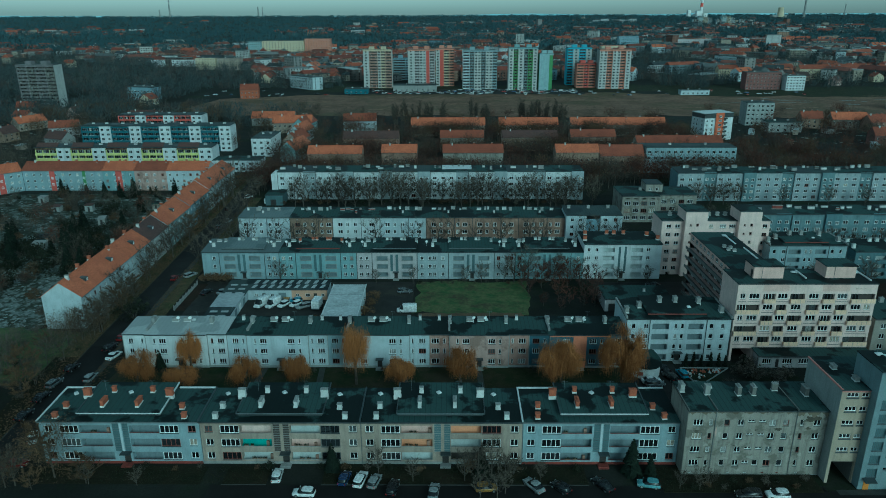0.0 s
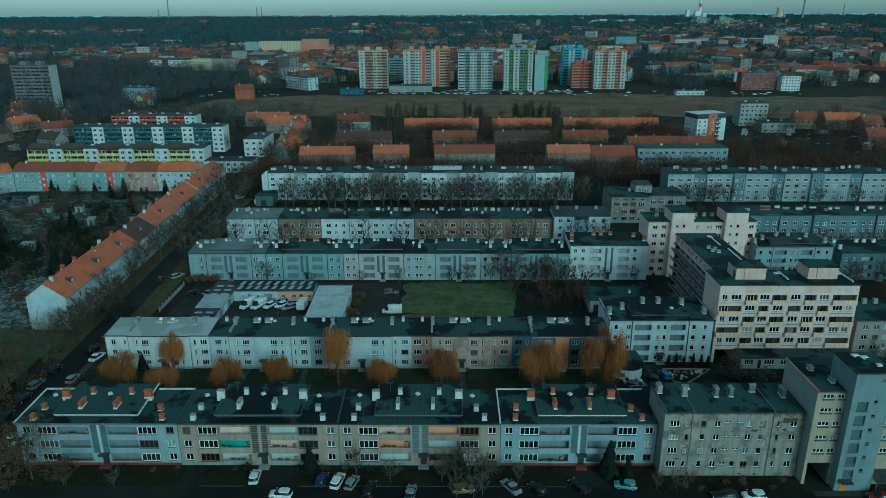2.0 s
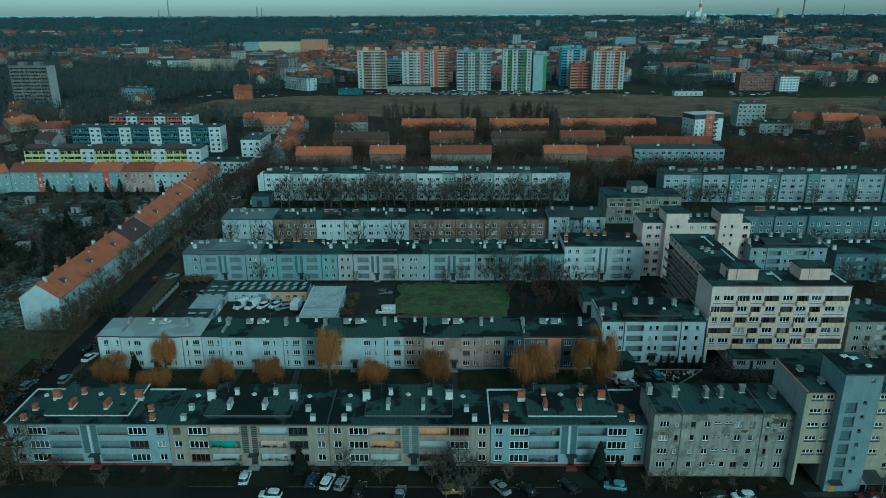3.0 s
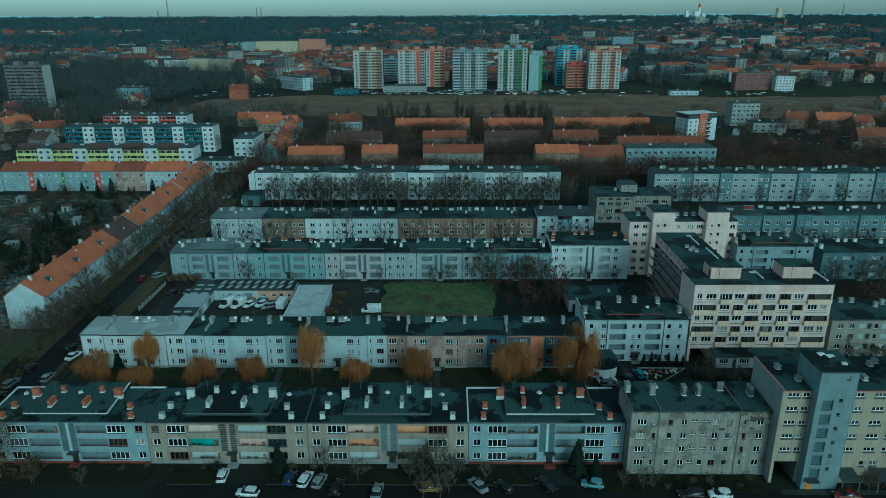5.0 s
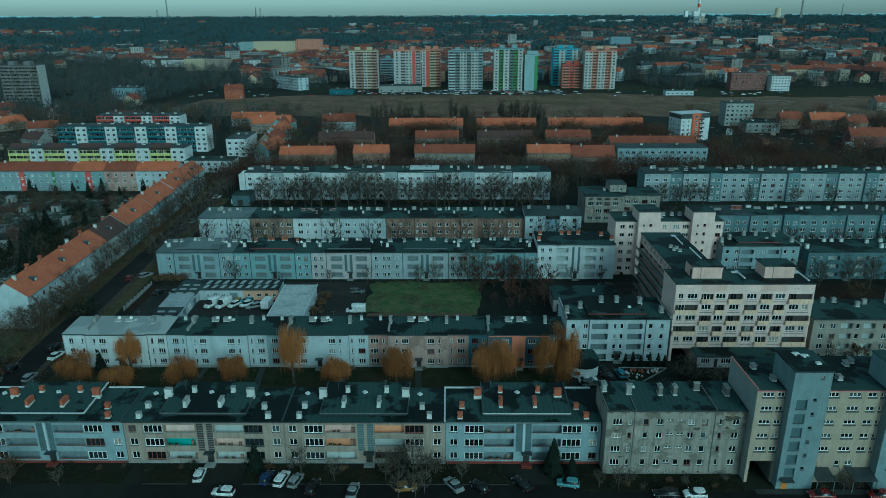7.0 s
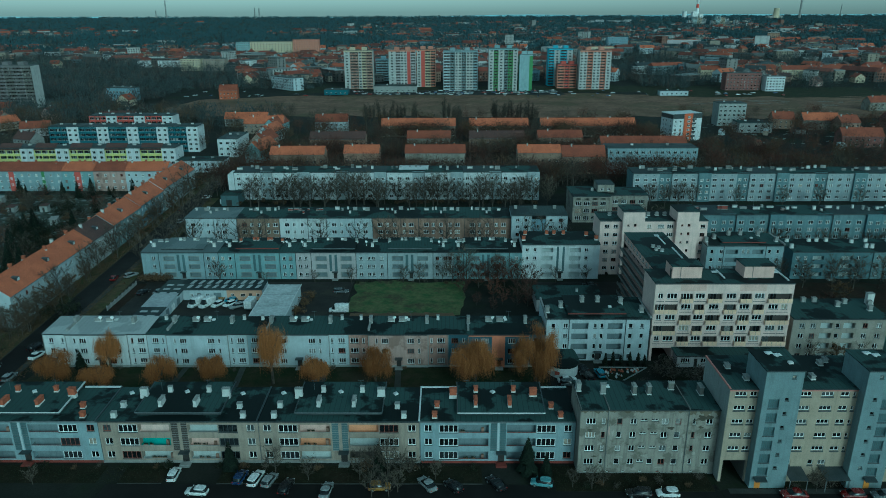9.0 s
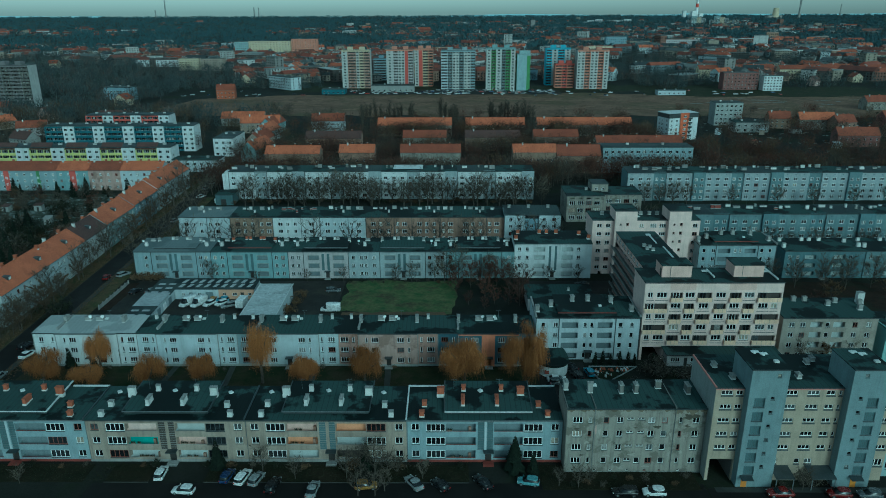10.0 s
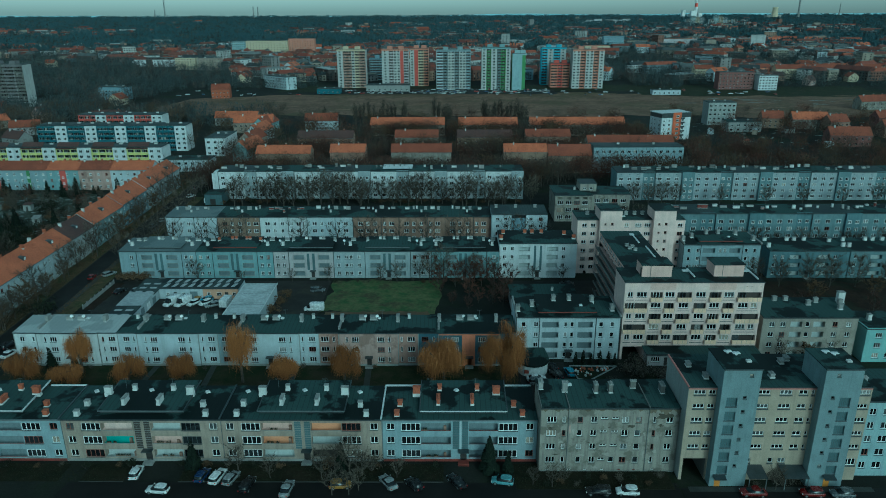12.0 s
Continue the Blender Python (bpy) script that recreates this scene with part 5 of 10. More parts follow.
# ================= WHITE HOUSE NEXT TO THE SLAB =================
def loggia_house(name, x, y, L, D, H, storeys, wall, label, roof="felt", z=None, far=False, group=""):
    """A house with window columns at its ends and, between them, recessed balconies on both sides of small stair windows."""
    b = thing(name, x, y, gz(y) if z is None else z, 0, label, "apartment house", group)
    zs = [H - 1.15 - 2.68 * (storeys - i) + 1.1 for i in range(storeys)]
    zs = [q + 0.25 for q in zs]
    k = L / 24.0
    wins = [(1.8, 0.95, 1), (3.6, 0.95, 1), (17.9, 1.0, 1), (20.4, 0.9, 1)] if L < 23 else [(1.3, 1.0, 1), (4.1, 1.1, 2), (19.0, 1.0, 1), (21.6, 0.9, 1)]
    wins = [(a * k, w, n) for a, w, n in wins]
    stair = [(11.0 * k, 0.8, 1), (12.5 * k, 0.8, 1)]
    lg = [(6.0 * k, 9.8 * k), (14.2 * k, 17.6 * k)]
    hs = rows_of(wins + stair, zs, 1.25) + [(a, c, q - 0.1, q + 1.3, 1.1) for a, c in lg for q in zs]
    facade(b, L, -0.6, H, hs, wall)
    for a, w, n in wins + stair:
        for q in zs:
            window(b, a, q, w, 1.25, n, 0.14)
    for a, c in lg:
        for q in zs:
            loggia(b, a, c, q - 0.1, q + 1.3, 1.05, "greyback", 0.0, "zinc")
    shell(b, L, D, H, wall)
    entrance(b, 11.7 * k, 1.2, 2.0, 0, "darkmetal", "concrete", 0.2)
    for q in (0.12, 5.4 * k, 18.3 * k, L - 0.12):
        downpipe(b, q, 0, H)
    r = flat_roof(b, -0.1, L + 0.1, 0, D, H, H + 0.5, roof, 0.4, 0.2)
    u = flat_roof(b, 5.2 * k, 18.6 * k, 1.7, D, H + 0.62, H + 1.0, roof, 0.35, 0.16, "raised_roof", "", "rust")
    g = Geo()
    g.box(5.4 * k, 1.75, H + 0.1, 18.4 * k, D - 0.1, H + 0.68)
    part("roof_upstand", g, "darkmetal", u)
    for q, w in ((0.1, 0.3), (L - 0.2, 0.3)):
        p = Geo()
        p.box(q - 0.2, -0.2, H + 0.2, q + 0.2, D, H + 0.75)
        part("parapet", p, "flash" if wall == "white" else "stackgrey", r)
    for q, yq in ((0.7, 3.2), (4.2 * k, 6.0), (9.5 * k, 8.2), (13.2 * k, 8.3), (18.5 * k, 7.6), (22.5 * k, 3.4)):
        chimney(r, q, yq, H + (0.95 if 5.2 * k < q < 18.6 * k else 0.45), 0.9, 1.3, 1.3, "stackgrey", 2)
    put("roof_hatch", HATCH, r, Matrix.Translation((15.5 * k, 5, H + 0.9)))
    return b


loggia_house("white_house", 41.0, 150.6, 25.0, 11.6, 11.0, 4, "bluewhite", "pale blue-white four-storey house beside the tall slab", z=0.53)
loggia_house("white_house", 97.4, 203.0, 24.0, 11.0, 11.0, 4, "blue", "pale blue-white four-storey house behind the tall slab")


# ================= TALL SLAB WITH CREAM BALCONIES =================
def balcony(b, x0, x1, z, d, y=0.0, panel="panel", deep=0.62):
    """A balcony: floor slab, panel parapet with ribs, and the dark recess behind."""
    g = Geo()
    g.box(x0, y - deep, z - 0.14, x1, y + d, z)
    s = part("balcony", g, "ivory", b)
    p = Geo()
    p.box(x0, y - deep, z + 0.003, x1, y - deep + 0.07, z + 1.02)
    p.box(x0, y - deep + 0.073, z + 0.003, x0 + 0.07, y - 0.004, z + 0.95)
    p.box(x1 - 0.07, y - deep + 0.073, z + 0.003, x1, y - 0.004, z + 0.95)
    pp = part("parapet_panel", p, panel, s)
    n = max(2, int((x1 - x0) / 0.95))
    r = Geo()
    for i in range(n + 1):
        q = x0 + (x1 - x0 - 0.05) * i / n
        r.box(q, y - deep - 0.03, z, q + 0.05, y - deep - 0.004, z + 0.97)
    part("rib", r, "concrete", pp)
    return s


def slab():
    b = thing("apartment_slab", 66.2, 150.5, 0.55, 0, "ivory seven-storey slab block with staggered cream balconies and two rooftop housings", "apartment block")
    H, D, L = 19.85, 9.6, 32.3
    cols = [(0.0, 5.7), (6.0, 9.1), (9.35, 12.0), (12.25, 15.9), (16.3, 19.5), (19.75, 22.8), (23.1, 25.95), (26.3, 32.2)]
    hs, wins, bal = [], [], []
    for f in range(5):
        z = 4.25 + 2.75 * f
        for c, (x0, x1) in enumerate(cols):
            up = (f + c) % 2 == 0
            if up and c not in (0, 7):
                w = min(2.3, x1 - x0 - 0.4)
                wins.append((x0 + (x1 - x0 - w) / 2, z + 0.95, w, 1.3, 3))
            elif up and c == 0:
                wins += [(x0 + 0.8, z + 0.95, 1.2, 1.3, 2), (x0 + 2.9, z + 0.95, 2.4, 1.3, 3)]
            elif up:
                wins += [(x0 + 0.6, z + 0.95, 2.3, 1.3, 3), (x0 + 3.6, z + 0.95, 1.4, 1.3, 2)]
            else:
                bal.append((x0 + 0.12, x1 - 0.12, z + 0.05, 0.75))
    hs = [(x, x + w, z, z + h, 0.14) for x, z, w, h, n in wins] + [(x0, x1, z, z + 2.15, d) for x0, x1, z, d in bal]
    hs.append((0.6, 5.4, -0.5, 3.4, 9.0))
    vents = [(q * 1.07 + 0.5, q * 1.07 + 0.72, H - 1.1, H - 0.9, 0.1) for q in range(30) if q % 4]
    facade(b, L, -0.5, H, hs + vents, "ivory")
    for x, z, w, h, n in wins:
        window(b, x, z, w, h, n, 0.14)
        # Thin dark strip that imitates the shadow line under the window.
        k = Geo()
        k.box(x - 0.3, -0.05, z - 0.78, x + w + 0.3, -0.004, z - 0.66)
        part("spandrel", k, "sill", b)
    for x0, x1, z, d in bal:
        s = balcony(b, x0, x1, z, d)
        # The rear wall carries the recess shade in its near-black colour.
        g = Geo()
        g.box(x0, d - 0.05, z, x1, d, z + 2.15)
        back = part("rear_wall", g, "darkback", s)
        w = window_meshes(min(1.5, x1 - x0 - 0.9), 2.0, 2, "sill" if int(x0 * 3 + z) % 3 else "frame")
        k = put("window", w[0], s, Matrix.Translation((x0 + 0.45 + 0.3 * (int(z * 5) % 3), d - 0.1, z + 0.06)))
        put("pane", w[1], k)
    for c in (1, 5):
        x0, x1 = cols[c][0] - 0.1, cols[c][1] + (2.8 if c == 1 else 3.1)
        g = Geo()
        g.box(x0, -0.06, H - 1.75, x1, -0.004, H)
        part("attic_panel", g, "ivorypink", b, "pale pink attic panel")
    shell(b, L, D, H, "ivory", -0.5)
    # Near-black end sheet: the passage's shade is in its colour.
    g = Geo()
    g.box(0.35, 8.9, -0.4, 5.6, 8.96, 3.4)
    part("passage_end", g, "darkback", b)
    r = flat_roof(b, -0.1, L + 0.1, 0, D, H, H + 0.05, "felt", 0.12, 0.2)
    for x0, y0, w, d in ((4.6, 3.2, 7.0, 5.2), (21.7, 3.5, 7.0, 5.2)):
        h = Geo()
        h.box(x0, y0, H + 0.1, x0 + w, y0 + d, H + 3.1)
        q = part("rooftop_housing", h, "ivorypink", b)
        t = Geo()
        t.box(x0 - 0.2, y0 - 0.25, H + 3.103, x0 + w + 0.2, y0 + d + 0.2, H + 3.3)
        part("housing_roof", t, "felt", q)
        pp = Geo()
        pp.tube((x0 + w * 0.28, y0 - 0.08, H + 0.2), (x0 + w * 0.28, y0 - 0.08, H + 3.0), 0.06, 0.06, 6)
        part("pipe", pp, "zinc", q)
        if x0 < 10:
            dd = Geo()
            dd.box(x0 - 0.05, y0 + 0.6, H + 0.25, x0 - 0.004, y0 + 1.5, H + 2.2)
            part("door", dd, "door", q)
    for x, y, w, d in ((16.8, 3.0, 0.35, 5.4), (31.2, 1.5, 0.35, 7.5), (29.6, 6.5, 1.6, 1.0), (15.4, 6.8, 1.5, 0.8)):
        f = Geo()
        f.box(x, y, H + 0.2, x + w, y + d, H + 0.5)
        part("flashing", f, "flash", r)
    # low shop wing in front
    s = thing("shop_wing", 72.0, 147.3, 0.5, 0, "low pinkish shop wing with a wide dark roof", "shop")
    facade(s, 26, -0.5, 3.2, [(0.9, 3.0, 1.0, 2.3, 0.14), (4.0, 4.8, 0.0, 2.2, 0.14), (5.6, 7.9, 1.0, 2.3, 0.14), (9.4, 12.0, 1.0, 2.3, 0.14), (14, 17, 1, 2.3, 0.14), (19, 22, 1, 2.3, 0.14)], "pinkish")
    for x, w in ((0.9, 2.1), (5.6, 2.3), (9.4, 2.6), (14, 3), (19, 3)):
        window(s, x, 1.0, w, 1.3, 4, 0.14)
    g = Geo()
    g.box(4.0, 0.1, 0, 4.8, 0.14, 2.2)
    part("door", g, "door", s)
    shell(s, 26, 3.1, 3.2, "pinkish", -0.5)
    flat_roof(s, -0.6, 26.4, 0, 3.0, 3.3, 3.5, "felt", 1.1, 0.25)
    # wing behind, with long balconies towards the street side
    w = thing("rear_wing", 68.8, 160.6, 0.65, 0, "grey rear wing with long dark balconies and a felt roof", "apartment block")
    Hw, Lw = 19.3, 31.0
    m = Matrix.Translation((0, Lw, 0)) @ Matrix.Rotation(radians(-90), 4, "Z")
    hs = [(0.3, Lw - 0.3, 1.2 + 2.75 * f, 1.2 + 2.75 * f + 1.65, 1.0) for f in range(6)]
    top = [(1.0 + 3.1 * i, 2.9 + 3.1 * i, Hw - 1.6, Hw - 0.5, 0.14) for i in range(9)]
    facade(w, Lw, -0.6, Hw, hs + top, "ivorypink", m)
    for h in top:
        window(w, h[0], h[2], 1.9, 1.1, 3, 0.14, m)
    for h in hs:
        # Gallery shade is painted in as a near-black wall.
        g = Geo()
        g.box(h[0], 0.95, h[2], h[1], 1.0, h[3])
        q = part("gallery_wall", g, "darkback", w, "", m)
        p = Geo()
        p.box(h[0] - 0.2, -1.15, h[2] - 0.2, h[1] + 0.2, -0.004, h[2] - 0.05)
        p.box(h[0] - 0.2, -1.15, h[2] - 0.05, h[1] + 0.2, -1.08, h[2] + 0.6)
        part("gallery_parapet", p, "stackdark", w, "dark gallery parapet", m)
        for t in range(7):
            window(w, h[0] + 1.2 + 4.2 * t, h[2] + 0.1, 1.8, 1.4, 2, 0.88, m, "frame", False)
    g = Geo()
    g.box(10.7, 0, -0.6, 11.0, Lw, Hw)
    part("wall", g, "sidegrey", w)
    g = Geo()
    g.box(0, Lw - 0.3, -0.6, 10.7, Lw - 0.003, Hw)
    part("wall", g, "sidegrey", w)
    r = flat_roof(w, -0.1, 11.1, 0, Lw, Hw, Hw + 0.02, "felt", 0.0, 0.2)
    for x, y, a, c in ((9.2, 8, 0.35, 9), (8.2, 20, 0.35, 7), (7.6, 27, 1.2, 1.2)):
        f = Geo()
        f.box(x, y, Hw + 0.2, x + a, y + c, Hw + 0.45)
        part("flashing", f, "flash", r)
    for x, y in ((4.4, 17.6), (5.6, 16.4), (4.6, 15.2), (5.8, 14.2)):
        chimney(r, x, y, Hw + 0.2, 0.8, 0.8, 0.6, "stackgrey", 0)


slab()


# ================= TALL BLOCK WITH TWO STAIR TOWERS, FURTHER BACK =================
def back_block():
    b = thing("stair_tower_block", 65.2, 207.3, 1.25, 0, "ivory six-storey block with two blind stair towers", "apartment block", "")
    H, D, L = 17.6, 10.5, 33.4
    zs = [1.6 + 2.75 * i for i in range(6)]
    plain_section(b, 0, 6.6, H, "ivory", [(1.4, 1.5, 2), (4.1, 1.5, 2)], zs, 1.2, holes=[(2.6, 3.6, -0.5, 0.9, 4.0)])
    plain_section(b, 13.6, 9.6, H, "ivory", [(1.0, 1.3, 2), (4.3, 2.0, 3), (7.2, 2.0, 3)], zs, 1.2)
    plain_section(b, 30.0, 3.4, H, "ivory", [(1.2, 1.5, 2)], zs, 1.2)
    shell(b, L, D, H, "ivory", -0.5)
    r = flat_roof(b, -0.1, L + 0.1, 0, D, H, H + 0.05, "felt", 0.1, 0.2)
    for x0 in (6.6, 23.2):
        h = [(3.4, 4.2, 2.6 + 2.75 * i, 3.5 + 2.75 * i, 0.14) for i in range(6)] + [(1.4, 2.0, 2.7 + 2.75 * i, 3.3 + 2.75 * i, 0.14) for i in range(6)]
        m = Matrix.Translation((x0, -1.6, 0))
        facade(b, 6.7, -0.5, 21.0, h, "ivory", m, "tower_wall")
        for q in h:
            window(b, q[0], q[2], q[1] - q[0], q[3] - q[2], 1, 0.14, m, "frame2")
        for xa in (x0, x0 + 6.4):
            g = Geo()
            g.box(xa, -1.597, -0.5, xa + 0.3, 6.5, 21.0)
            part("tower_side", g, "ivory", b)
        g = Geo()
        g.box(x0 + 0.3, 6.2, H, x0 + 6.4, 6.5, 21.0)
        part("tower_rear", g, "ivory", b)
        flat_roof(b, x0 - 0.1, x0 + 6.8, -1.6, 6.5, 21.0, 21.05, "felt", 0.1, 0.2, "tower_roof")
    for x in (14.5, 16.3, 19, 21.5, 4.0):
        chimney(r, x, 6.0, H + 0.2, 1.0, 0.8, 0.9, "stackgrey", 2)
    f = Geo()
    f.box(14.0, 3, H + 0.2, 15.4, 3.6, H + 0.5)
    part("flashing", f, "flash", r)


back_block()


# ================= THIRD ROW =================
def third_row():
    Y = 203.4
    z, H, D = 1.19, 8.8, 11.0
    zs = (0.95, 3.62, 6.28)
    secs = [(-78.0, 5.4, "w", "blue", 0), (-72.6, 14.1, "l", "blue", 0), (-58.5, 4.6, "w2", "blue", 0), (-53.9, 5.1, "w2", "turq", 1), (-48.8, 14.0, "l", "turq", 1), (-34.8, 5.0, "w2", "turq", 1),
            (-29.8, 4.8, "w2", "pinkish", 2), (-25.0, 14.0, "l", "pinkish", 2), (-11.0, 9.8, "w4", "palegrey", 2), (-1.2, 14.2, "l", "palegrey", 3), (13.0, 6.5, "w3", "palegrey", 3),
            (19.5, 3.0, "w", "turq", 4), (22.5, 14.2, "l", "turq", 4), (36.7, 4.0, "w", "turq", 4)]
    lab = ("light grey-blue three-storey house with a grey roof", "turquoise three-storey house with brick chimneys", "white three-storey house with pinkish end", "pale blue three-storey house by the lawn", "turquoise three-storey house behind red shrubs")
    houses, st = {}, {}
    for x0, L, kind, wall, k in secs:
        if k not in houses:
            houses[k] = thing("apartment_house", x0, Y, z, 0, lab[k], "apartment house", "third row of apartment houses")
            st[k] = x0
        b, a = houses[k], x0 - st[k]
        if kind == "l":
            lg = [(1.6, 4.9), (9.4, 12.7)]
            strips = [(5.75, 6.55), (7.4, 8.2)]
            m = Matrix.Translation((a, 0, 0))
            hs = [(p, q, t - 0.1, t + 1.25, 1.1) for p, q in lg for t in zs] + [(p, q, 2.6, 8.1, 0.1) for p, q in strips]
            facade(b, L, -0.6, H, hs, wall, m)
            for p, q in lg:
                for t in zs:
                    loggia(b, a + p, a + q, t - 0.1, t + 1.25, 1.05, "greyback", 0, "zinc")
                    g = Geo()
                    for w in ((p - 0.14, p - 0.02), (q + 0.02, q + 0.14)):
                        g.box(a + w[0], -0.05, t - 0.2, a + w[1], -0.004, t + 1.35)
                    g.box(a + p - 0.14, -0.05, t + 1.27, a + q + 0.14, -0.004, t + 1.38)
                    g.box(a + p - 0.14, -0.06, t - 0.24, a + q + 0.14, -0.004, t - 0.12)
                    part("surround", g, "sidegrey", b)
            for p, q in strips:
                g = Geo()
                g.box(a + p, 0.05, 2.6, a + q, 0.1, 8.1)
                part("stair_glazing", g, "strip", b)
            entrance(b, a + 6.9, 1.1, 2.0, 0, "darkmetal", "concrete", 0.2)
        else:
            cols = {"w": [(L - 2.1, 1.05, 2)], "w2": [(0.9, 1.05, 2), (L - 2.0, 1.05, 2)], "w3": [(0.9, 1.05, 2), (3.5, 1.05, 2), (L - 1.6, 1.0, 2)], "w4": [(1.1, 1.05, 2), (3.6, 1.05, 2), (5.0, 1.05, 2), (7.6, 1.05, 2)]}[kind]
            plain_section(b, a, L, H, wall, cols, zs, 1.2, seed=k + 11)
        downpipe(b, a + 0.1, 0, H)
        rm = "feltmid" if k == 0 else "felt"
        r = flat_roof(b, a, a + L, 0, D, H, H + 0.75, rm, 0.4, 0.2)
        if kind == "l":
            u = flat_roof(b, a + 0.2, a + L - 0.2, 1.8, D + 0.1, H + 0.75, H + 1.2, rm, 0.3, 0.15, "raised_roof", "", "zinc" if k != 1 else "rust")
            g = Geo()
            g.box(a + 0.5, 1.85, H, a + L - 0.5, D - 0.1, H + 0.9)
            part("roof_upstand", g, "darkmetal", b)
            s = "brickstack" if k == 1 else "stackwhite"
            for q, yy in ((0.3, 7.5), (4.2, 8.8), (5.4, 8.8), (8.8, 8.8), (9.8, 8.8), (13.6, 7.5)):
                chimney(u, a + q, yy, H + 1.2, 0.75, 0.6, 0.85, s if k == 1 or q in (4.2, 8.8) else "stackgrey", 0)
        else:
            chimney(r, a + L * 0.5, 4.4, H + 0.6, 0.8, 0.8, 1.2, "stackwhite", 0)
            chimney(r, a + L * 0.5 + 0.5, 8.6, H + 0.8, 1.4, 0.6, 0.7, "stackgrey", 0)
            put("satellite_dish", DISH, r, Matrix.Translation((a + L * 0.3, 5.0, H + 1.0)))
    for k, b in houses.items():
        L = sum(s[1] for s in secs if s[4] == k)
        shell(b, L, D, H, "blue" if k == 0 else "turq", -0.6, k == 0, k == 4)


third_row()


def strip_house(name, x, y, L, D, H, storeys, wall, label, brick=True, group=""):
    """A house with two window columns at each end, boxed balconies and a glazed stair between."""
    b = thing(name, x, y, gz(y), 0, label, "apartment house", group)
    zs = [0.9 + 2.68 * i for i in range(storeys)]
    k = L / 23.8
    wins = [(1.0 * k, 1.0, 2), (3.4 * k, 1.0, 2), (L - 4.6 * k, 1.1, 2)]
    lg = [(6.0 * k, 9.4 * k), (14.6 * k, 18.0 * k)]
    strips = [(10.6 * k, 11.3 * k), (12.4 * k, 13.1 * k)]
    hs = rows_of(wins, zs, 1.2) + [(p, q, t - 0.05, t + 1.25, 1.1) for p, q in lg for t in zs] + [(p, q, 2.6, H - 0.7, 0.1) for p, q in strips]
    facade(b, L, -0.6, H, hs, wall)
    for a, w, n in wins:
        for t in zs:
            window(b, a, t, w, 1.2, n, 0.14)
    for p, q in lg:
        for t in zs:
            loggia(b, p, q, t - 0.05, t + 1.25, 1.05, "paleback", 0, "zinc")
    for p, q in strips:
        g = Geo()
        g.box(p, 0.05, 2.6, q, 0.1, H - 0.7)
        part("stair_glazing", g, "strip", b)
    shell(b, L, D, H, wall)
    entrance(b, 11.3 * k, 1.1, 2.0, 0, "darkmetal", "concrete", 0.2)
    r = flat_roof(b, -0.1, L + 0.1, 0, D, H, H + 0.6, "felt", 0.4, 0.2)
    s = "brickstack" if brick else "stackwhite"
    for q, yy in ((0.6, 3.0), (1.6, 8.5), (8.5 * k, 8.8), (10.8 * k, 8.8), (13.8 * k, 8.8), (L - 3, 7.4), (L - 0.6, 3.4)):
        chimney(r, q, yy, H + 0.6, 1.0, 0.7, 1.1, s, 0)
    return b


strip_house("apartment_house", 40.8, 203.5, 23.9, 11.2, 11.3, 4, "white", "white four-storey house with brick chimneys and a glazed stair", True, "third row of apartment houses")
for i, (x, wl) in enumerate(((124.5, "tealgrey2"), (149.5, "tealgrey"))):
    strip_house("apartment_house", x, 203.4, 24.6, 11.0, 8.8, 3, wl, ("grey three-storey house behind bare trees", "pale turquoise three-storey house behind bare trees")[i], False, "third row of apartment houses")

# grey house to the right of the slab
def side_house():
    b = thing("grey_house", 99.6, 150.6, 0.55, 0, "dull grey four-storey house beside the slab", "apartment house")
    zs = (0.6, 3.2, 5.85, 8.5)
    plain_section(b, 0, 22.5, 10.9, "sidewarm", [(1.6, 1.3, 2), (4.2, 1.3, 2), (10.2, 1.0, 1), (16.6, 1.2, 2), (19.8, 1.2, 2)], zs, 1.3,
                  holes=[(6.6, 9.4, z, z + 1.4, 1.1) for z in zs] + [(12, 14.8, z, z + 1.4, 1.1) for z in zs])
    for z in zs:
        for a, c in ((6.6, 9.4), (12, 14.8)):
            loggia(b, a, c, z, z + 1.4, 1.05, "paleback", 0, "concrete")
    shell(b, 22.5, 10.5, 10.9, "sidewarm")
    r = flat_roof(b, -0.1, 22.6, 0, 10.5, 10.9, 11.5, "felt", 0.4, 0.2)
    for x, y in ((1.6, 7.5), (6.3, 9), (9, 9), (13.5, 6.5), (16, 8), (20, 4), (21.5, 7)):
        chimney(r, x, y, 11.4, 1.0, 0.8, 1.2, "stackgrey", 2)
    chimney(r, 22.0, 8.0, 11.4, 1.6, 1.2, 2.8, "stackwhite", 3)
    t = thing("turquoise_house", 123.8, 149.2, 0.55, 0, "bright turquoise three-storey house with white-framed windows", "apartment house")
    zs = (1.0, 3.7, 6.3)
    plain_section(t, 0, 20, 8.5, "turqbright", [(2.2, 1.6, 3), (5.2, 1.2, 2), (8.4, 1.6, 3), (12, 1.2, 2), (15.6, 1.6, 3)], zs, 1.3, brown=0.0)
    shell(t, 20, 10.0, 8.5, "turqbright")
    r = flat_roof(t, -0.1, 20.1, 0, 10.0, 8.5, 8.7, "felt", 0.15, 0.18)
    f = Geo()
    f.box(-0.14, -0.16, 8.7, 0.1, 10.0, 8.95)
    f.box(0.103, -0.16, 8.7, 20.1, 0.08, 8.9)
    part("parapet", f, "turqbright", r)
    chimney(r, 3, 5, 8.8, 0.9, 0.9, 1.4, "stackwhite")


side_house()


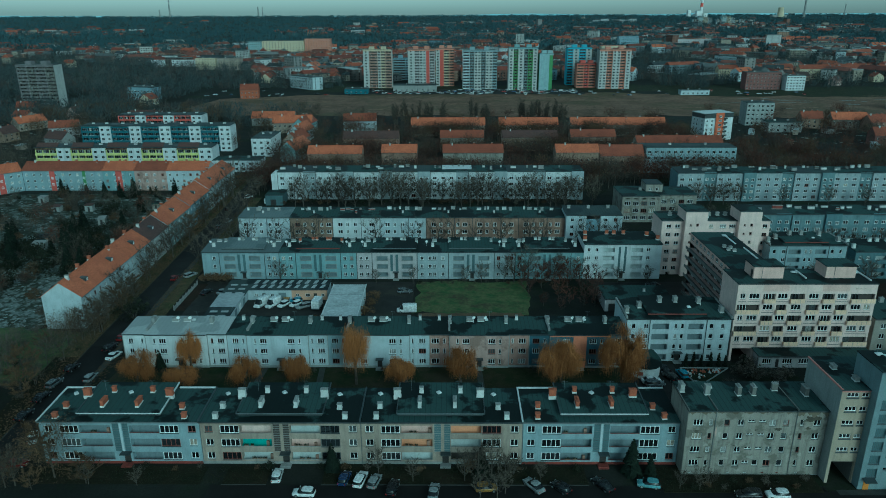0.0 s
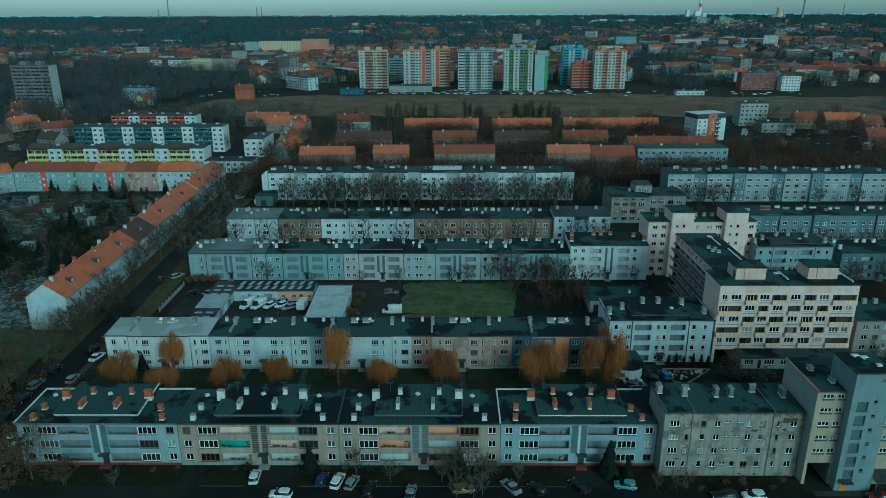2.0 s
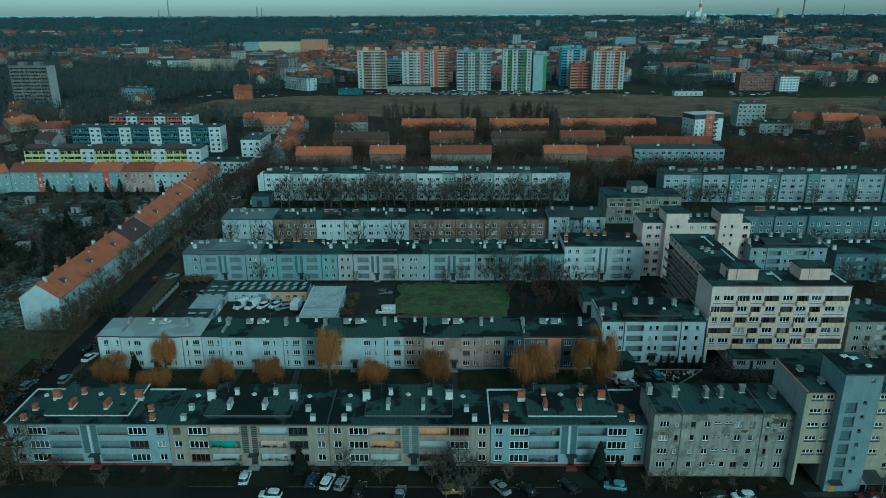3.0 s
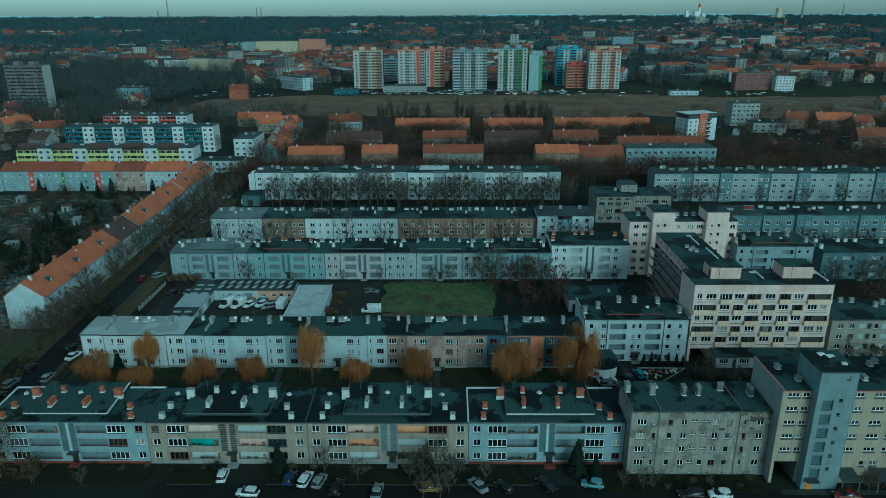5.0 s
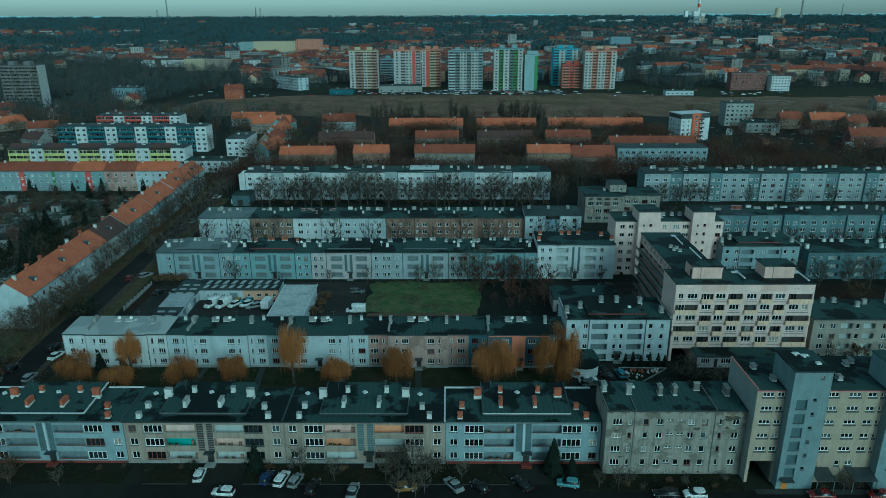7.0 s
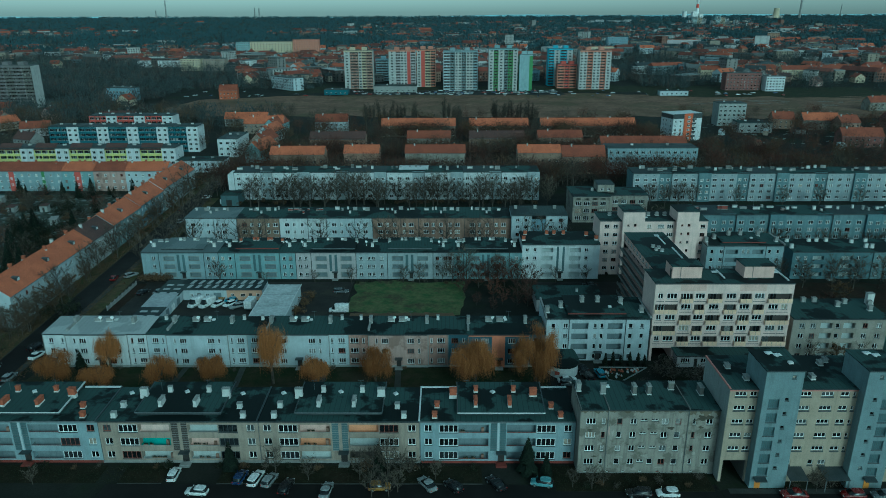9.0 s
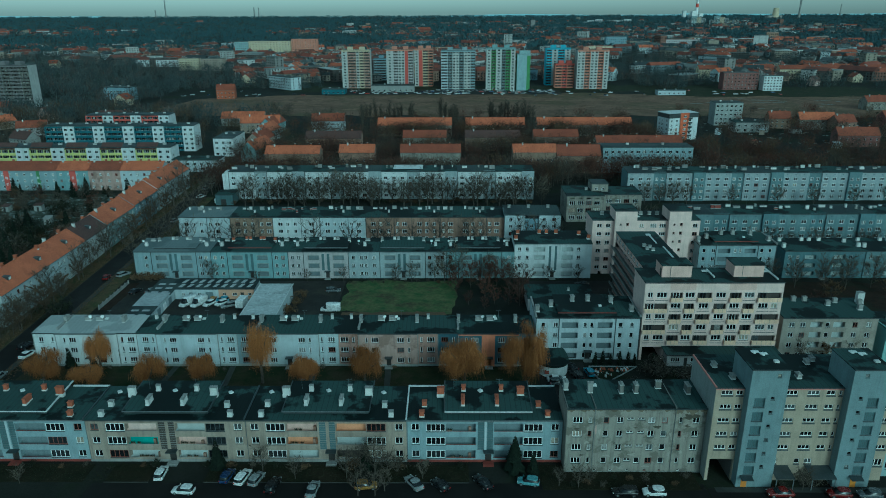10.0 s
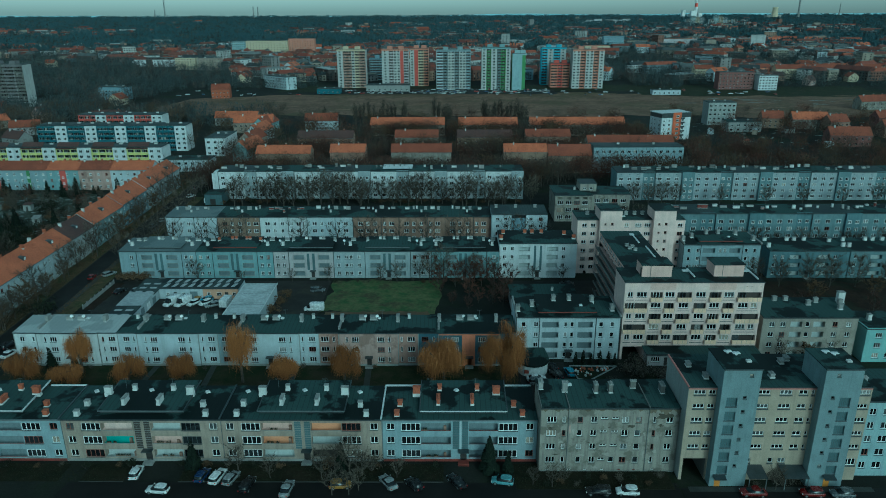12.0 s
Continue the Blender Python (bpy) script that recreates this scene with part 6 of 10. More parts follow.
# ================= FOURTH AND FIFTH ROWS =================
def fourth_row():
    Y = 236.5
    z, H, D = gz(236.5), 9.9, 11.5
    zs = (1.35, 4.0, 6.65)
    secs = [(-76.0, 18.4, "bluewhite", 0, "feltmid"), (-57.6, 15.2, "ochre", 0, "felt"), (-42.4, 16.8, "white", 1, "felt"), (-25.6, 16.4, "bluewhite", 2, "felt"), (-9.2, 16.4, "brown2", 3, "felt"), (7.2, 16.4, "brown2", 3, "felt"), (23.6, 16.4, "brown2", 3, "felt")]
    lab = ("pale and ochre three-storey house behind bare trees", "white three-storey house with red-rimmed chimneys", "pale blue three-storey house behind a bare tree", "mottled brown three-storey house with white window frames")
    hs, st = {}, {}
    for x0, L, wall, k, rm in secs:
        if k not in hs:
            hs[k] = thing("apartment_house", x0, Y, z, 0, lab[k], "apartment house", "fourth row of apartment houses")
            st[k] = x0
        b, a = hs[k], x0 - st[k]
        cols = [(1.9, 1.75, 2), (4.8, 1.1, 2), (7.5, 1.2, 2), (10.8, 1.1, 2), (13.0, 1.75, 2)]
        vents = [(q, q + 0.45, H - 0.85, H - 0.55, 0.1) for q in (2.5, 5.2, 7.9, 11.2, 13.7)]
        plain_section(b, a, L, H, wall, cols, zs, 1.45, True, holes=vents, seed=k + 21, brown=0.03)
        downpipe(b, a + 0.1, 0, H)
        downpipe(b, a + 10.2, 0, H)
        r = flat_roof(b, a, a + L, 0, D, H, H + 0.7, rm, 0.4, 0.2)
        sk = "rust" if k == 1 else "stackwhite"
        cr = random.Random(int(x0) + 300)
        for q in (2.5, 5.0, 6.3, 9.6, 12.2, 13.6):
            chimney(r, a + q + cr.uniform(-0.7, 0.7), cr.uniform(7.4, 9.2), H + 0.6, cr.choice((0.6, 1.0, 1.5)), 0.6, cr.choice((0.6, 0.8, 1.1)), sk if q in (2.5, 6.3, 12.2) or k == 1 else "stackgrey", 0)
        chimney(r, a + 8, 4.6, H + 0.5, 0.6, 0.6, 0.9, sk, 0)
    for k, b in hs.items():
        L = sum(s[1] for s in secs if s[3] == k)
        shell(b, L, D, H, "bluewhite" if k < 3 else "brown2", -0.6, k == 0, k == 3)
    b = thing("apartment_house", 40.1, 234.0, gz(234), 0, "pale blue four-storey house with a darker stair part", "apartment house", "fourth row of apartment houses")
    plain_section(b, 0, 7.0, 11.3, "bluewhite", [(1.5, 1.2, 2), (4.4, 1.2, 2)], (1.3, 4.0, 6.7, 9.2), 1.2)
    plain_section(b, 7.0, 5.0, 10.0, "blue2", [(2.0, 1.0, 2)], (1.3, 4.0, 6.7), 1.2, y=0.5)
    plain_section(b, 12.0, 7.6, 11.3, "bluewhite", [(1.2, 1.2, 2), (4.6, 1.3, 2)], (1.3, 4.0, 6.7, 9.2), 1.2)
    shell(b, 19.6, 11, 11.3, "bluewhite")
    r = flat_roof(b, -0.1, 19.7, 0.4, 11, 11.3, 11.9, "felt2", 0.4, 0.2)
    for q in (2, 9, 16):
        chimney(r, q, 8, 11.9, 1.0, 0.7, 1.0, "stackgrey", 0)


fourth_row()


def five_storey_row(x, y, n, wall_a, wall_b, label, ends=True):
    """A five-storey slab row: wide bays with three window columns, narrow darker stair bays, attic vents below the roof."""
    b = thing("apartment_row", x, y, gz(y), 0, label, "apartment house", "five-storey rows")
    H, D, a = 12.2, 10.5, 0.0
    zs = [1.0 + 2.6 * i for i in range(4)]
    for i in range(n):
        L1, L2 = 11.4, 5.3
        vents = [(q, q + 0.6, H - 0.95, H - 0.6, 0.1) for q in (1.6, 5.2, 8.8)]
        plain_section(b, a, L1, H, wall_a, [(1.1, 1.8, 2), (4.8, 1.7, 2), (8.4, 1.8, 2)], zs, 1.35, True, holes=vents, brown=0.02, seed=i + 31)
        plain_section(b, a + L1, L2, H + 0.35, wall_b, [(0.7, 1.3, 2), (3.2, 1.4, 2)], zs, 1.3, True, brown=0.02, y=-0.9 if i % 2 else 0.3, seed=i + 51)
        if i % 2:
            g = Geo()
            g.box(a + L1, -0.897, -0.6, a + L1 + 0.06, 0.0, H + 0.35)
            part("return_wall", g, wall_b, b)
        r = flat_roof(b, a, a + L1 + L2, 0.3, D, H, H + 0.55, "felt2" if i % 3 == 0 else "felt", 0.5, 0.2)
        cr = random.Random(int(x) * 7 + i)
        for q in (1.6, 4.0, 6.6, 9.5, 12.2, 14.8):
            if cr.random() < 0.8:
                chimney(r, a + q + cr.uniform(-0.9, 0.9), cr.uniform(3.5, 8.8), H + 0.5, cr.choice((0.6, 1.0, 1.6, 2.2)), 0.7, cr.choice((0.6, 0.9, 1.3)), cr.choice(("stackwhite", "stackwhite", "stackgrey", "rust" if x > 90 and y < 250 else "stackdark")), 0)
        if i % 3 == 1:
            aerial(r, a + 8, 6, H + 0.6, 3)
        downpipe(b, a + 0.1, 0, H)
        a += L1 + L2
    shell(b, a, D, H, wall_b)
    return b


five_storey_row(-76.0, 297.2, 8, "white", "palegrey", "long pale five-storey apartment row behind bare trees")
five_storey_row(97.5, 294.0, 9, "palegrey", "tealgrey", "long white and blue five-storey apartment row")
five_storey_row(101.0, 232.0, 8, "tealgrey", "tealgrey2", "pale blue and grey-blue apartment row")


# patches of a bright membrane on the long row's roof
def bright_roof():
    b = thing("roof_membrane", -4.0, 300.0, 15.2, 0, "bright white roofing sheet on the long row", "roofing sheet")
    g = Geo()
    g.prism([(0, 0, 0.0), (13, 0, 0.0), (13, 7, 0.37), (0, 7, 0.37)], [(0, 0, 0.06), (13, 0, 0.06), (13, 7, 0.43), (0, 7, 0.43)])
    part("sheet", g, "flash", b)


bright_roof()


def annex():
    b = thing("low_annex", -79.5, 287.5, gz(288), 0, "low dark annex with a gate at the row's end", "annex")
    facade(b, 7.5, -0.4, 4.4, [(2.2, 4.6, 0, 2.6, 0.15)], "strip")
    g = Geo()
    g.box(2.2, 0.1, 0, 4.6, 0.15, 2.6)
    part("gate", g, "door", b)
    shell(b, 7.5, 9.5, 4.4, "strip", -0.4)
    flat_roof(b, -0.1, 7.6, 0, 9.5, 4.4, 4.5, "felt", 0.1, 0.2)
    for i, (x, h) in enumerate(((-78.5, 11.5), (-77.2, 12.6))):
        w = thing("end_pier", x, 296.6, gz(297), 0, "white stepped end wall of the long row", "wall")
        g = Geo()
        g.box(0, 0, -0.5, 1.2, 3.5, h)
        part("pier", g, "white", w)


annex()


def school():
    SH = 10.4
    b = thing("school", 66.6, 263.0, gz(263), 0, "grey-brown three-storey school with white-framed window bands", "school")
    zs = (1.0, 3.9, 6.8)
    plain_section(b, 0, 14.4, SH, "greywall", [(1.0 + 3.2 * i, 2.3, 3) for i in range(4)], zs, 1.6, holes=[(1.2 + 3.2 * i, 3.0 + 3.2 * i, 9.2, 9.8, 0.1) for i in range(4)])
    shell(b, 14.4, 16, SH, "greywall")
    r = flat_roof(b, -0.2, 14.6, 0, 16, SH, SH + 0.1, "felt", 0.2, 0.25)
    chimney(r, 9, 9, SH + 0.2, 1.0, 1.0, 1.0, "stackgrey", 2)
    c = thing("school_wing", 81.5, 266.0, gz(266), 0, "low grey-brown school wing with a flat roof", "school")
    plain_section(c, 0, 15, SH - 0.3, "greywall", [(1.2 + 3.4 * i, 2.2, 3) for i in range(4)], (1.0, 3.9, 6.8), 1.5)
    shell(c, 15, 13, SH - 0.3, "greywall")
    flat_roof(c, -0.1, 15.2, 0, 13, SH - 0.3, SH - 0.2, "felt", 0.2, 0.25)
    t = thing("stair_house", 77.4, 270.0, gz(270), 0, "plain grey stair house of the school", "school")
    facade(t, 6.5, -0.5, SH + 3.0, [(1.2, 2.4, SH + 0.6, SH + 1.6, 0.12), (3.8, 5.0, SH + 0.6, SH + 1.6, 0.12)], "greywall")
    for q in (1.2, 3.8):
        window(t, q, SH + 0.6, 1.2, 1.0, 2, 0.12)
    shell(t, 6.5, 8, SH + 3.0, "greywall")
    flat_roof(t, -0.1, 6.6, 0, 8, SH + 3.0, SH + 3.05, "felt2", 0.1, 0.2)


school()


# ================= YARD BEHIND THE SECOND ROW =================
def garages():
    b = thing("garage_row", -59.6, 187.0, gz(187), 0, "low workshop row with pale walls and skylit sheet roof", "garage")
    hs = [(2.0, 3.0, 1.1, 2.0, 0.1), (4.2, 5.2, 0.0, 2.1, 0.1), (6.6, 7.6, 1.1, 2.0, 0.1), (9.0, 11.2, 0, 2.3, 0.1)]
    facade(b, 12.8, -0.5, 3.2, hs, "bluewhite")
    facade(b, 10.4, -0.5, 3.2, [(1.2, 2.2, 1.1, 2.0, 0.1), (4.0, 5.4, 1.1, 2.0, 0.1), (6.4, 7.4, 0, 2.1, 0.1), (8.6, 9.6, 1.1, 2.0, 0.1)], "peach", Matrix.Translation((12.8, 0, 0)))
    for x, w in ((2.0, 1.0), (6.6, 1.0), (14.0, 1.0), (16.8, 1.4), (21.4, 1.0)):
        window(b, x, 1.1, w, 0.9, 2, 0.08)
    for x, w, h, mt in ((4.2, 1.0, 2.1, "door"), (9.0, 2.2, 2.3, "greyback"), (19.2, 1.0, 2.1, "door")):
        g = Geo()
        g.box(x, 0.05, 0, x + w, 0.1, h)
        part("door", g, mt, b)
    shell(b, 23.2, 7, 3.2, "bluewhite")
    r = flat_roof(b, -0.3, 23.4, 0, 7, 3.2, 3.5, "felt2", 0.3, 0.15)
    for i in range(9):
        for j in range(2):
            g = Geo()
            x, y = 0.9 + 2.5 * i, 0.9 + 3.1 * j
            zz = 3.37 + 0.043 * y
            g.prism([(x, y, zz), (x + 1.0, y, zz), (x + 1.5, y + 2.2, zz + 0.09), (x + 0.5, y + 2.2, zz + 0.09)], [(x, y, zz + 0.12), (x + 1.0, y, zz + 0.12), (x + 1.5, y + 2.2, zz + 0.2), (x + 0.5, y + 2.2, zz + 0.2)])
            part("skylight", g, "metalroof", r)
    c = thing("garage_wing", -66.2, 158.5, gz(166), 0, "long low garage wing with pale sheet roofs", "garage")
    m = Matrix.Translation((6.4, 0, 0)) @ Matrix.Rotation(radians(90), 4, "Z")
    facade(c, 30, -0.5, 3.0, [(q, q + 2.4, 0, 2.3, 0.1) for q in range(16, 28, 4)], "bluewhite", m)
    for q in range(16, 28, 4):
        g = Geo()
        g.box(q, 0.05, 0, q + 2.4, 0.1, 2.3)
        part("garage_door", g, "frame" if q % 8 else "greyback", c, "", m)
    for ax in ((0, 0, 0.25, 36), (0.25, 35.7, 6.4, 36), (0.25, 0, 6.4, 0.3)):
        g = Geo()
        g.box(ax[0], ax[1], -0.5, ax[2], ax[3], 3.0)
        part("wall", g, "bluewhite", c)
    for y0, y1, dz, mt in ((-0.2, 16.0, 0.0, "felt2"), (16.0, 25.0, 0.35, "metalroof"), (25.0, 36.3, 0.15, "felt2")):
        r = flat_roof(c, -0.3, 6.8, y0, y1 - 0.15, 3.0 + dz, 3.3 + dz, mt, 0.0, 0.15)
        if mt == "felt2":
            for i in range(int((y1 - y0) / 3)):
                for j in range(2):
                    g = Geo()
                    y, x = y0 + 0.8 + 3 * i, 0.8 + 3.0 * j
                    zz = 3.18 + dz + 0.03 * (y - y0) * 0.6
                    g.box(x, y, zz, x + 1.9, y + 0.9, zz + 0.14)
                    part("skylight", g, "metalroof", r)
    s = thing("shed_hall", -34.3, 166.0, gz(176), 0, "long hall with a pale flat membrane roof", "hall")
    for ax in ((0, 0, 0.2, 22), (8.8, 0, 9.0, 22), (0.2, 0, 8.8, 0.2), (0.2, 21.8, 8.8, 22)):
        g = Geo()
        g.box(ax[0], ax[1], -0.5, ax[2], ax[3], 3.9)
        part("wall", g, "bluewhite", s)
    g = Geo()
    g.prism([(-0.3, -0.3, 3.9), (9.3, -0.3, 3.9), (9.3, 22.3, 4.25), (-0.3, 22.3, 4.25)], [(-0.3, -0.3, 4.15), (9.3, -0.3, 4.15), (9.3, 22.3, 4.5), (-0.3, 22.3, 4.5)])
    rf = part("roof", g, "hallroof", s, "pale weathered roofing membrane")
    for q0, q1 in ((-0.36, -0.12), (9.12, 9.36)):
        g = Geo()
        g.prism([(q0, -0.3, 4.16), (q1, -0.3, 4.16), (q1, 22.3, 4.51), (q0, 22.3, 4.51)], [(q0, -0.3, 4.3), (q1, -0.3, 4.3), (q1, 22.3, 4.65), (q0, 22.3, 4.65)])
        part("verge_trim", g, "flash", rf)
    for i in (7.1, 14.8):
        g = Geo()
        g.box(-0.1, i, 4.16 + 0.0155 * i, 9.1, i + 0.05, 4.19 + 0.0155 * i)
        part("roof_seam", g, "zinc", rf)


garages()


def yard_fence():
    """A low concrete fence between the street and the yard: posts with a plank wall between them."""
    b = thing("yard_fence", -78.5, 179.5, gz(180), 0, "low grey concrete fence with square posts by the yard", "fence")
    for i in range(9):
        g = Geo()
        g.box(-0.14, 2.4 * i - 0.14, -0.3, 0.14, 2.4 * i + 0.14, 1.45)
        g.prism([(-0.17, 2.4 * i - 0.17, 1.452), (0.17, 2.4 * i - 0.17, 1.452), (0.17, 2.4 * i + 0.17, 1.452), (-0.17, 2.4 * i + 0.17, 1.452)], [(-0.05, 2.4 * i - 0.05, 1.6), (0.05, 2.4 * i - 0.05, 1.6), (0.05, 2.4 * i + 0.05, 1.6), (-0.05, 2.4 * i + 0.05, 1.6)])
        part("post", g, "concrete", b)
        if i < 8:
            for j in range(2):
                g = Geo()
                g.box(-0.05, 2.4 * i + 0.145, 0.1 + 0.55 * j, 0.05, 2.4 * i + 2.255, 0.6 + 0.55 * j)
                part("plank", g, "concrete", b)


yard_fence()
sheet("leaf_litter", [(-78.2, 179), (-75.4, 179), (-75.2, 199), (-78.0, 199)], 0.05, "brownsoil", "brown leaf-strewn strip behind the fence", ragged=0.5)


def low_garage():
    b = thing("garage_building", 42.5, 179.0, gz(179), 0, "low pale garage building with a dark flat roof", "garage")
    hs = [(1.0, 3.6, 0.0, 2.4, 0.2), (4.6, 6.0, 1.2, 2.3, 0.14), (8.0, 9.2, 0.0, 2.3, 0.2), (11.0, 13.6, 0.0, 2.4, 0.2), (15.0, 16.6, 1.2, 2.3, 0.14)]
    facade(b, 18.5, -0.4, 3.7, hs, "pinkish")
    for x0, x1, z0, z1, d in hs:
        if z0 > 1:
            window(b, x0, z0, x1 - x0, z1 - z0, 2, d)
        else:
            g = Geo()
            g.box(x0, d - 0.05, z0, x1, d, z1)
            part("door", g, "door", b)
    shell(b, 18.5, 9.5, 3.7, "pinkish", -0.4)
    r = flat_roof(b, -0.2, 18.7, 0, 9.5, 3.7, 3.9, "felt", 0.25, 0.2)
    chimney(r, 12.0, 5.0, 3.9, 0.6, 0.6, 0.9, "stackwhite", 1)


low_garage()


def kiosk():
    """A low pavilion with a rounded front."""
    b = thing("round_pavilion", 44.6, 145.6, gz(145), 0, "low white pavilion with a rounded front and dark roof", "pavilion")
    ring = [(3.6 * math.cos(t), 4.0 * math.sin(t) if math.sin(t) < 0 else 5.0 * min(1, 2 * math.sin(t))) for t in (2 * math.pi * i / 28 for i in range(28))]
    g = Geo()
    g.prism([(x, y, -0.5) for x, y in ring], [(x, y, 2.7) for x, y in ring])
    part("wall", g, "white", b)
    g = Geo()
    g.prism([(x * 1.08, y * 1.08, 2.703) for x, y in ring], [(x * 1.05, y * 1.05, 3.15) for x, y in ring])
    part("roof", g, "felt", b)
    g = Geo()
    g.box(-2.2, -3.75, 0.9, -0.9, -3.3, 1.7)
    part("sign_board", g, "rust", b, "small dull red sign board")


kiosk()


def flower_bed():
    b = thing("flower_bed", 0, 0, 0, 0, "walled garden bed with red and white stones", "garden bed")
    rng = random.Random(4)
    pts = [(53.6, 147), (64.8, 146.8), (57.0, 140.0), (54.6, 141)]
    for (xa, ya), (xb, yb) in zip(pts, pts[1:] + pts[:1]):
        g = Geo()
        d = Vector((xb - xa, yb - ya, 0)).normalized()
        n = Vector((-d.y, d.x, 0)) * 0.07
        low = [(xa - n.x, ya - n.y, 0.1), (xb - n.x, yb - n.y, 0.1), (xb + n.x, yb + n.y, 0.1), (xa + n.x, ya + n.y, 0.1)]
        g.prism(low, [(x, y, 0.75) for x, y, z in low])
        part("garden_wall", g, "sidegrey", b)
    for i in range(46):
        u, v = rng.random(), rng.random()
        x, y = 54.6 + 8.2 * u, 146.2 - (5.2 - 4.4 * u) * v
        s = rng.uniform(0.12, 0.35)
        g = Geo()
        g.prism([(x - s, y - s, 0.2), (x + s, y - s * 0.8, 0.2), (x + s * 0.8, y + s, 0.2), (x - s * 0.9, y + s, 0.2)], [(x - s * 0.6, y - s * 0.5, 0.55 + s), (x + s * 0.6, y - s * 0.5, 0.5 + s), (x + s * 0.5, y + s * 0.6, 0.55 + s), (x - s * 0.5, y + s * 0.6, 0.5 + s)])
        part("stone", g, "brickstack" if rng.random() < 0.45 else "stackwhite", b)


flower_bed()


# ================= HOUSES WITH TILED ROOFS =================
def gable_house(name, x, y, rz, L, D, H, R, wall, roof, label, z=None, cols=None, storeys=3, far=True, stacks=6, group="", dormers=0, stripes=(), wh=1.25, ends=True, brown=0.1):
    """A house under a pitched tile roof, its ridge along local x; stripes: (x0, x1, material) set on the front."""
    b = thing(name, x, y, gz(y) if z is None else z, rz, label, "house", group)
    if y > 330:
        JOINED[b] = Geo()
    pitch = (H - 0.9) / storeys
    zs = [1.0 + pitch * i for i in range(storeys)]
    if cols is None:
        n = max(1, int(L / 3.1))
        cols = [(L * (i + 0.5) / n - 0.55, 1.1, 2) for i in range(n)]
    plain_section(b, 0, L, H, wall, cols, zs, wh, far, brown=brown, seed=int(abs(x)))
    for x0, x1, mt in stripes:
        g = Geo()
        g.box(x0, -0.14, 0, x1, -0.004, H - 0.05)
        s = part("stair_stripe", g, mt, b)
        for i in range(storeys - 1):
            far_window(s, (x0 + x1) / 2 - 0.5, zs[i] + 1.5, 1.0, 1.1, 2, -0.15)
    g = Geo()
    g.box(0.003, D - 0.3, -0.6, L - 0.003, D, H)
    part("wall", g, wall, b)
    for xa in (0.0, L - 0.3):
        g = Geo()
        g.prism([(xa, 0.003, -0.6), (xa, D, -0.6), (xa, D, H), (xa, D / 2, H + R - 0.05), (xa, 0.003, H)], [(xa + 0.3, 0.003, -0.6), (xa + 0.3, D, -0.6), (xa + 0.3, D, H), (xa + 0.3, D / 2, H + R - 0.05), (xa + 0.3, 0.003, H)])
        part("gable_wall", g, wall, b)
    o, t = 0.45, 0.16
    k = R / (D / 2)
    rf = None
    for s in (0, 1):
        ya, yb = (-o, D / 2) if s == 0 else (D + o, D / 2)
        za, zb = H - o * k, H + R
        g = Geo()
        g.prism([(-0.2, ya, za), (L + 0.2, ya, za), (L + 0.2, yb, zb), (-0.2, yb, zb)], [(-0.2, ya, za + t), (L + 0.2, ya, za + t), (L + 0.2, yb, zb + t), (-0.2, yb, zb + t)])
        r = part("roof", g, roof, b)
        rf = rf or r
    g = Geo()
    g.box(-0.2, -o - 0.12, H - o * k - 0.02, L + 0.2, -o - 0.004, H - o * k + 0.12)
    part("gutter", g, "zinc", rf)
    g = Geo()
    g.box(-0.2, D / 2 - 0.12, H + R + 0.1, L + 0.2, D / 2 + 0.12, H + R + 0.24)
    part("ridge", g, roof, rf)
    for i in range(stacks):
        q = L * (i + 0.5) / stacks + (0.6 if i % 2 else -0.4)
        yy = D / 2 + (0.9 if i % 3 else -0.5)
        chimney(rf, q, yy, H + R - 0.4, 0.6, 0.9, 1.2, "brickstack" if i % 4 else "stackwhite", 0)
    for i in range(dormers):
        q, yy = L * (i + 0.5) / dormers, D * 0.22
        zz = H + k * yy
        g = Geo()
        g.prism([(q - 0.8, yy - 0.6, zz - 0.5), (q + 0.8, yy - 0.6, zz - 0.5), (q + 0.8, yy + 1.0, zz + 0.3), (q - 0.8, yy + 1.0, zz + 0.3)], [(q - 0.7, yy - 0.6, zz + 0.75), (q + 0.7, yy - 0.6, zz + 0.75), (q + 0.7, yy + 1.2, zz + 0.95), (q - 0.7, yy + 1.2, zz + 0.95)])
        d = part("dormer", g, "darkmetal", rf)
        far_window(d, q - 0.5, zz - 0.15, 1.0, 0.75, 2, yy - 0.64)
    join_far(b)
    return b


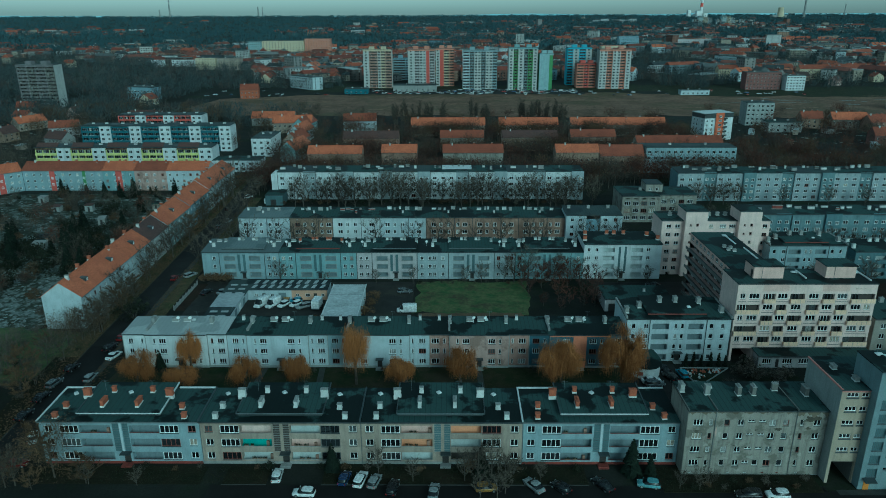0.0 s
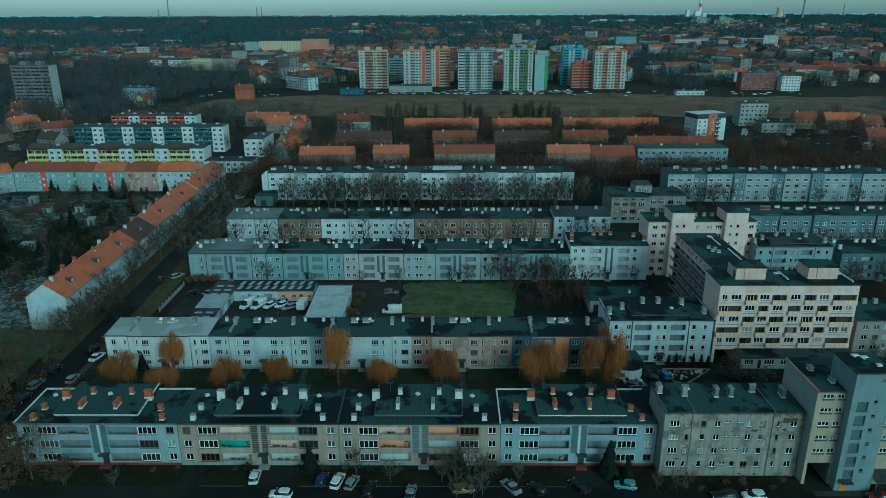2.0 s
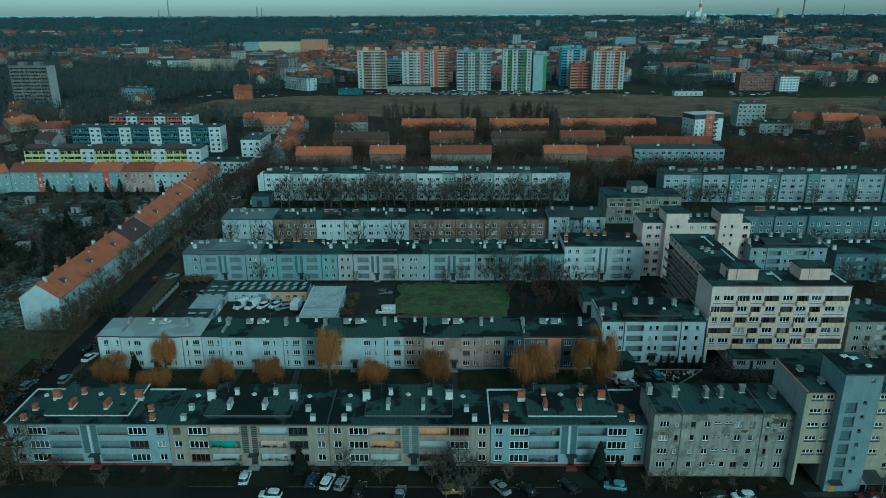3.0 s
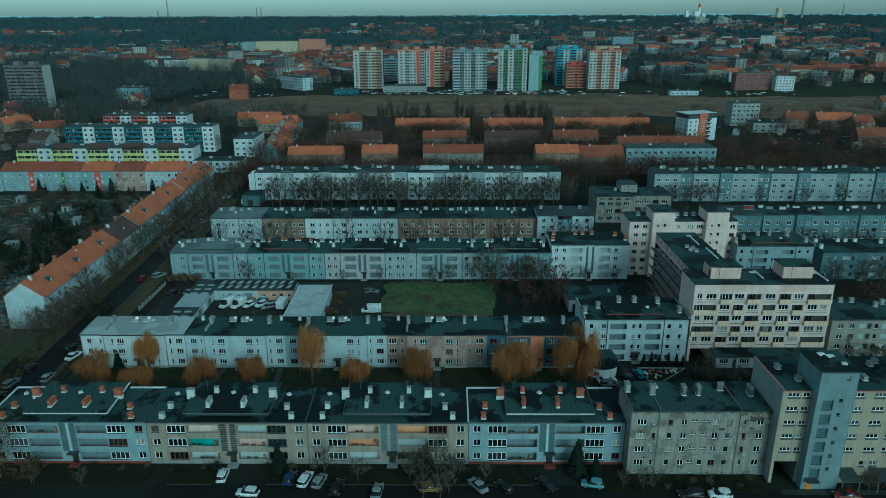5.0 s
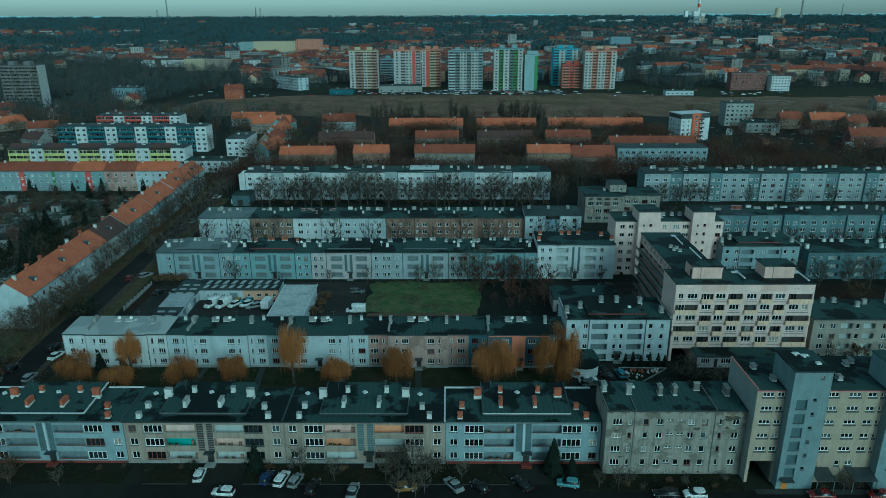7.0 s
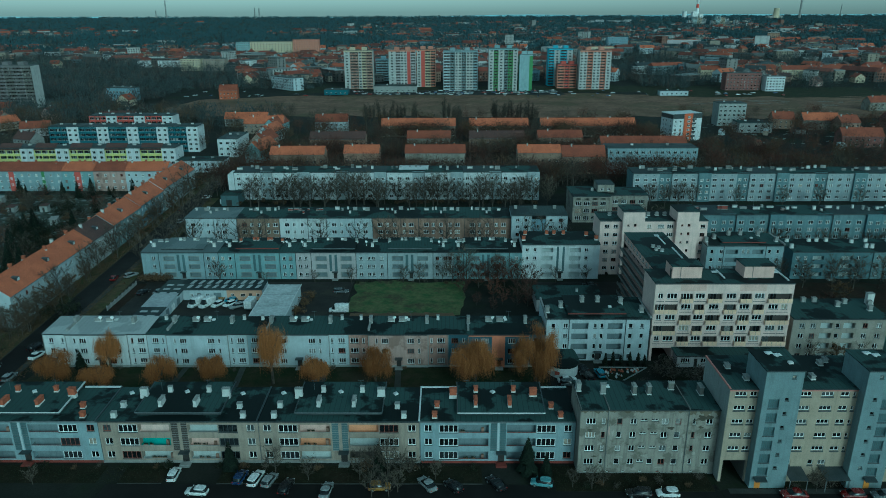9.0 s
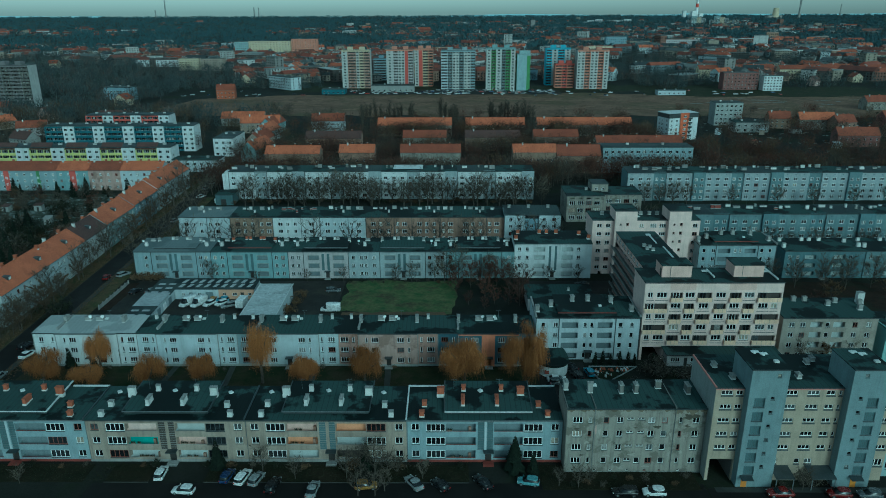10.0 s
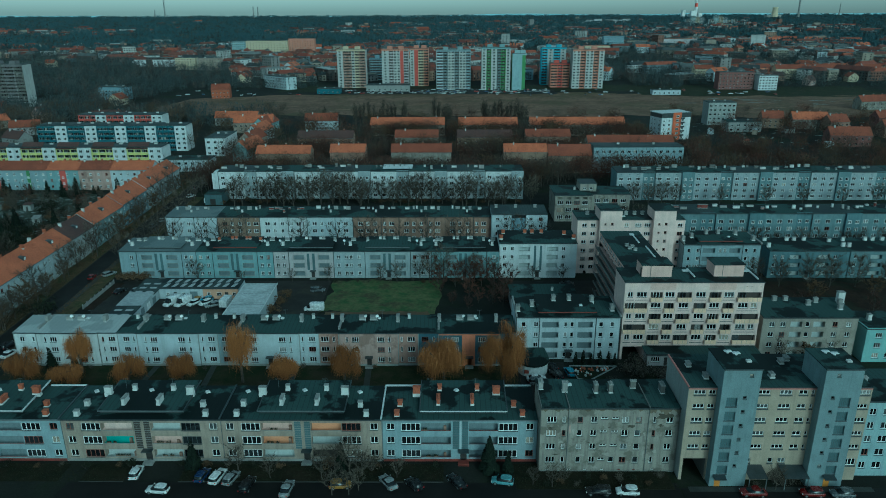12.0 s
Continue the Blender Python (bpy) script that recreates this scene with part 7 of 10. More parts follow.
def long_gable_house():
    """The long tiled house on the street, in five stretches, and the row that closes the gardens behind it."""
    Y0, X0, turn = 168.2, -97.8, 91.45
    a = 0.0
    for i, (L, wl, rm, dz) in enumerate(((47.0, "bluewhite", "tile", 0.0), (16.5, "white", "tiledark", -0.7), (24.0, "aqua", "tile", -0.4), (24.0, "blue2", "tile", -0.2), (40.0, "bluewhite", "tile", 0.0))):
        c, s = math.cos(radians(turn)), math.sin(radians(turn))
        x, y = X0 + a * c, Y0 + a * s
        gable_house("terrace_house", x, y, turn, L, 10.3, 9.3 + dz, 3.75, wl, rm, ("white gable house with an orange tile roof by the street", "white house under a dark brown tile roof", "pale turquoise house with an orange tile roof",
                    "grey-blue house with an orange tile roof", "pale house with an orange tile roof at the corner")[i], gz(y + L / 2) - (0.3 if i == 0 else 0), None, 3, False if i == 0 else True, int(L / 7), "long tiled row on the street", int(L / 15))
        a += L
    # the crosswise row behind the gardens
    cuts = [(-197.5, -160.5, "blue", "tile2", [(12.4, 14.8, "red"), (27.6, 29.0, "green")]), (-160.5, -145.8, "turq", "tile", [(6.0, 8.8, "red")]), (-145.8, -131.0, "ochre", "tile2", []), (-131.0, -112.0, "bluewhite", "tile", [])]
    for x0, x1, wl, rm, st in cuts:
        gable_house("terrace_house", x0, 313.0, 0, x1 - x0, 10.5, 9.6, 3.0, wl if wl != "ochre" else "rose", rm, {"blue": "light blue terrace house with a red stair stripe", "turq": "turquoise terrace house with a red stair stripe", "ochre": "beige terrace house with a red tile roof", "bluewhite": "pale blue terrace house with an orange tile roof"}[wl],
                    None, None, 3, True, 4, "terrace behind the gardens", 0, st)
    gable_house("terrace_house", -233.0, 277.6, 45, 50.0, 10.5, 9.6, 3.0, "blue", "tile", "light blue terrace house turned towards the gardens", gz(300), None, 3, True, 6, "terrace behind the gardens", 0, [(20, 23, "red"), (40, 42.5, "red")])


long_gable_house()

# tiled rows behind the five-storey slab
for i, (x0, x1, y, H, R) in enumerate(((-72.5, -45.0, 347, 10.0, 3.2), (-35.0, -17.2, 347, 10.6, 3.2), (-4.0, 26.4, 347, 10.6, 3.2), (53.0, 74.6, 347, 10.6, 3.2), (75.2, 97.0, 346, 9.0, 4.6),
                                     (-62, -30, 398, 8.4, 3.4), (-6, 19, 400, 8.4, 3.4), (30, 62, 402, 8.0, 3.4), (70, 96, 404, 8.0, 3.4),
                                     (-25.4, 22.4, 450, 7.3, 4.0), (31.5, 69.5, 450, 7.3, 4.0), (77.6, 138.6, 450, 7.3, 4.0), (100, 146, 372, 10.5, 3.0))):
    gable_house("tiled_house", x0, y, 0, x1 - x0, 10.0, H, R, ("ochre", "brown2", "greywall", "ochre")[i % 4] if i < 9 else "beige", ("tile", "tile", "tile2", "tile", "tile2", "tiledark", "tile2", "tiledark", "tile2", "tile", "tile", "tile", "tile2")[i],
                "long house with an orange tile roof among bare trees", None, None, 2, True, max(2, int((x1 - x0) / 9)), "tiled rows among the trees")
for i, (x, y, rz, L) in enumerate(((-84, 372, 78, 22), (-88, 398, 80, 20), (-91, 424, 82, 24), (-94, 452, 82, 24), (-118, 462, 5, 26), (-72, 470, 3, 22))):
    gable_house("tiled_house", x, y, rz, L, 9.0, 7.0, 4.2, ("turq", "beige", "bluewhite")[i % 3], "tile2" if i % 2 else "tile", "tiled house along the side street", None, None, 2, True, 2, "houses along the street")
for i, (x, y, L, rz) in enumerate(((239, 478, 14, -8), (257.5, 473.5, 23, -6), (276, 460, 14, 10), (251.5, 413, 24, -4), (300, 440, 22, 3), (296, 402, 26, 0), (340, 398, 34, -3), (318, 478, 20, 5), (345, 446, 26, 3), (352, 560, 26, 8), (372, 520, 24, 4), (390, 478, 26, 4), (400, 430, 26, 0))):
    gable_house("tiled_house", x, y, rz, L, 10.0, 6.8, 4.2, ("ochre", "greywall", "brown2", "darkbrick")[i % 4], "tile" if i in (1, 6) else "tile2", "house with a red tile roof at the field's edge", None, None, 2, True, 3, "houses at the field's edge")


for i, (x, y, L, rz) in enumerate(((-262, 452, 18, 20), (-246, 418, 16, -25), (-292, 470, 20, 60), (-340, 548, 14, 10), (-232, 500, 24, 4), (-140, 492, 30, 2), (-318, 505, 18, -30), (-278, 430, 12, 75))):
    gable_house("tiled_house", x, y, rz, L, 9.0, 5.6, 3.8, ("pinkish", "concrete", "beige", "ochre")[i % 4], ("tile2", "tiledark", "tile")[i % 3], "weathered house with a pitched roof beside the striped rows", None, None, 2, True, 2, "houses beside the striped rows")


# ================= STRIPED SLAB ROWS ON THE LEFT =================
def striped_row(x0, x1, y, H, storeys, bay, a, c, label, attic=None):
    """A balconied slab: coloured balcony bays between white stair bays."""
    b = thing("striped_apartment_row", x0, y, gz(y), 0, label, "apartment house", "striped apartment rows")
    JOINED[b] = Geo()
    L = x1 - x0
    n = max(2, round(L / bay))
    w = L / n
    pitch = (H - 0.8) / storeys
    zs = [1.1 + pitch * i for i in range(storeys)]
    for i in range(n):
        q = i * w
        wa = w * 0.62
        plain_section(b, q, wa, H, a, [(wa * 0.05, wa * 0.27, 3), (wa * 0.365, wa * 0.27, 3), (wa * 0.68, wa * 0.27, 3)], zs, 1.55, True, seed=i)
        plain_section(b, q + wa, w - wa, H + 0.3, c, [(0.9, 1.5, 2), (w - wa - 2.4, 1.5, 2)], zs, 1.3, True, y=-0.5, seed=i + 5)
        for z in zs[1:]:
            g = Geo()
            g.box(q + 0.4, -1.1, z - 1.1, q + wa - 0.4, -0.004, z - 0.98)
            g.box(q + 0.4, -1.1, z - 0.98, q + wa - 0.4, -1.02, z - 0.05)
            part("balcony", g, a, b)
        r = flat_roof(b, q, q + w, -0.5, 11, H + 0.3, H + 0.5, "felt2", 0.1, 0.2)
        for t in (0.25, 0.7):
            chimney(r, q + w * t, 7, H + 0.5, 1.6, 0.9, 0.8, "stackwhite", 0)
        if attic:
            g = Geo()
            g.prism([(q + 0.2, -0.6, H - 0.6), (q + wa - 0.2, -0.6, H - 0.6), (q + wa - 0.2, 3.8, H + 2.2), (q + 0.2, 3.8, H + 2.2)], [(q + 0.2, -0.6, H - 0.4), (q + wa - 0.2, -0.6, H - 0.4), (q + wa - 0.2, 3.8, H + 2.4), (q + 0.2, 3.8, H + 2.4)])
            part("attic_roof", g, attic, b)
    shell(b, L, 11, H, c)
    join_far(b)
    return b


striped_row(-214.4, -122.8, 354.0, 11.6, 4, 17.5, "yellow", "white", "lime-yellow and white apartment row with brown attic roofs", "tiledark")
striped_row(-215.2, -128.0, 404.0, 14.4, 5, 17.5, "bluedeep", "white", "blue-green and white five-storey apartment row")
striped_row(-216.7, -161.8, 455.0, 13.0, 5, 17.5, "red", "white", "brick-red and white five-storey apartment row")


def plain_block(name, x, y, rz, L, D, H, storeys, wall, roof, label, n=None, group="", wh=1.3, ww=1.5, fill=True, z=None):
    b = thing(name, x, y, gz(y) if z is None else z, rz, label, "apartment block", group)
    JOINED[b] = Geo()
    n = n or max(2, int(L / 3.2))
    pitch = (H - 0.8) / storeys
    cols = [(L * (i + 0.5) / n - ww / 2, ww, 2) for i in range(n)]
    plain_section(b, 0, L, H, wall, cols, [1.0 + pitch * i for i in range(storeys)], wh, True, seed=int(abs(x)))
    shell(b, L, D, H, wall)
    r = flat_roof(b, -0.1, L + 0.1, 0, D, H, H + 0.1, roof, 0.1, 0.25)
    chimney(r, L * 0.3, D * 0.6, H + 0.2, 1.2, 1.0, 0.9, "stackwhite", 0)
    chimney(r, L * 0.7, D * 0.6, H + 0.2, 1.2, 1.0, 0.9, "stackgrey", 0)
    join_far(b)
    return b


plain_block("white_block", -112.0, 388.0, 0, 11.2, 24, 10.2, 3, "white", "felt2", "white plain-ended block with a dark roof")
plain_block("low_block", -122.0, 350.0, 0, 24.5, 11, 6.0, 2, "bluewhite", "felt", "pale two-storey house with a hipped dark roof")
plain_block("pale_block", 98.0, 346.2, 0, 45.0, 12, 12.9, 4, "blue", "felt2", "pale turquoise four-storey block behind bare trees", 14)
plain_block("grey_block", 206.0, 490.0, 0, 19.0, 12, 15.5, 5, "sidegrey", "felt2", "grey five-storey point block", 6)
plain_block("low_block", 210.0, 462.0, 0, 22.0, 12, 6.5, 2, "concrete", "felt", "low grey house among bushes", 5)
plain_block("white_block", 326.0, 692.0, 0, 18.0, 10, 14.0, 5, "white", "felt2", "white five-storey block beyond the field", 6)
plain_block("dark_block", 290.0, 700.0, 0, 34.0, 12, 16.5, 5, "darkbrick", "felt2", "dark brown five-storey block beyond the field", 10)
plain_block("pavilion", 215.0, 660.0, 0, 26.0, 9, 4.2, 1, "bluewhite", "felt2", "low pale pavilion by the lawn", 6)
plain_block("supermarket", -55.0, 690.0, 0, 42.0, 16, 6.0, 1, "concrete", "felt2", "low supermarket before the towers", 8)
plain_block("supermarket", -100.0, 672.0, 0, 22.0, 14, 4.6, 1, "bluedeep", "felt2", "low blue-green sheds before the towers", 5)
gable_house("old_house", -190.0, 640.0, 8, 16.0, 12.0, 8.0, 4.5, "brickstack", "tile2", "red brick house with a red roof by the field", None, None, 2, True, 2)


def distant_cars():
    """Cars too far off to be told apart, parked at the foot of the towers and beyond."""
    rng = random.Random(19)
    g = Geo()
    for i in range(230):
        if i < 170:
            x, y = rng.uniform(-98, 125), rng.choice((674, 681, 686, 694, 700)) + rng.uniform(-1, 1)
        else:
            x, y = rng.uniform(-230, 330), rng.uniform(655, 700)
        if any(p - 4 < x < q + 4 and u - 4 < y < v + 4 for p, u, q, v in ((-100, 670, -76, 688), (-57, 688, -11, 708), (213, 658, 243, 671), (270, 698, 346, 713))):
            continue
        a = rng.choice((0, 1.57, 0.1)) + rng.gauss(0, 0.05)
        c, s = math.cos(a), math.sin(a)
        z = gz(y) + 0.1
        at = lambda u, v, h: (x + c * u - s * v, y + s * u + c * v, z + h)
        g.prism([at(-2.1, -0.85, 0.25), at(2.1, -0.85, 0.25), at(2.1, 0.85, 0.25), at(-2.1, 0.85, 0.25)], [at(-2.0, -0.82, 0.9), at(2.0, -0.82, 0.85), at(2.0, 0.82, 0.85), at(-2.0, 0.82, 0.9)], 0)
        g.prism([at(-1.7, -0.78, 0.9), at(1.1, -0.78, 0.9), at(1.1, 0.78, 0.9), at(-1.7, 0.78, 0.9)], [at(-1.3, -0.65, 1.42), at(0.5, -0.65, 1.42), at(0.5, 0.65, 1.42), at(-1.3, 0.65, 1.42)], 1)
    tagged(put("parked_cars", g.mesh("parked_cars", "farpaint", "carglass")), "rows of small parked cars before the towers", "cars", kind="stuff")


distant_cars()
sheet("car_park", [(-100, 668), (128, 668), (128, 708), (-100, 708)], 0.09, "asphalt", "asphalt car park before the towers", ragged=3.0)


def cube():
    b = thing("modern_point_block", 156.6, 432.0, gz(432), 17, "white six-storey point block with a brown stripe and white roof", "apartment block")
    H, L, D = 16.5, 20.5, 13.0
    zs = [1.0 + 2.6 * i for i in range(6)]
    plain_section(b, 0, 7.6, H, "white", [(1.2, 1.4, 2), (4.8, 1.4, 2)], zs, 1.5, True)
    plain_section(b, 7.6, 6.0, H + 0.5, "rustorange", [(2.2, 2.2, 3)], zs, 1.4, True, y=-0.5)
    plain_section(b, 13.6, 6.9, H, "white", [(0.6, 1.6, 2)], zs, 1.5, True)
    g = Geo()
    g.box(0, -0.05, H - 2.6, 7.5, -0.004, H - 0.05)
    part("attic_band", g, "darkmetal", b)
    g = Geo()
    g.box(13.7, -0.05, H - 2.6, 20.5, -0.004, H - 0.05)
    part("attic_band", g, "darkmetal", b)
    for z in zs:
        g = Geo()
        g.box(12.6, -1.4, z - 1.0, 15.6, -0.06, z - 0.85)
        g.box(12.6, -1.4, z - 0.85, 15.6, -1.32, z)
        part("balcony", g, "darkmetal", b)
    m = Matrix.Translation((0, D, 0)) @ Matrix.Rotation(radians(-90), 4, "Z")
    hs = rows_of([(1.5, 1.4, 2), (4.6, 1.4, 2), (9.4, 1.6, 2)], zs, 1.5)
    facade(b, D, -0.6, H, hs, "white", m)
    for h in hs:
        far_window(b, h[0], h[2], h[1] - h[0], 1.5, 2, 0.12, m)
    g = Geo()
    g.box(-0.05, 0.1, H - 2.6, -0.004, D, H - 0.05)
    part("attic_band", g, "darkmetal", b)
    g = Geo()
    g.box(L - 0.3, 0.003, -0.6, L, D, H)
    part("wall", g, "white", b)
    g = Geo()
    g.box(0.3, D - 0.3, -0.6, L - 0.3, D, H)
    part("wall", g, "white", b)
    flat_roof(b, -0.3, L + 0.3, 0, D, H, H + 0.1, "flash", 0.3, 0.35)


cube()


# ================= TOWERS BEYOND THE FIELD =================
def tower(x, y, L, D, storeys, bands, side, label, top=None, z=None):
    """A high-rise: vertical bands (width share, wall, number of window columns), balconies on coloured bands, a rooftop housing."""
    b = thing("tower_block", x, y, gz(y) if z is None else z, 0, label, "tower block", "tower blocks beyond the field")
    JOINED[b] = Geo()
    H = storeys * 2.78 + 1.2
    zs = [1.2 + 2.78 * i for i in range(storeys)]
    tot, a = sum(s[0] for s in bands), 0.0
    for i, (share, wall, n) in enumerate(bands):
        w = L * share / tot
        if n:
            if wall == "towerwhite":
                plain_section(b, a, w, H, wall, [(w * (j + 0.5) / n - 0.95, 1.9, 2) for j in range(n)], zs, 1.5, True, y=0.0 if i % 2 else -0.6, seed=i)
            else:
                m = Matrix.Translation((a, 0.0 if i % 2 else -0.6, 0))
                facade(b, w, -0.6, H, [(0.35, w - 0.35, q - 0.05, q + 1.6, 1.3) for q in zs], wall, m)
                # Loggia backs coloured near-black to stand for their shade.
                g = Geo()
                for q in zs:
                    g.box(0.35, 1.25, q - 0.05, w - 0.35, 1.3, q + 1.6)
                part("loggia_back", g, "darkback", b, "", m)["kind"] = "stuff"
                for q in zs:
                    for j in range(n):
                        far_window(b, w * (j + 0.5) / n - 0.6, q + 0.1, 1.2, 1.4, 1, 1.2, m)
        else:
            facade(b, w, -0.6, H, [], wall, Matrix.Translation((a, -0.6 if i % 2 == 0 else 0, 0)))
        a += w
    shell(b, L, D, H, side)
    flat_roof(b, -0.2, L + 0.2, -0.6, D, H, H + 0.1, "felt2", 0.1, 0.3)
    for q in (0.2, 0.62):
        g = Geo()
        g.box(L * q, 3, H + 0.3, L * q + 5, 9, H + 3.0)
        part("rooftop_housing", g, top or side, b)
    g = Geo()
    g.box(-0.15, -0.75, H - 1.3, L + 0.15, -0.61, H + 0.6)
    part("attic_band", g, top or side, b)
    join_far(b)
    return b


tower(-87.0, 722, 28.5, 14, 13, [(1.5, "towerwhite", 1), (2.2, "brown", 2), (0.8, "towerwhite", 1), (1.2, "sand", 1), (1.6, "brown", 2)], "towerwhite", "tall white and tan tower block", "sand")
tower(-42.5, 728, 27.0, 14, 13, [(1.6, "towerwhite", 1), (1.2, "pinkish", 1), (1.6, "towerwhite", 2), (0.8, "red", 0), (1.2, "pinkish", 1)], "towerwhite", "tall white tower block with red stripes", "salmon")
tower(-14.5, 738, 19.0, 14, 13, [(0.9, "towerwhite", 1), (0.8, "red", 0), (1.2, "sand", 1), (1.0, "salmon", 1)], "sand", "tall sand-coloured tower block with orange top", "salmon")
tower(13.0, 712, 34.0, 14, 13, [(1.4, "bluewhite", 1), (1.0, "greyback", 1), (1.4, "towerwhite", 2), (1.0, "greyback", 1), (1.4, "towerwhite", 2), (1.0, "blue", 1)], "bluewhite", "tall white and blue-grey tower block", "blue")
tower(57.6, 702, 28.0, 14, 14, [(1.0, "towerwhite", 1), (1.0, "green", 1), (1.2, "towerwhite", 1), (0.9, "greyback", 1), (1.0, "green", 1), (1.0, "towerwhite", 1)], "towerwhite", "tall green and white tower block", "turq")
tower(87.2, 700, 13.0, 12, 12, [(1.0, "aqua", 0), (0.35, "green", 0)], "green", "pale green narrow tower block", "aqua")
tower(121.5, 745, 25.0, 14, 13, [(1, "skyblue", 1), (1, "towerwhite", 1), (1.2, "skyblue", 2), (1, "towerwhite", 1)], "skyblue", "sky-blue tower block with white stripes", "skyblue")
tower(128.0, 722, 19.0, 12, 8, [(1, "salmon", 1), (0.7, "red", 1), (1, "salmon", 1)], "salmon", "salmon mid-rise block beside the towers", "red")
tower(148.0, 712, 31.0, 14, 13, [(1.2, "towerwhite", 2), (0.9, "salmon", 1), (1.2, "towerwhite", 2), (0.9, "salmon", 1), (0.8, "towerwhite", 1)], "towerwhite", "tall salmon and white tower block", "salmon")
tower(-356.0, 585, 31.0, 13, 12, [(1, "lilacgrey", 3), (0.9, "stackdark", 3), (1, "lilacgrey", 3), (0.9, "stackdark", 3)], "towerwhite", "lilac-grey tower block with a white gable", "lilacgrey")
tower(-63.0, 800, 28.0, 14, 8, [(1, "blue", 3), (1, "blue2", 3)], "blue", "blue-grey block between the towers", "blue2")


# ================= DISTANT TOWN =================
CLEAR = [(-110, 470, 205, 545), (-240, 540, 480, 700), (-110, 660, 215, 780), (-380, 575, -310, 640), (-240, 330, -95, 480), (-110, 280, 160, 475), (190, 380, 420, 580), (260, 660, 360, 730)]


def free(x, y, m=0.0):
    return not any(a - m < x < c + m and b - m < y < d + m for a, b, c, d in CLEAR)


def wooded(x, y):
    """How wooded the plain is at a place: above 0 woods, below 0 streets."""
    n = noise.noise(Vector((x / 420 + 3.1, y / 520, 0.7))) + 0.5 * noise.noise(Vector((x / 130, y / 190, 4.2)))
    side = x / y
    return n + (0.12 if side < -0.3 else 0.06 if side < -0.05 else -0.1) * min(1.0, y / 900) + 0.55 * max(0.0, (y - 1900) / 1300)


def town_house(b, w, d, h, r, wl, rf):
    """Walls with their windows and a gable or flat roof with chimneys, for a house in the distance."""
    g = Geo()
    g.box(-w / 2, -d / 2, -1, w / 2, d / 2, h)
    if r:
        for s in (-1, 1):
            g.face([(s * w / 2, -d / 2, h), (s * w / 2, d / 2, h), (s * w / 2, 0, h + r)])
    n = max(2, int(w / 2.9))
    for k in range(int(h / 2.9)):
        for j in range(n):
            q = -w / 2 + w * (j + 0.5) / n - 0.6
            g.box(q - 0.14, -d / 2 - 0.05, 0.9 + 2.9 * k, q + 1.34, -d / 2 - 0.01, 2.5 + 2.9 * k, 2)
            g.box(q, -d / 2 - 0.1, 1.05 + 2.9 * k, q + 1.2, -d / 2 - 0.055, 2.4 + 2.9 * k, 1)
        for j in range(2):
            for s in (-1, 1):
                q = -d / 4 + j * d / 2 - 0.55
                g.box(min(s * (w / 2 + 0.01), s * (w / 2 + 0.08)), q, 1.05 + 2.9 * k, max(s * (w / 2 + 0.01), s * (w / 2 + 0.08)), q + 1.1, 2.4 + 2.9 * k, 1)
    put("wall", g.mesh("wall", wl, "panefar", "frame"), b)
    g = Geo()
    if r:
        for s in (-1, 1):
            g.prism([(-w / 2 - 0.3, s * (d / 2 + 0.5), h - 0.3), (w / 2 + 0.3, s * (d / 2 + 0.5), h - 0.3), (w / 2 + 0.3, 0, h + r), (-w / 2 - 0.3, 0, h + r)],
                    [(-w / 2 - 0.3, s * (d / 2 + 0.5), h), (w / 2 + 0.3, s * (d / 2 + 0.5), h), (w / 2 + 0.3, 0, h + r + 0.3), (-w / 2 - 0.3, 0, h + r + 0.3)])
        for j in range(max(1, int(w / 9))):
            q = -w / 2 + w * (j + 0.5) / max(1, int(w / 9))
            g.box(q + 1.4, 0.2, h + r - 1.0, q + 2.2, 1.0, h + r + 1.3, 1)
            g.prism([(q - 1.1, -d * 0.36, h + r * 0.2), (q + 0.7, -d * 0.36, h + r * 0.2), (q + 0.7, -d * 0.12, h + r * 0.7), (q - 1.1, -d * 0.12, h + r * 0.7)],
                    [(q - 1.0, -d * 0.36, h + r * 0.62), (q + 0.6, -d * 0.36, h + r * 0.62), (q + 0.6, -d * 0.12, h + r * 0.82), (q - 1.0, -d * 0.12, h + r * 0.82)], 2)
    else:
        g.box(-w / 2 - 0.2, -d / 2 - 0.2, h + 0.01, w / 2 + 0.2, d / 2 + 0.2, h + 0.5)
        for j in range(3):
            g.box(-w / 2 + w * (j + 0.4) / 3, 0, h + 0.5, -w / 2 + w * (j + 0.4) / 3 + 1.5, 1.2, h + 1.6, 1)
    put("roof", g.mesh("roof", rf, "stackgrey", "darkmetal"), b)


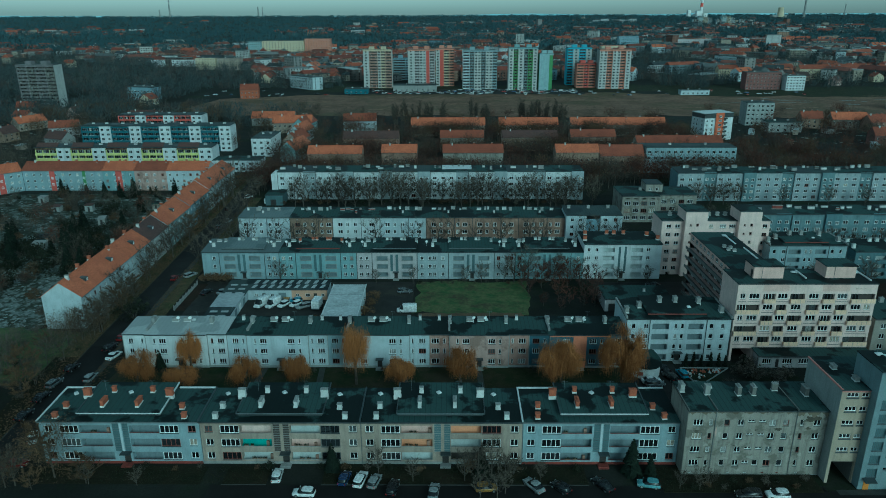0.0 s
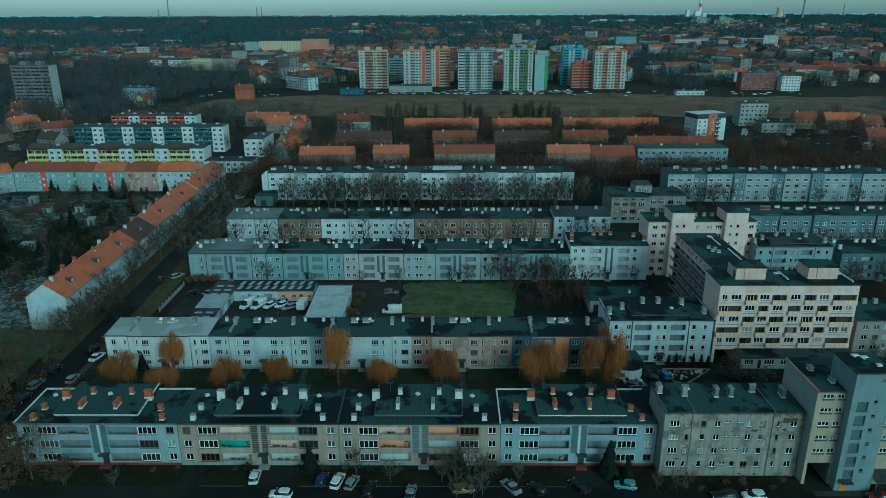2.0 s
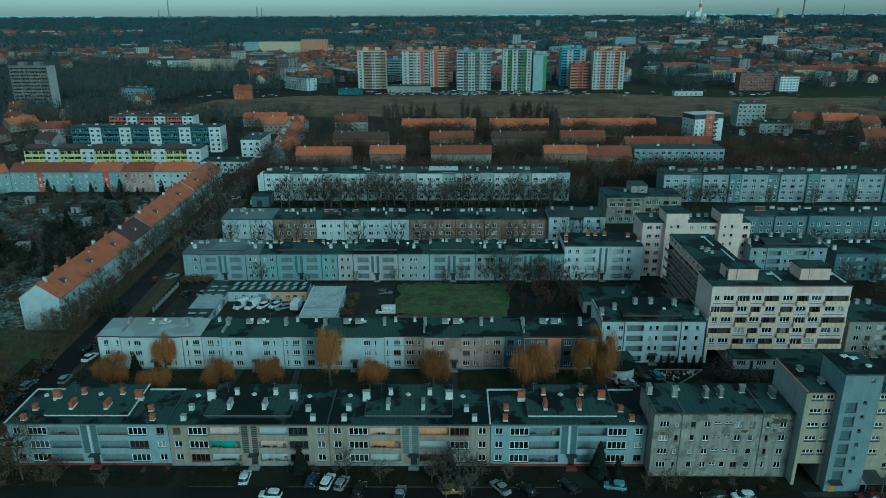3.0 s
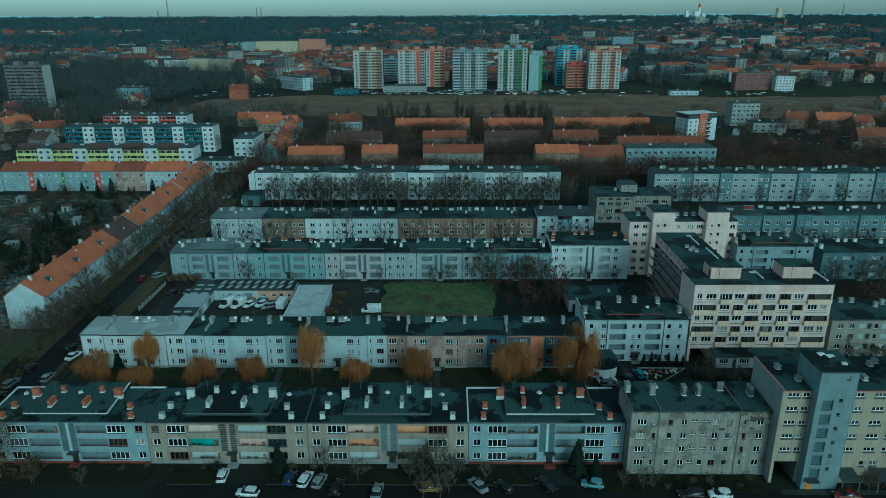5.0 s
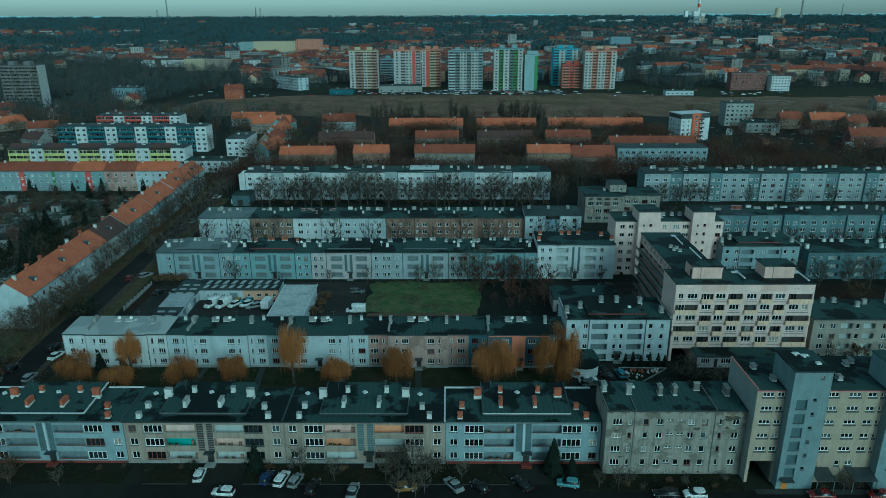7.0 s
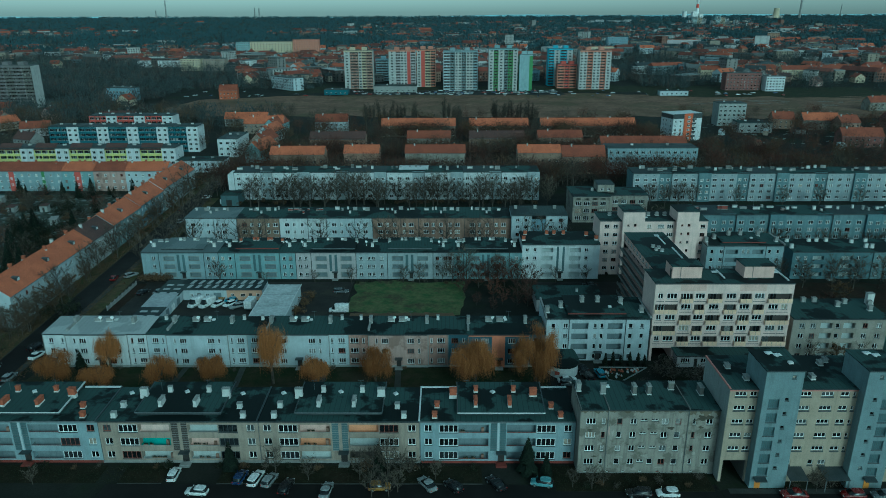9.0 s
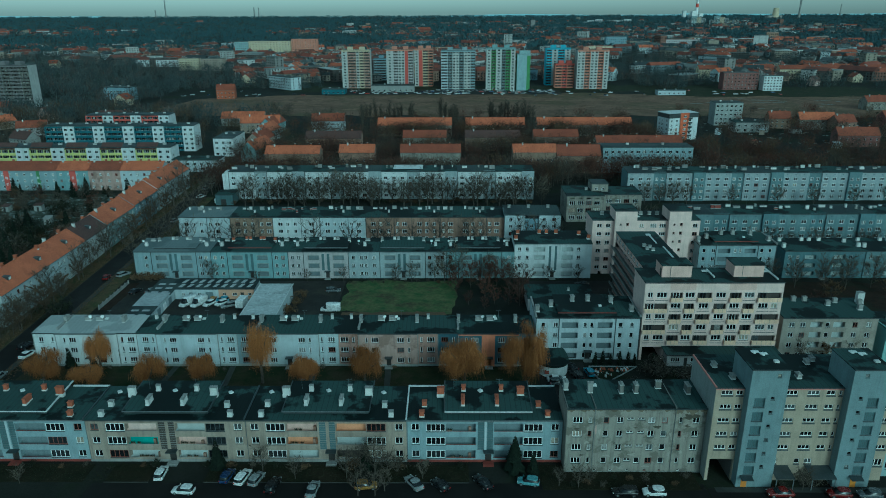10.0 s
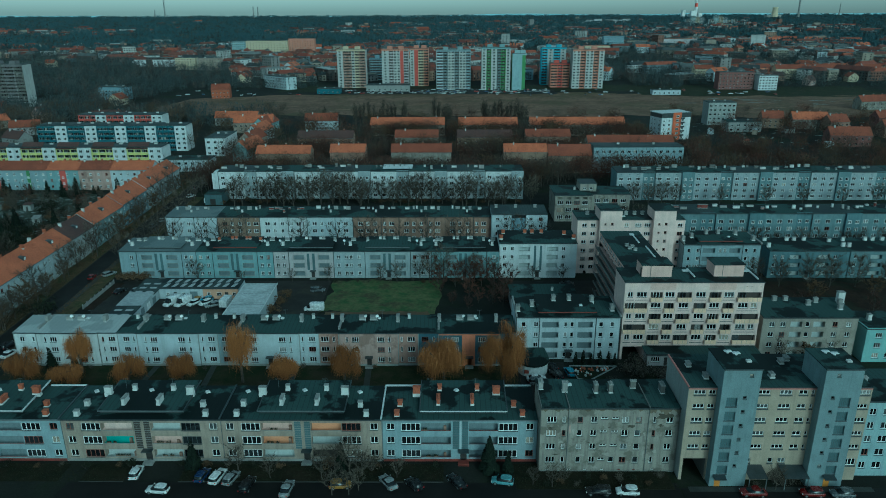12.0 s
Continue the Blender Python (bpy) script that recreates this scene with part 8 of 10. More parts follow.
def far_town():
    rng = random.Random(12)
    protos = []
    for i in range(8):
        w, d, h, r = ((13, 10, 5.5, 4), (19, 10, 8, 4), (30, 11, 9, 4), (10, 9, 5, 4.5), (24, 11, 10, 3.8), (26, 12, 11, 0), (40, 12, 12, 0), (17, 14, 9, 0))[i]
        wl = ("sand", "concrete", "ochre", "rose", "bluewhite", "blue2", "bluewhite", "concrete")[i]
        rf = ("tile2", "tile2", "tile2", "tiledark", "tile", "felt2", "felt2", "felt2")[i]
        b = thing("distant_house", 0, 0, -200, 0, ("house with a red tile roof in the distant town", "flat-roofed block in the distant town")[i > 4], "house", "distant town")
        town_house(b, w, d, h, r, wl, rf)
        protos.append(b)
    placed, n, tries = [], 0, 0
    while n < 92 and tries < 20000:
        tries += 1
        y = 520 * (1500 / 520) ** rng.random()
        x = rng.uniform(-0.72, 0.74) * y
        if not free(x, y, 14) or wooded(x, y) > 0.16 or any(abs(x - a) < 20 + 0.012 * y and abs(y - c) < 16 + 0.02 * y for a, c in placed):
            continue
        placed.append((x, y))
        b = rng.choice(protos[:5] if rng.random() < 0.75 else protos[5:])
        copy_thing(b, pose(x, y, gz(y), 0, 0, rng.choice((0, 12, -15, 35, 80, 90, 62, -40)) + rng.uniform(-5, 5)))
        n += 1
    for i, b in enumerate(protos):
        b.matrix_basis = pose(-520 + 150 * i, 980 + 40 * (i % 3), gz(1000), 0, 0, 20 * i)
    # beyond and between, houses past counting, each street in its own direction
    g, n, tries = Geo(), 0, 0
    while n < 1900 and tries < 30000:
        tries += 1
        y = 780 * (3500 / 780) ** rng.random()
        x = rng.uniform(-0.74, 0.76) * y
        if not free(x, y, 16) or wooded(x, y) > rng.uniform(-0.15, 0.3):
            continue
        n += 1
        street = noise.noise(Vector((x / 300, y / 300, 9.0))) * 2.6
        a = street + (1.5708 if rng.random() < 0.4 else 0) + rng.gauss(0, 0.06)
        c, s = math.cos(a), math.sin(a)
        z = gz(y)
        at = lambda u, v, q: (x + c * u - s * v, y + s * u + c * v, z + q)
        k = rng.random()
        if k < 0.62:
            w, d, h, r = rng.uniform(9, 20), rng.uniform(8, 11), rng.uniform(4.5, 8), rng.uniform(3, 4.5)
        elif k < 0.82:
            w, d, h, r = rng.uniform(20, 44), rng.uniform(9, 12), rng.uniform(7, 11), rng.uniform(3, 4.5)
        elif k < 0.988:
            w, d, h, r = rng.uniform(14, 46), rng.uniform(10, 18), rng.uniform(5, 13), 0.0
        else:
            w, d, h, r = rng.uniform(12, 26), rng.uniform(11, 14), rng.uniform(16, 27), 0.0
        quad = lambda u, v, q: [at(-u, -v, q), at(u, -v, q), at(u, v, q), at(-u, v, q)]
        g.prism(quad(w / 2, d / 2, -2), quad(w / 2, d / 2, h), 0)
        if r:
            hip = w / 2 - (rng.uniform(0, 3) if rng.random() < 0.3 else -0.4)
            g.prism(quad(w / 2 + 0.4, d / 2 + 0.5, h), [at(-hip, -0.1, h + r), at(hip, -0.1, h + r), at(hip, 0.1, h + r), at(-hip, 0.1, h + r)], 1)
            if y < 2000:
                for j in range(1 + int(w / 16)):
                    u = rng.uniform(-0.4, 0.4) * w
                    g.prism([at(u + p, 0.5 + q, h + r - 1.2) for p, q in ((-0.5, -0.4), (0.5, -0.4), (0.5, 0.4), (-0.5, 0.4))], [at(u + p, 0.5 + q, h + r + 1.2) for p, q in ((-0.5, -0.4), (0.5, -0.4), (0.5, 0.4), (-0.5, 0.4))], 0)
        else:
            g.prism(quad(w / 2 + 0.2, d / 2 + 0.2, h), quad(w / 2 + 0.2, d / 2 + 0.2, h + 0.6), 2)
        if y < 2100:
            m = max(2, int(w / 3.4))
            for f in range(int((h + 0.6) / 2.9)):
                for j in range(m):
                    u, q = -w / 2 + w * (j + 0.5) / m, 1.1 + 2.9 * f
                    for v in ((-d / 2 - 0.04, d / 2 + 0.04) if abs(c) < 0.75 else (-d / 2 - 0.04,)):
                        g.face([at(u - 0.75, v, q), at(u + 0.75, v, q), at(u + 0.75, v, q + 1.5), at(u - 0.75, v, q + 1.5)], 3)
                for v in (-d / 4, d / 4):
                    for u in (-w / 2 - 0.04, w / 2 + 0.04):
                        g.face([at(u, v - 0.7, 1.1 + 2.9 * f), at(u, v + 0.7, 1.1 + 2.9 * f), at(u, v + 0.7, 2.5 + 2.9 * f), at(u, v - 0.7, 2.5 + 2.9 * f)], 3)
    ob = put("town_roofs", g.mesh("town_roofs", "townwall", "townroof", "townflat", "panefar"))
    tagged(ob, "far town of red roofs and pale walls among trees", "town", kind="stuff")


far_town()


def clearings():
    """Meadows and bare plots between the far woods."""
    rng = random.Random(5)
    spots = [(-640, 2250, 260, 60), (-520, 2000, 120, 30), (300, 2500, 160, 30), (-1000, 2800, 300, 60), (1500, 3100, 260, 40), (-250, 3300, 300, 40)] + [(rng.uniform(-0.6, 0.65) * y, y, rng.uniform(25, 70), rng.uniform(10, 22)) for y in (900, 980, 1060, 1150, 1240, 1330, 1420, 1600, 1750, 1900, 860, 940)]
    for x, y, w, d in spots:
        sheet("meadow", [(x - w, y - d), (x + w, y - d * 0.7), (x + w * 0.8, y + d), (x - w * 0.9, y + d * 0.8)], 0.4, "palemeadow", "pale open meadow between the far woods", ragged=min(w, d) * 0.3)


clearings()

# landmarks of the distance
plain_block("yellow_block", -329.0, 1180, 0, 22, 14, 23, 8, "aqua", "felt2", "pale green high block in the distance", 7, "high blocks in the distance")
plain_block("yellow_block", -306.0, 1180, 0, 68, 14, 24, 8, "sand", "felt2", "sand-yellow high block in the distance", 14, "high blocks in the distance")
plain_block("orange_block", -237.0, 1185, 0, 42, 14, 27, 9, "salmon", "felt2", "orange-topped high block in the distance", 10, "high blocks in the distance")
plain_block("ochre_block", -330, 930, 0, 26, 12, 15, 5, "sand", "felt2", "sand-coloured block in the distance", 7, "blocks in the distance")
plain_block("ochre_block", -300, 925, 0, 30, 12, 15, 5, "beige", "felt2", "beige block in the distance", 8, "blocks in the distance")
plain_block("long_block", -410, 985, 0, 110, 14, 9, 3, "white", "tile2", "long pale hall with a red roof in the distance", 20, "blocks in the distance")
plain_block("office_block", 303, 1300, 0, 36, 15, 24, 8, "blue2", "felt2", "grey-blue office block in the distance", 10, "blocks in the distance")
plain_block("office_block", 835, 1180, 0, 60, 16, 28, 8, "aqua", "felt2", "pale office block in the distance", 14, "blocks in the distance")
plain_block("red_hall", 425, 1380, 0, 72, 18, 15, 3, "pinkish", "tile", "long hall with an orange roof in the distance", 16, "blocks in the distance")
plain_block("red_hall", 250, 1190, 0, 40, 16, 14, 3, "sand", "tile", "hall with an orange roof in the distance", 8, "blocks in the distance")
for i in range(7):
    gable_house("ochre_house", 300 + 30 * i, 800 + 6 * (i % 3), 0, 28, 11, 11, 4, ("sand", "ochre", "orange")[i % 3], "tile2", "ochre house with a red roof beyond the field", None, None, 3, True, 2, "ochre houses beyond the field")
for i in range(9):
    plain_block("pale_tower", 880 + 21 * i, 2640 + 14 * (i % 4), 0, 17, 14, 22 + 4 * ((i * 7) % 4), 8, ("bluewhite", "aqua", "sand", "bluewhite")[i % 4], "felt2", "pale tower block near the power station", 4, "far tower blocks", 2.4, 5.0)
for i in range(6):
    plain_block("pale_tower", 560 + 40 * i, 3000 + 40 * (i % 3), 0, 30, 14, 9 + 3 * (i % 3), 3, "white", "felt2", "pale block on the horizon", 4, "far tower blocks", 2.2, 5.0)


def smokestack(x, y, h, r, bands, label):
    b = thing("chimney_stack", x, y, gz(y), 0, label, "chimney")
    n = len(bands)
    for i, mt in enumerate(bands):
        g = Geo()
        f = lambda t: r * (1 - 0.45 * t)
        g.tube((0, 0, -2 if i == 0 else h * i / n + 0.01), (0, 0, h * (i + 1) / n), f(i / n), f((i + 1) / n), 14)
        part("shaft", g, mt, b)
    return b


smokestack(1335, 3900, 150, 9, ["chimwhite", "chimwhite", "chimwhite", "chimred", "chimwhite", "chimred", "chimwhite", "chimred"], "red and white banded power station chimney")
smokestack(1760, 3650, 118, 6, ["concrete"] * 3, "dark concrete chimney on the horizon")
smokestack(2200, 4100, 70, 4, ["concrete"] * 3, "thin chimney on the horizon")
smokestack(-1640, 4300, 105, 5, ["concrete"] * 3, "dark chimney on the horizon")
smokestack(-1145, 4400, 62, 5, ["concrete"] * 2, "short chimney on the horizon")
smokestack(-1118, 4400, 60, 5, ["concrete"] * 2, "short chimney on the horizon")
smokestack(-1700, 4300, 48, 5, ["concrete"] * 2, "short chimney on the horizon")


def cooling_tower():
    b = thing("cooling_tower", 1665, 3700, gz(3700), 0, "sand-coloured cooling tower on the horizon", "cooling tower")
    g = Geo()
    for i in range(6):
        za, zb = 9.0 * i, 9.0 * (i + 1)
        f = lambda z: 22 - 9 * math.sin(min(1, z / 46) * 1.5)
        g.tube((0, 0, za - (2 if i == 0 else 0)), (0, 0, zb), f(za), f(zb), 16)
    part("shell", g, "sand", b)
    g = Geo()
    g.box(-40, -10, -2, 30, 30, 18)
    part("hall", g, "concrete", b)
    p = thing("power_station", 1275, 3880, gz(3880), 0, "white power station halls below the banded chimney", "power station")
    for q in ((-16, 0, -2, 0, 24, 40), (31, 0, -2, 52, 28, 37), (70, 0, -2, 88, 24, 26), (24, 30, -2, 92, 44, 22)):
        g = Geo()
        g.box(*q)
        part("hall", g, "chimwhite", p)


cooling_tower()


def hills():
    """Low wooded ridges in painted haze-blue that close the horizon, and the glowing haze-coloured hills far behind
    them.
    """
    for name, mat, label, y, h, seed in (("hill", "hazeridge", "low wooded ridge on the horizon, tinted haze-blue", 3900, 4, 1), ("hill", "hazeridge", "low wooded ridge on the horizon, tinted haze-blue", 4350, 4, 7), ("backdrop", "hazehill", "hazy blue hills far beyond the plain", 4760, 15, 13)):
        g = Geo()
        xs = [-3900 + 45 * i for i in range(176)]
        pts = []
        for x in xs:
            t = noise.noise(Vector((x * 0.0012, seed, 0))) * 0.8 + noise.noise(Vector((x * 0.02, seed, 3))) * 0.14
            w = 0.3 + 0.6 * max(0, math.sin(x * 0.0011 + seed)) + (0.5 if x > 1500 or x < -2200 else 0)
            pts.append(gz(min(y, 4650)) + h * max(0.05, w * (0.75 + t)))
        for i in range(len(xs) - 1):
            x0, x1 = xs[i], xs[i + 1]
            g.face([(x0, y - 100, gz(y - 160) - 3), (x1, y - 100, gz(y - 160) - 3), (x1, y, pts[i + 1]), (x0, y, pts[i])])
            g.face([(x0, y, pts[i]), (x1, y, pts[i + 1]), (x1, y + 40, gz(y) - 8), (x0, y + 40, gz(y) - 8)])
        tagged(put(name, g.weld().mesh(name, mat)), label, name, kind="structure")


hills()


def far_woods():
    """Tree crowns past counting, over the whole plain: bare crowns nearer by, dense woods beyond."""
    rng = random.Random(8)
    py = np.random.default_rng(8)
    # Both bands carry the haze of distance in their material tones.
    for name, mats, y0, y1, n, per in (("winter_woods", ("wood", "woodrust", "woodpale", "woodgreen"), 480, 1350, 7600, 56), ("pine_woods", ("hazewood", "wood", "woodpale"), 1250, 4560, 21000, 13)):
        pts, tries = [], 0
        near = y0 < 1000
        while len(pts) < n and tries < n * 8:
            tries += 1
            y = y0 * (y1 / y0) ** rng.random() ** (0.85 if near else 1.0)
            x = rng.uniform(-0.78, 0.8) * y
            if free(x, y) and wooded(x, y) > rng.uniform(-0.75, 0.15 if near else 0.0):
                k = noise.noise(Vector((x / 60, y / 60, 2.0))) + rng.gauss(0, 0.25)
                slot = (0 if k < 0.22 else 1 if k < 0.42 else 2 if k < 0.75 else 3) if near else (0 if k < 0.25 else 1 if k < 0.55 else 2)
                pts.append((x, y, gz(y), slot))
        P = np.array(pts)
        m = len(P)
        y = P[:, 1]
        s = py.uniform(2.4, 4.8, m) if near else py.uniform(4.5, 8.0, m) * (0.6 + y / 2600)
        hgt = py.uniform(6.5, 14.5, m) if near else py.uniform(8, 15, m)
        rep = lambda v: np.repeat(v, per)
        a = py.uniform(0, 6.283, m * per)
        zz = py.uniform(0.12, 0.9, m * per)
        rr = rep(s) * py.random(m * per) ** 0.5 * np.sqrt(np.maximum(0.06, 1 - ((zz - 0.45) / 0.62) ** 2))
        cx, cy, cz = rep(P[:, 0]) + rr * np.cos(a), rep(y) + rr * np.sin(a), rep(P[:, 2]) + rep(hgt) * zz
        b = py.uniform(0, 3.14, m * per)
        e = py.uniform(0.10, 0.32, m * per) if near else rep(s) * py.uniform(0.12, 0.3, m * per)
        up = py.uniform(0.9, 2.3, m * per) if near else py.uniform(2.0, 4.5, m * per)
        dx, dy = e * np.cos(b), e * np.sin(b)
        V = np.stack([np.stack([cx - dx, cy - dy, cz], 1), np.stack([cx + dx, cy + dy, cz - 0.2 * up], 1), np.stack([cx + np.cos(a) * up * 0.35, cy + np.sin(a) * up * 0.35, cz + up], 1)], 1).reshape(-1, 3)
        F = np.arange(len(V)).reshape(-1, 3)
        me = bpy.data.meshes.new(name)
        me.from_pydata(V.tolist(), [], F.tolist())
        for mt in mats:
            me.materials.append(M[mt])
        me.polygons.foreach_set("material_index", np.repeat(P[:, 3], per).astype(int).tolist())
        tagged(put(name, me), "dark bare winter woods across the plain" if near else "dense woods towards the horizon, tinted haze-blue", "woods", kind="stuff")


far_woods()


# ================= TREES AND SHRUBS =================
def limb(g, a, b, ra, rb, sides):
    """An open tapered tube, for limbs."""
    q = (b - a).to_track_quat("Z", "Y")
    n = len(g.v)
    for p, r in ((a, ra), (b, rb)):
        g.v += [tuple(p + q @ Vector((math.cos(6.283 * i / sides) * r, math.sin(6.283 * i / sides) * r, 0))) for i in range(sides)]
    for i in range(sides):
        j = (i + 1) % sides
        g.f.append((n + i, n + j, n + sides + j, n + sides + i))
        g.m.append(0)


def bare_tree(seed, h, r, twig="twig", n=16, dense=13, label="", w=0.02, low=0.18, steep=0.5, thick=1.0, subs=4, fine=1.0):
    """A leafless tree: a tapered trunk, rising limbs that branch again, and a haze of fine twigs."""
    rng = random.Random(seed)
    b = thing("bare_tree", 0, 0, -60, 0, label or "leafless tree with a fine dark crown", "tree")
    g, t = Geo(), Geo()
    spine = [Vector((0, 0, -0.3))]
    for i in range(1, 7):
        spine.append(Vector((rng.gauss(0, 0.012) * h * i / 3, rng.gauss(0, 0.012) * h * i / 3, 0.86 * h * i / 6)))
    rad = [(0.0125 * h + 0.05) * thick * (1 - 0.145 * i) for i in range(7)]
    for i in range(6):
        limb(g, spine[i], spine[i + 1], rad[i], rad[i + 1], 6)

    def twigs(o, d, L, count):
        for i in range(count):
            q = o + d * L * rng.uniform(0.15, 1.0)
            v = (d * 0.8 + Vector((rng.gauss(0, 0.6), rng.gauss(0, 0.6), rng.uniform(-0.35, 0.8) + steep * 0.5))).normalized() * rng.uniform(0.05, 0.13) * h * fine
            s = v.cross(Vector((rng.uniform(-1, 1), rng.uniform(-1, 1), rng.uniform(-1, 1)))).normalized() * w * rng.uniform(0.6, 1.3)
            t.face([q - s, q + s, q + v])

    a = rng.uniform(0, 6.283)
    for k in range(n):
        u = low + (0.95 - low) * (k + rng.uniform(0, 0.8)) / n
        a += 2.4 + rng.uniform(-0.5, 0.5)
        f = u * 0.86 / 0.86 * 6
        o = spine[min(5, int(f))].lerp(spine[min(5, int(f)) + 1], min(1.0, f - min(5, int(f))))
        c = (u - low) / (1 - low)
        R = r * (0.55 + 1.25 * c - 1.45 * c * c) * rng.uniform(0.6, 1.1)
        rise = (h * (0.16 + 0.3 * steep) * (1 - 0.55 * c)) * rng.uniform(0.7, 1.2)
        out = Vector((math.cos(a), math.sin(a), 0))
        p1 = o + out * R * 0.6 + Vector((rng.gauss(0, 0.12), rng.gauss(0, 0.12), rise * 0.4))
        p2 = o + out * R + Vector((rng.gauss(0, 0.2), rng.gauss(0, 0.2), rise))
        ra = (0.0065 * h + 0.02) * thick * (1 - 0.6 * c)
        limb(g, o, p1, ra, ra * 0.65, 4)
        limb(g, p1, p2, ra * 0.65, ra * 0.25, 3)
        for i in range(subs):
            x = rng.uniform(0.25, 1.0)
            q = o.lerp(p1, x / 0.55) if x < 0.55 else p1.lerp(p2, (x - 0.55) / 0.45)
            d = ((p2 - o).normalized() * 0.6 + Vector((rng.gauss(0, 0.55), rng.gauss(0, 0.55), rng.uniform(-0.1, 0.7) + steep * 0.4))).normalized()
            L = rng.uniform(0.1, 0.22) * h
            if w < 0.06:
                limb(g, q, q + d * L, ra * 0.4, ra * 0.15, 3)
            else:
                t.face([q - out.cross(d) * 0.07, q + out.cross(d) * 0.07, q + d * L])
            twigs(q, d, L, dense)
        twigs(p1, (p2 - p1).normalized(), (p2 - p1).length, dense)
    twigs(spine[5], Vector((0, 0, 1)), 0.14 * h, dense)
    k = h / max(p[2] for p in t.v)
    for q in (g, t):
        q.v = [(x, y, z * k) for x, y, z in q.v]
    part("trunk", g, "bark", b)
    part("crown", t, twig, b)
    return b


def thicket_tree(seed, h, r, twig, label, n=440, leaf=1.0):
    """A leafless tree seen from afar: trunk, rising limbs and a rounded crown of fine upright twigs, thinner towards its rim."""
    rng = random.Random(seed)
    b = thing("bare_tree", 0, 0, -60, 0, label, "tree")
    g, t = Geo(), Geo()
    limb(g, Vector((0, 0, -0.3)), Vector((rng.uniform(-0.2, 0.2), rng.uniform(-0.2, 0.2), h * 0.62)), 0.2, 0.09, 5)
    arms = []
    for i in range(8):
        a, z = 2.4 * i + rng.uniform(-0.4, 0.4), h * (0.2 + 0.055 * i)
        e = Vector((math.cos(a) * r * rng.uniform(0.45, 0.8), math.sin(a) * r * rng.uniform(0.45, 0.8), min(0.92 * h, z + h * rng.uniform(0.25, 0.45))))
        limb(g, Vector((0, 0, z)), e, 0.09, 0.03, 3)
        arms.append(e)
    for i in range(n):
        c = rng.choice(arms)
        o = Vector((c.x + rng.gauss(0, 0.27) * r, c.y + rng.gauss(0, 0.27) * r, c.z + rng.gauss(-0.08, 0.15) * h))
        if o.z < 0.1 * h:
            continue
        v = Vector((o.x * 0.13 + rng.gauss(0, 0.35), o.y * 0.13 + rng.gauss(0, 0.35), rng.uniform(0.35, 1.2))).normalized() * rng.uniform(0.06, 0.16) * h * leaf
        q = v.cross(Vector((rng.uniform(-1, 1), rng.uniform(-1, 1), 0.2))).normalized() * rng.uniform(0.045, 0.11)
        t.face([o - q, o + q, o + v])
    part("trunk", g, "bark", b)
    part("crown", t, twig, b)
    return b


def willow(seed, h, r, label, strands=5200):
    """A weeping willow: short trunk, rising limbs, a loose haze of hanging withes."""
    rng = random.Random(seed)
    b = thing("willow", 0, 0, -60, 0, label, "tree", "golden willows")
    g, t = Geo(), Geo()
    fork = Vector((rng.uniform(-0.2, 0.2), rng.uniform(-0.2, 0.2), h * 0.3))
    limb(g, Vector((0, 0, -0.4)), fork, 0.36, 0.27, 7)
    tips = []
    for i in range(9):
        a = 6.283 * i / 9 + rng.uniform(-0.35, 0.35)
        k = rng.uniform(0.25, 0.8) * r
        top = h * rng.uniform(0.62, 0.93)
        p1 = Vector((math.cos(a) * k * 0.45, math.sin(a) * k * 0.45, fork.z + (top - fork.z) * 0.55))
        p2 = Vector((math.cos(a) * k, math.sin(a) * k, top))
        limb(g, fork, p1, 0.24, 0.16, 5)
        limb(g, p1, p2, 0.16, 0.06, 4)
        for j in range(4):
            q = p1.lerp(p2, rng.uniform(0.1, 1.0))
            e = q + Vector((rng.gauss(0, 0.2) * r, rng.gauss(0, 0.2) * r, rng.uniform(0.0, 0.1) * h))
            limb(g, q, e, 0.06, 0.025, 3)
            tips.append((q.lerp(e, 0.5), rng.uniform(0.1, 1.5)))
            tips.append((e, rng.uniform(0.2, 1.8)))
        tips.append((p2, 1.0))
    weights = [k for p, k in tips]
    for i in range(strands):
        o, k = rng.choices(tips, weights)[0]
        o = o + Vector((rng.gauss(0, 0.11) * r, rng.gauss(0, 0.11) * r, rng.gauss(0, 0.045) * h))
        out = Vector((o.x + rng.gauss(0, 0.3) * r, o.y + rng.gauss(0, 0.3) * r, 0)).normalized()
        L = min(o.z - rng.uniform(0.2, 1.5), rng.uniform(0.05, 0.38) * h)
        if L < 0.4:
            continue
        s = Vector((rng.uniform(-1, 1), rng.uniform(-1, 1), 0)).normalized() * rng.uniform(0.010, 0.025)
        reach = rng.uniform(0.0, 0.2) * r
        m = o + out * reach * 0.7 + Vector((rng.gauss(0, 0.09), rng.gauss(0, 0.09), -L * 0.42))
        e = o + out * reach + Vector((rng.gauss(0, 0.36), rng.gauss(0, 0.36), -L))
        n = len(t.v)
        t.v += [tuple(o - s * 0.6), tuple(o + s * 0.6), tuple(m + s), tuple(m - s), tuple(e)]
        t.f += [(n, n + 1, n + 2, n + 3), (n + 3, n + 2, n + 4)]
        t.m += [0, 0]
        if i % 2:
            v = Vector((rng.uniform(-1, 1), rng.uniform(-1, 1), rng.uniform(-0.9, 0.6))).normalized() * rng.uniform(0.3, 1.0)
            t.face([m - s, m + s, m + v])
    part("trunk", g, "bark", b)
    part("crown", t, "willow", b)
    return b


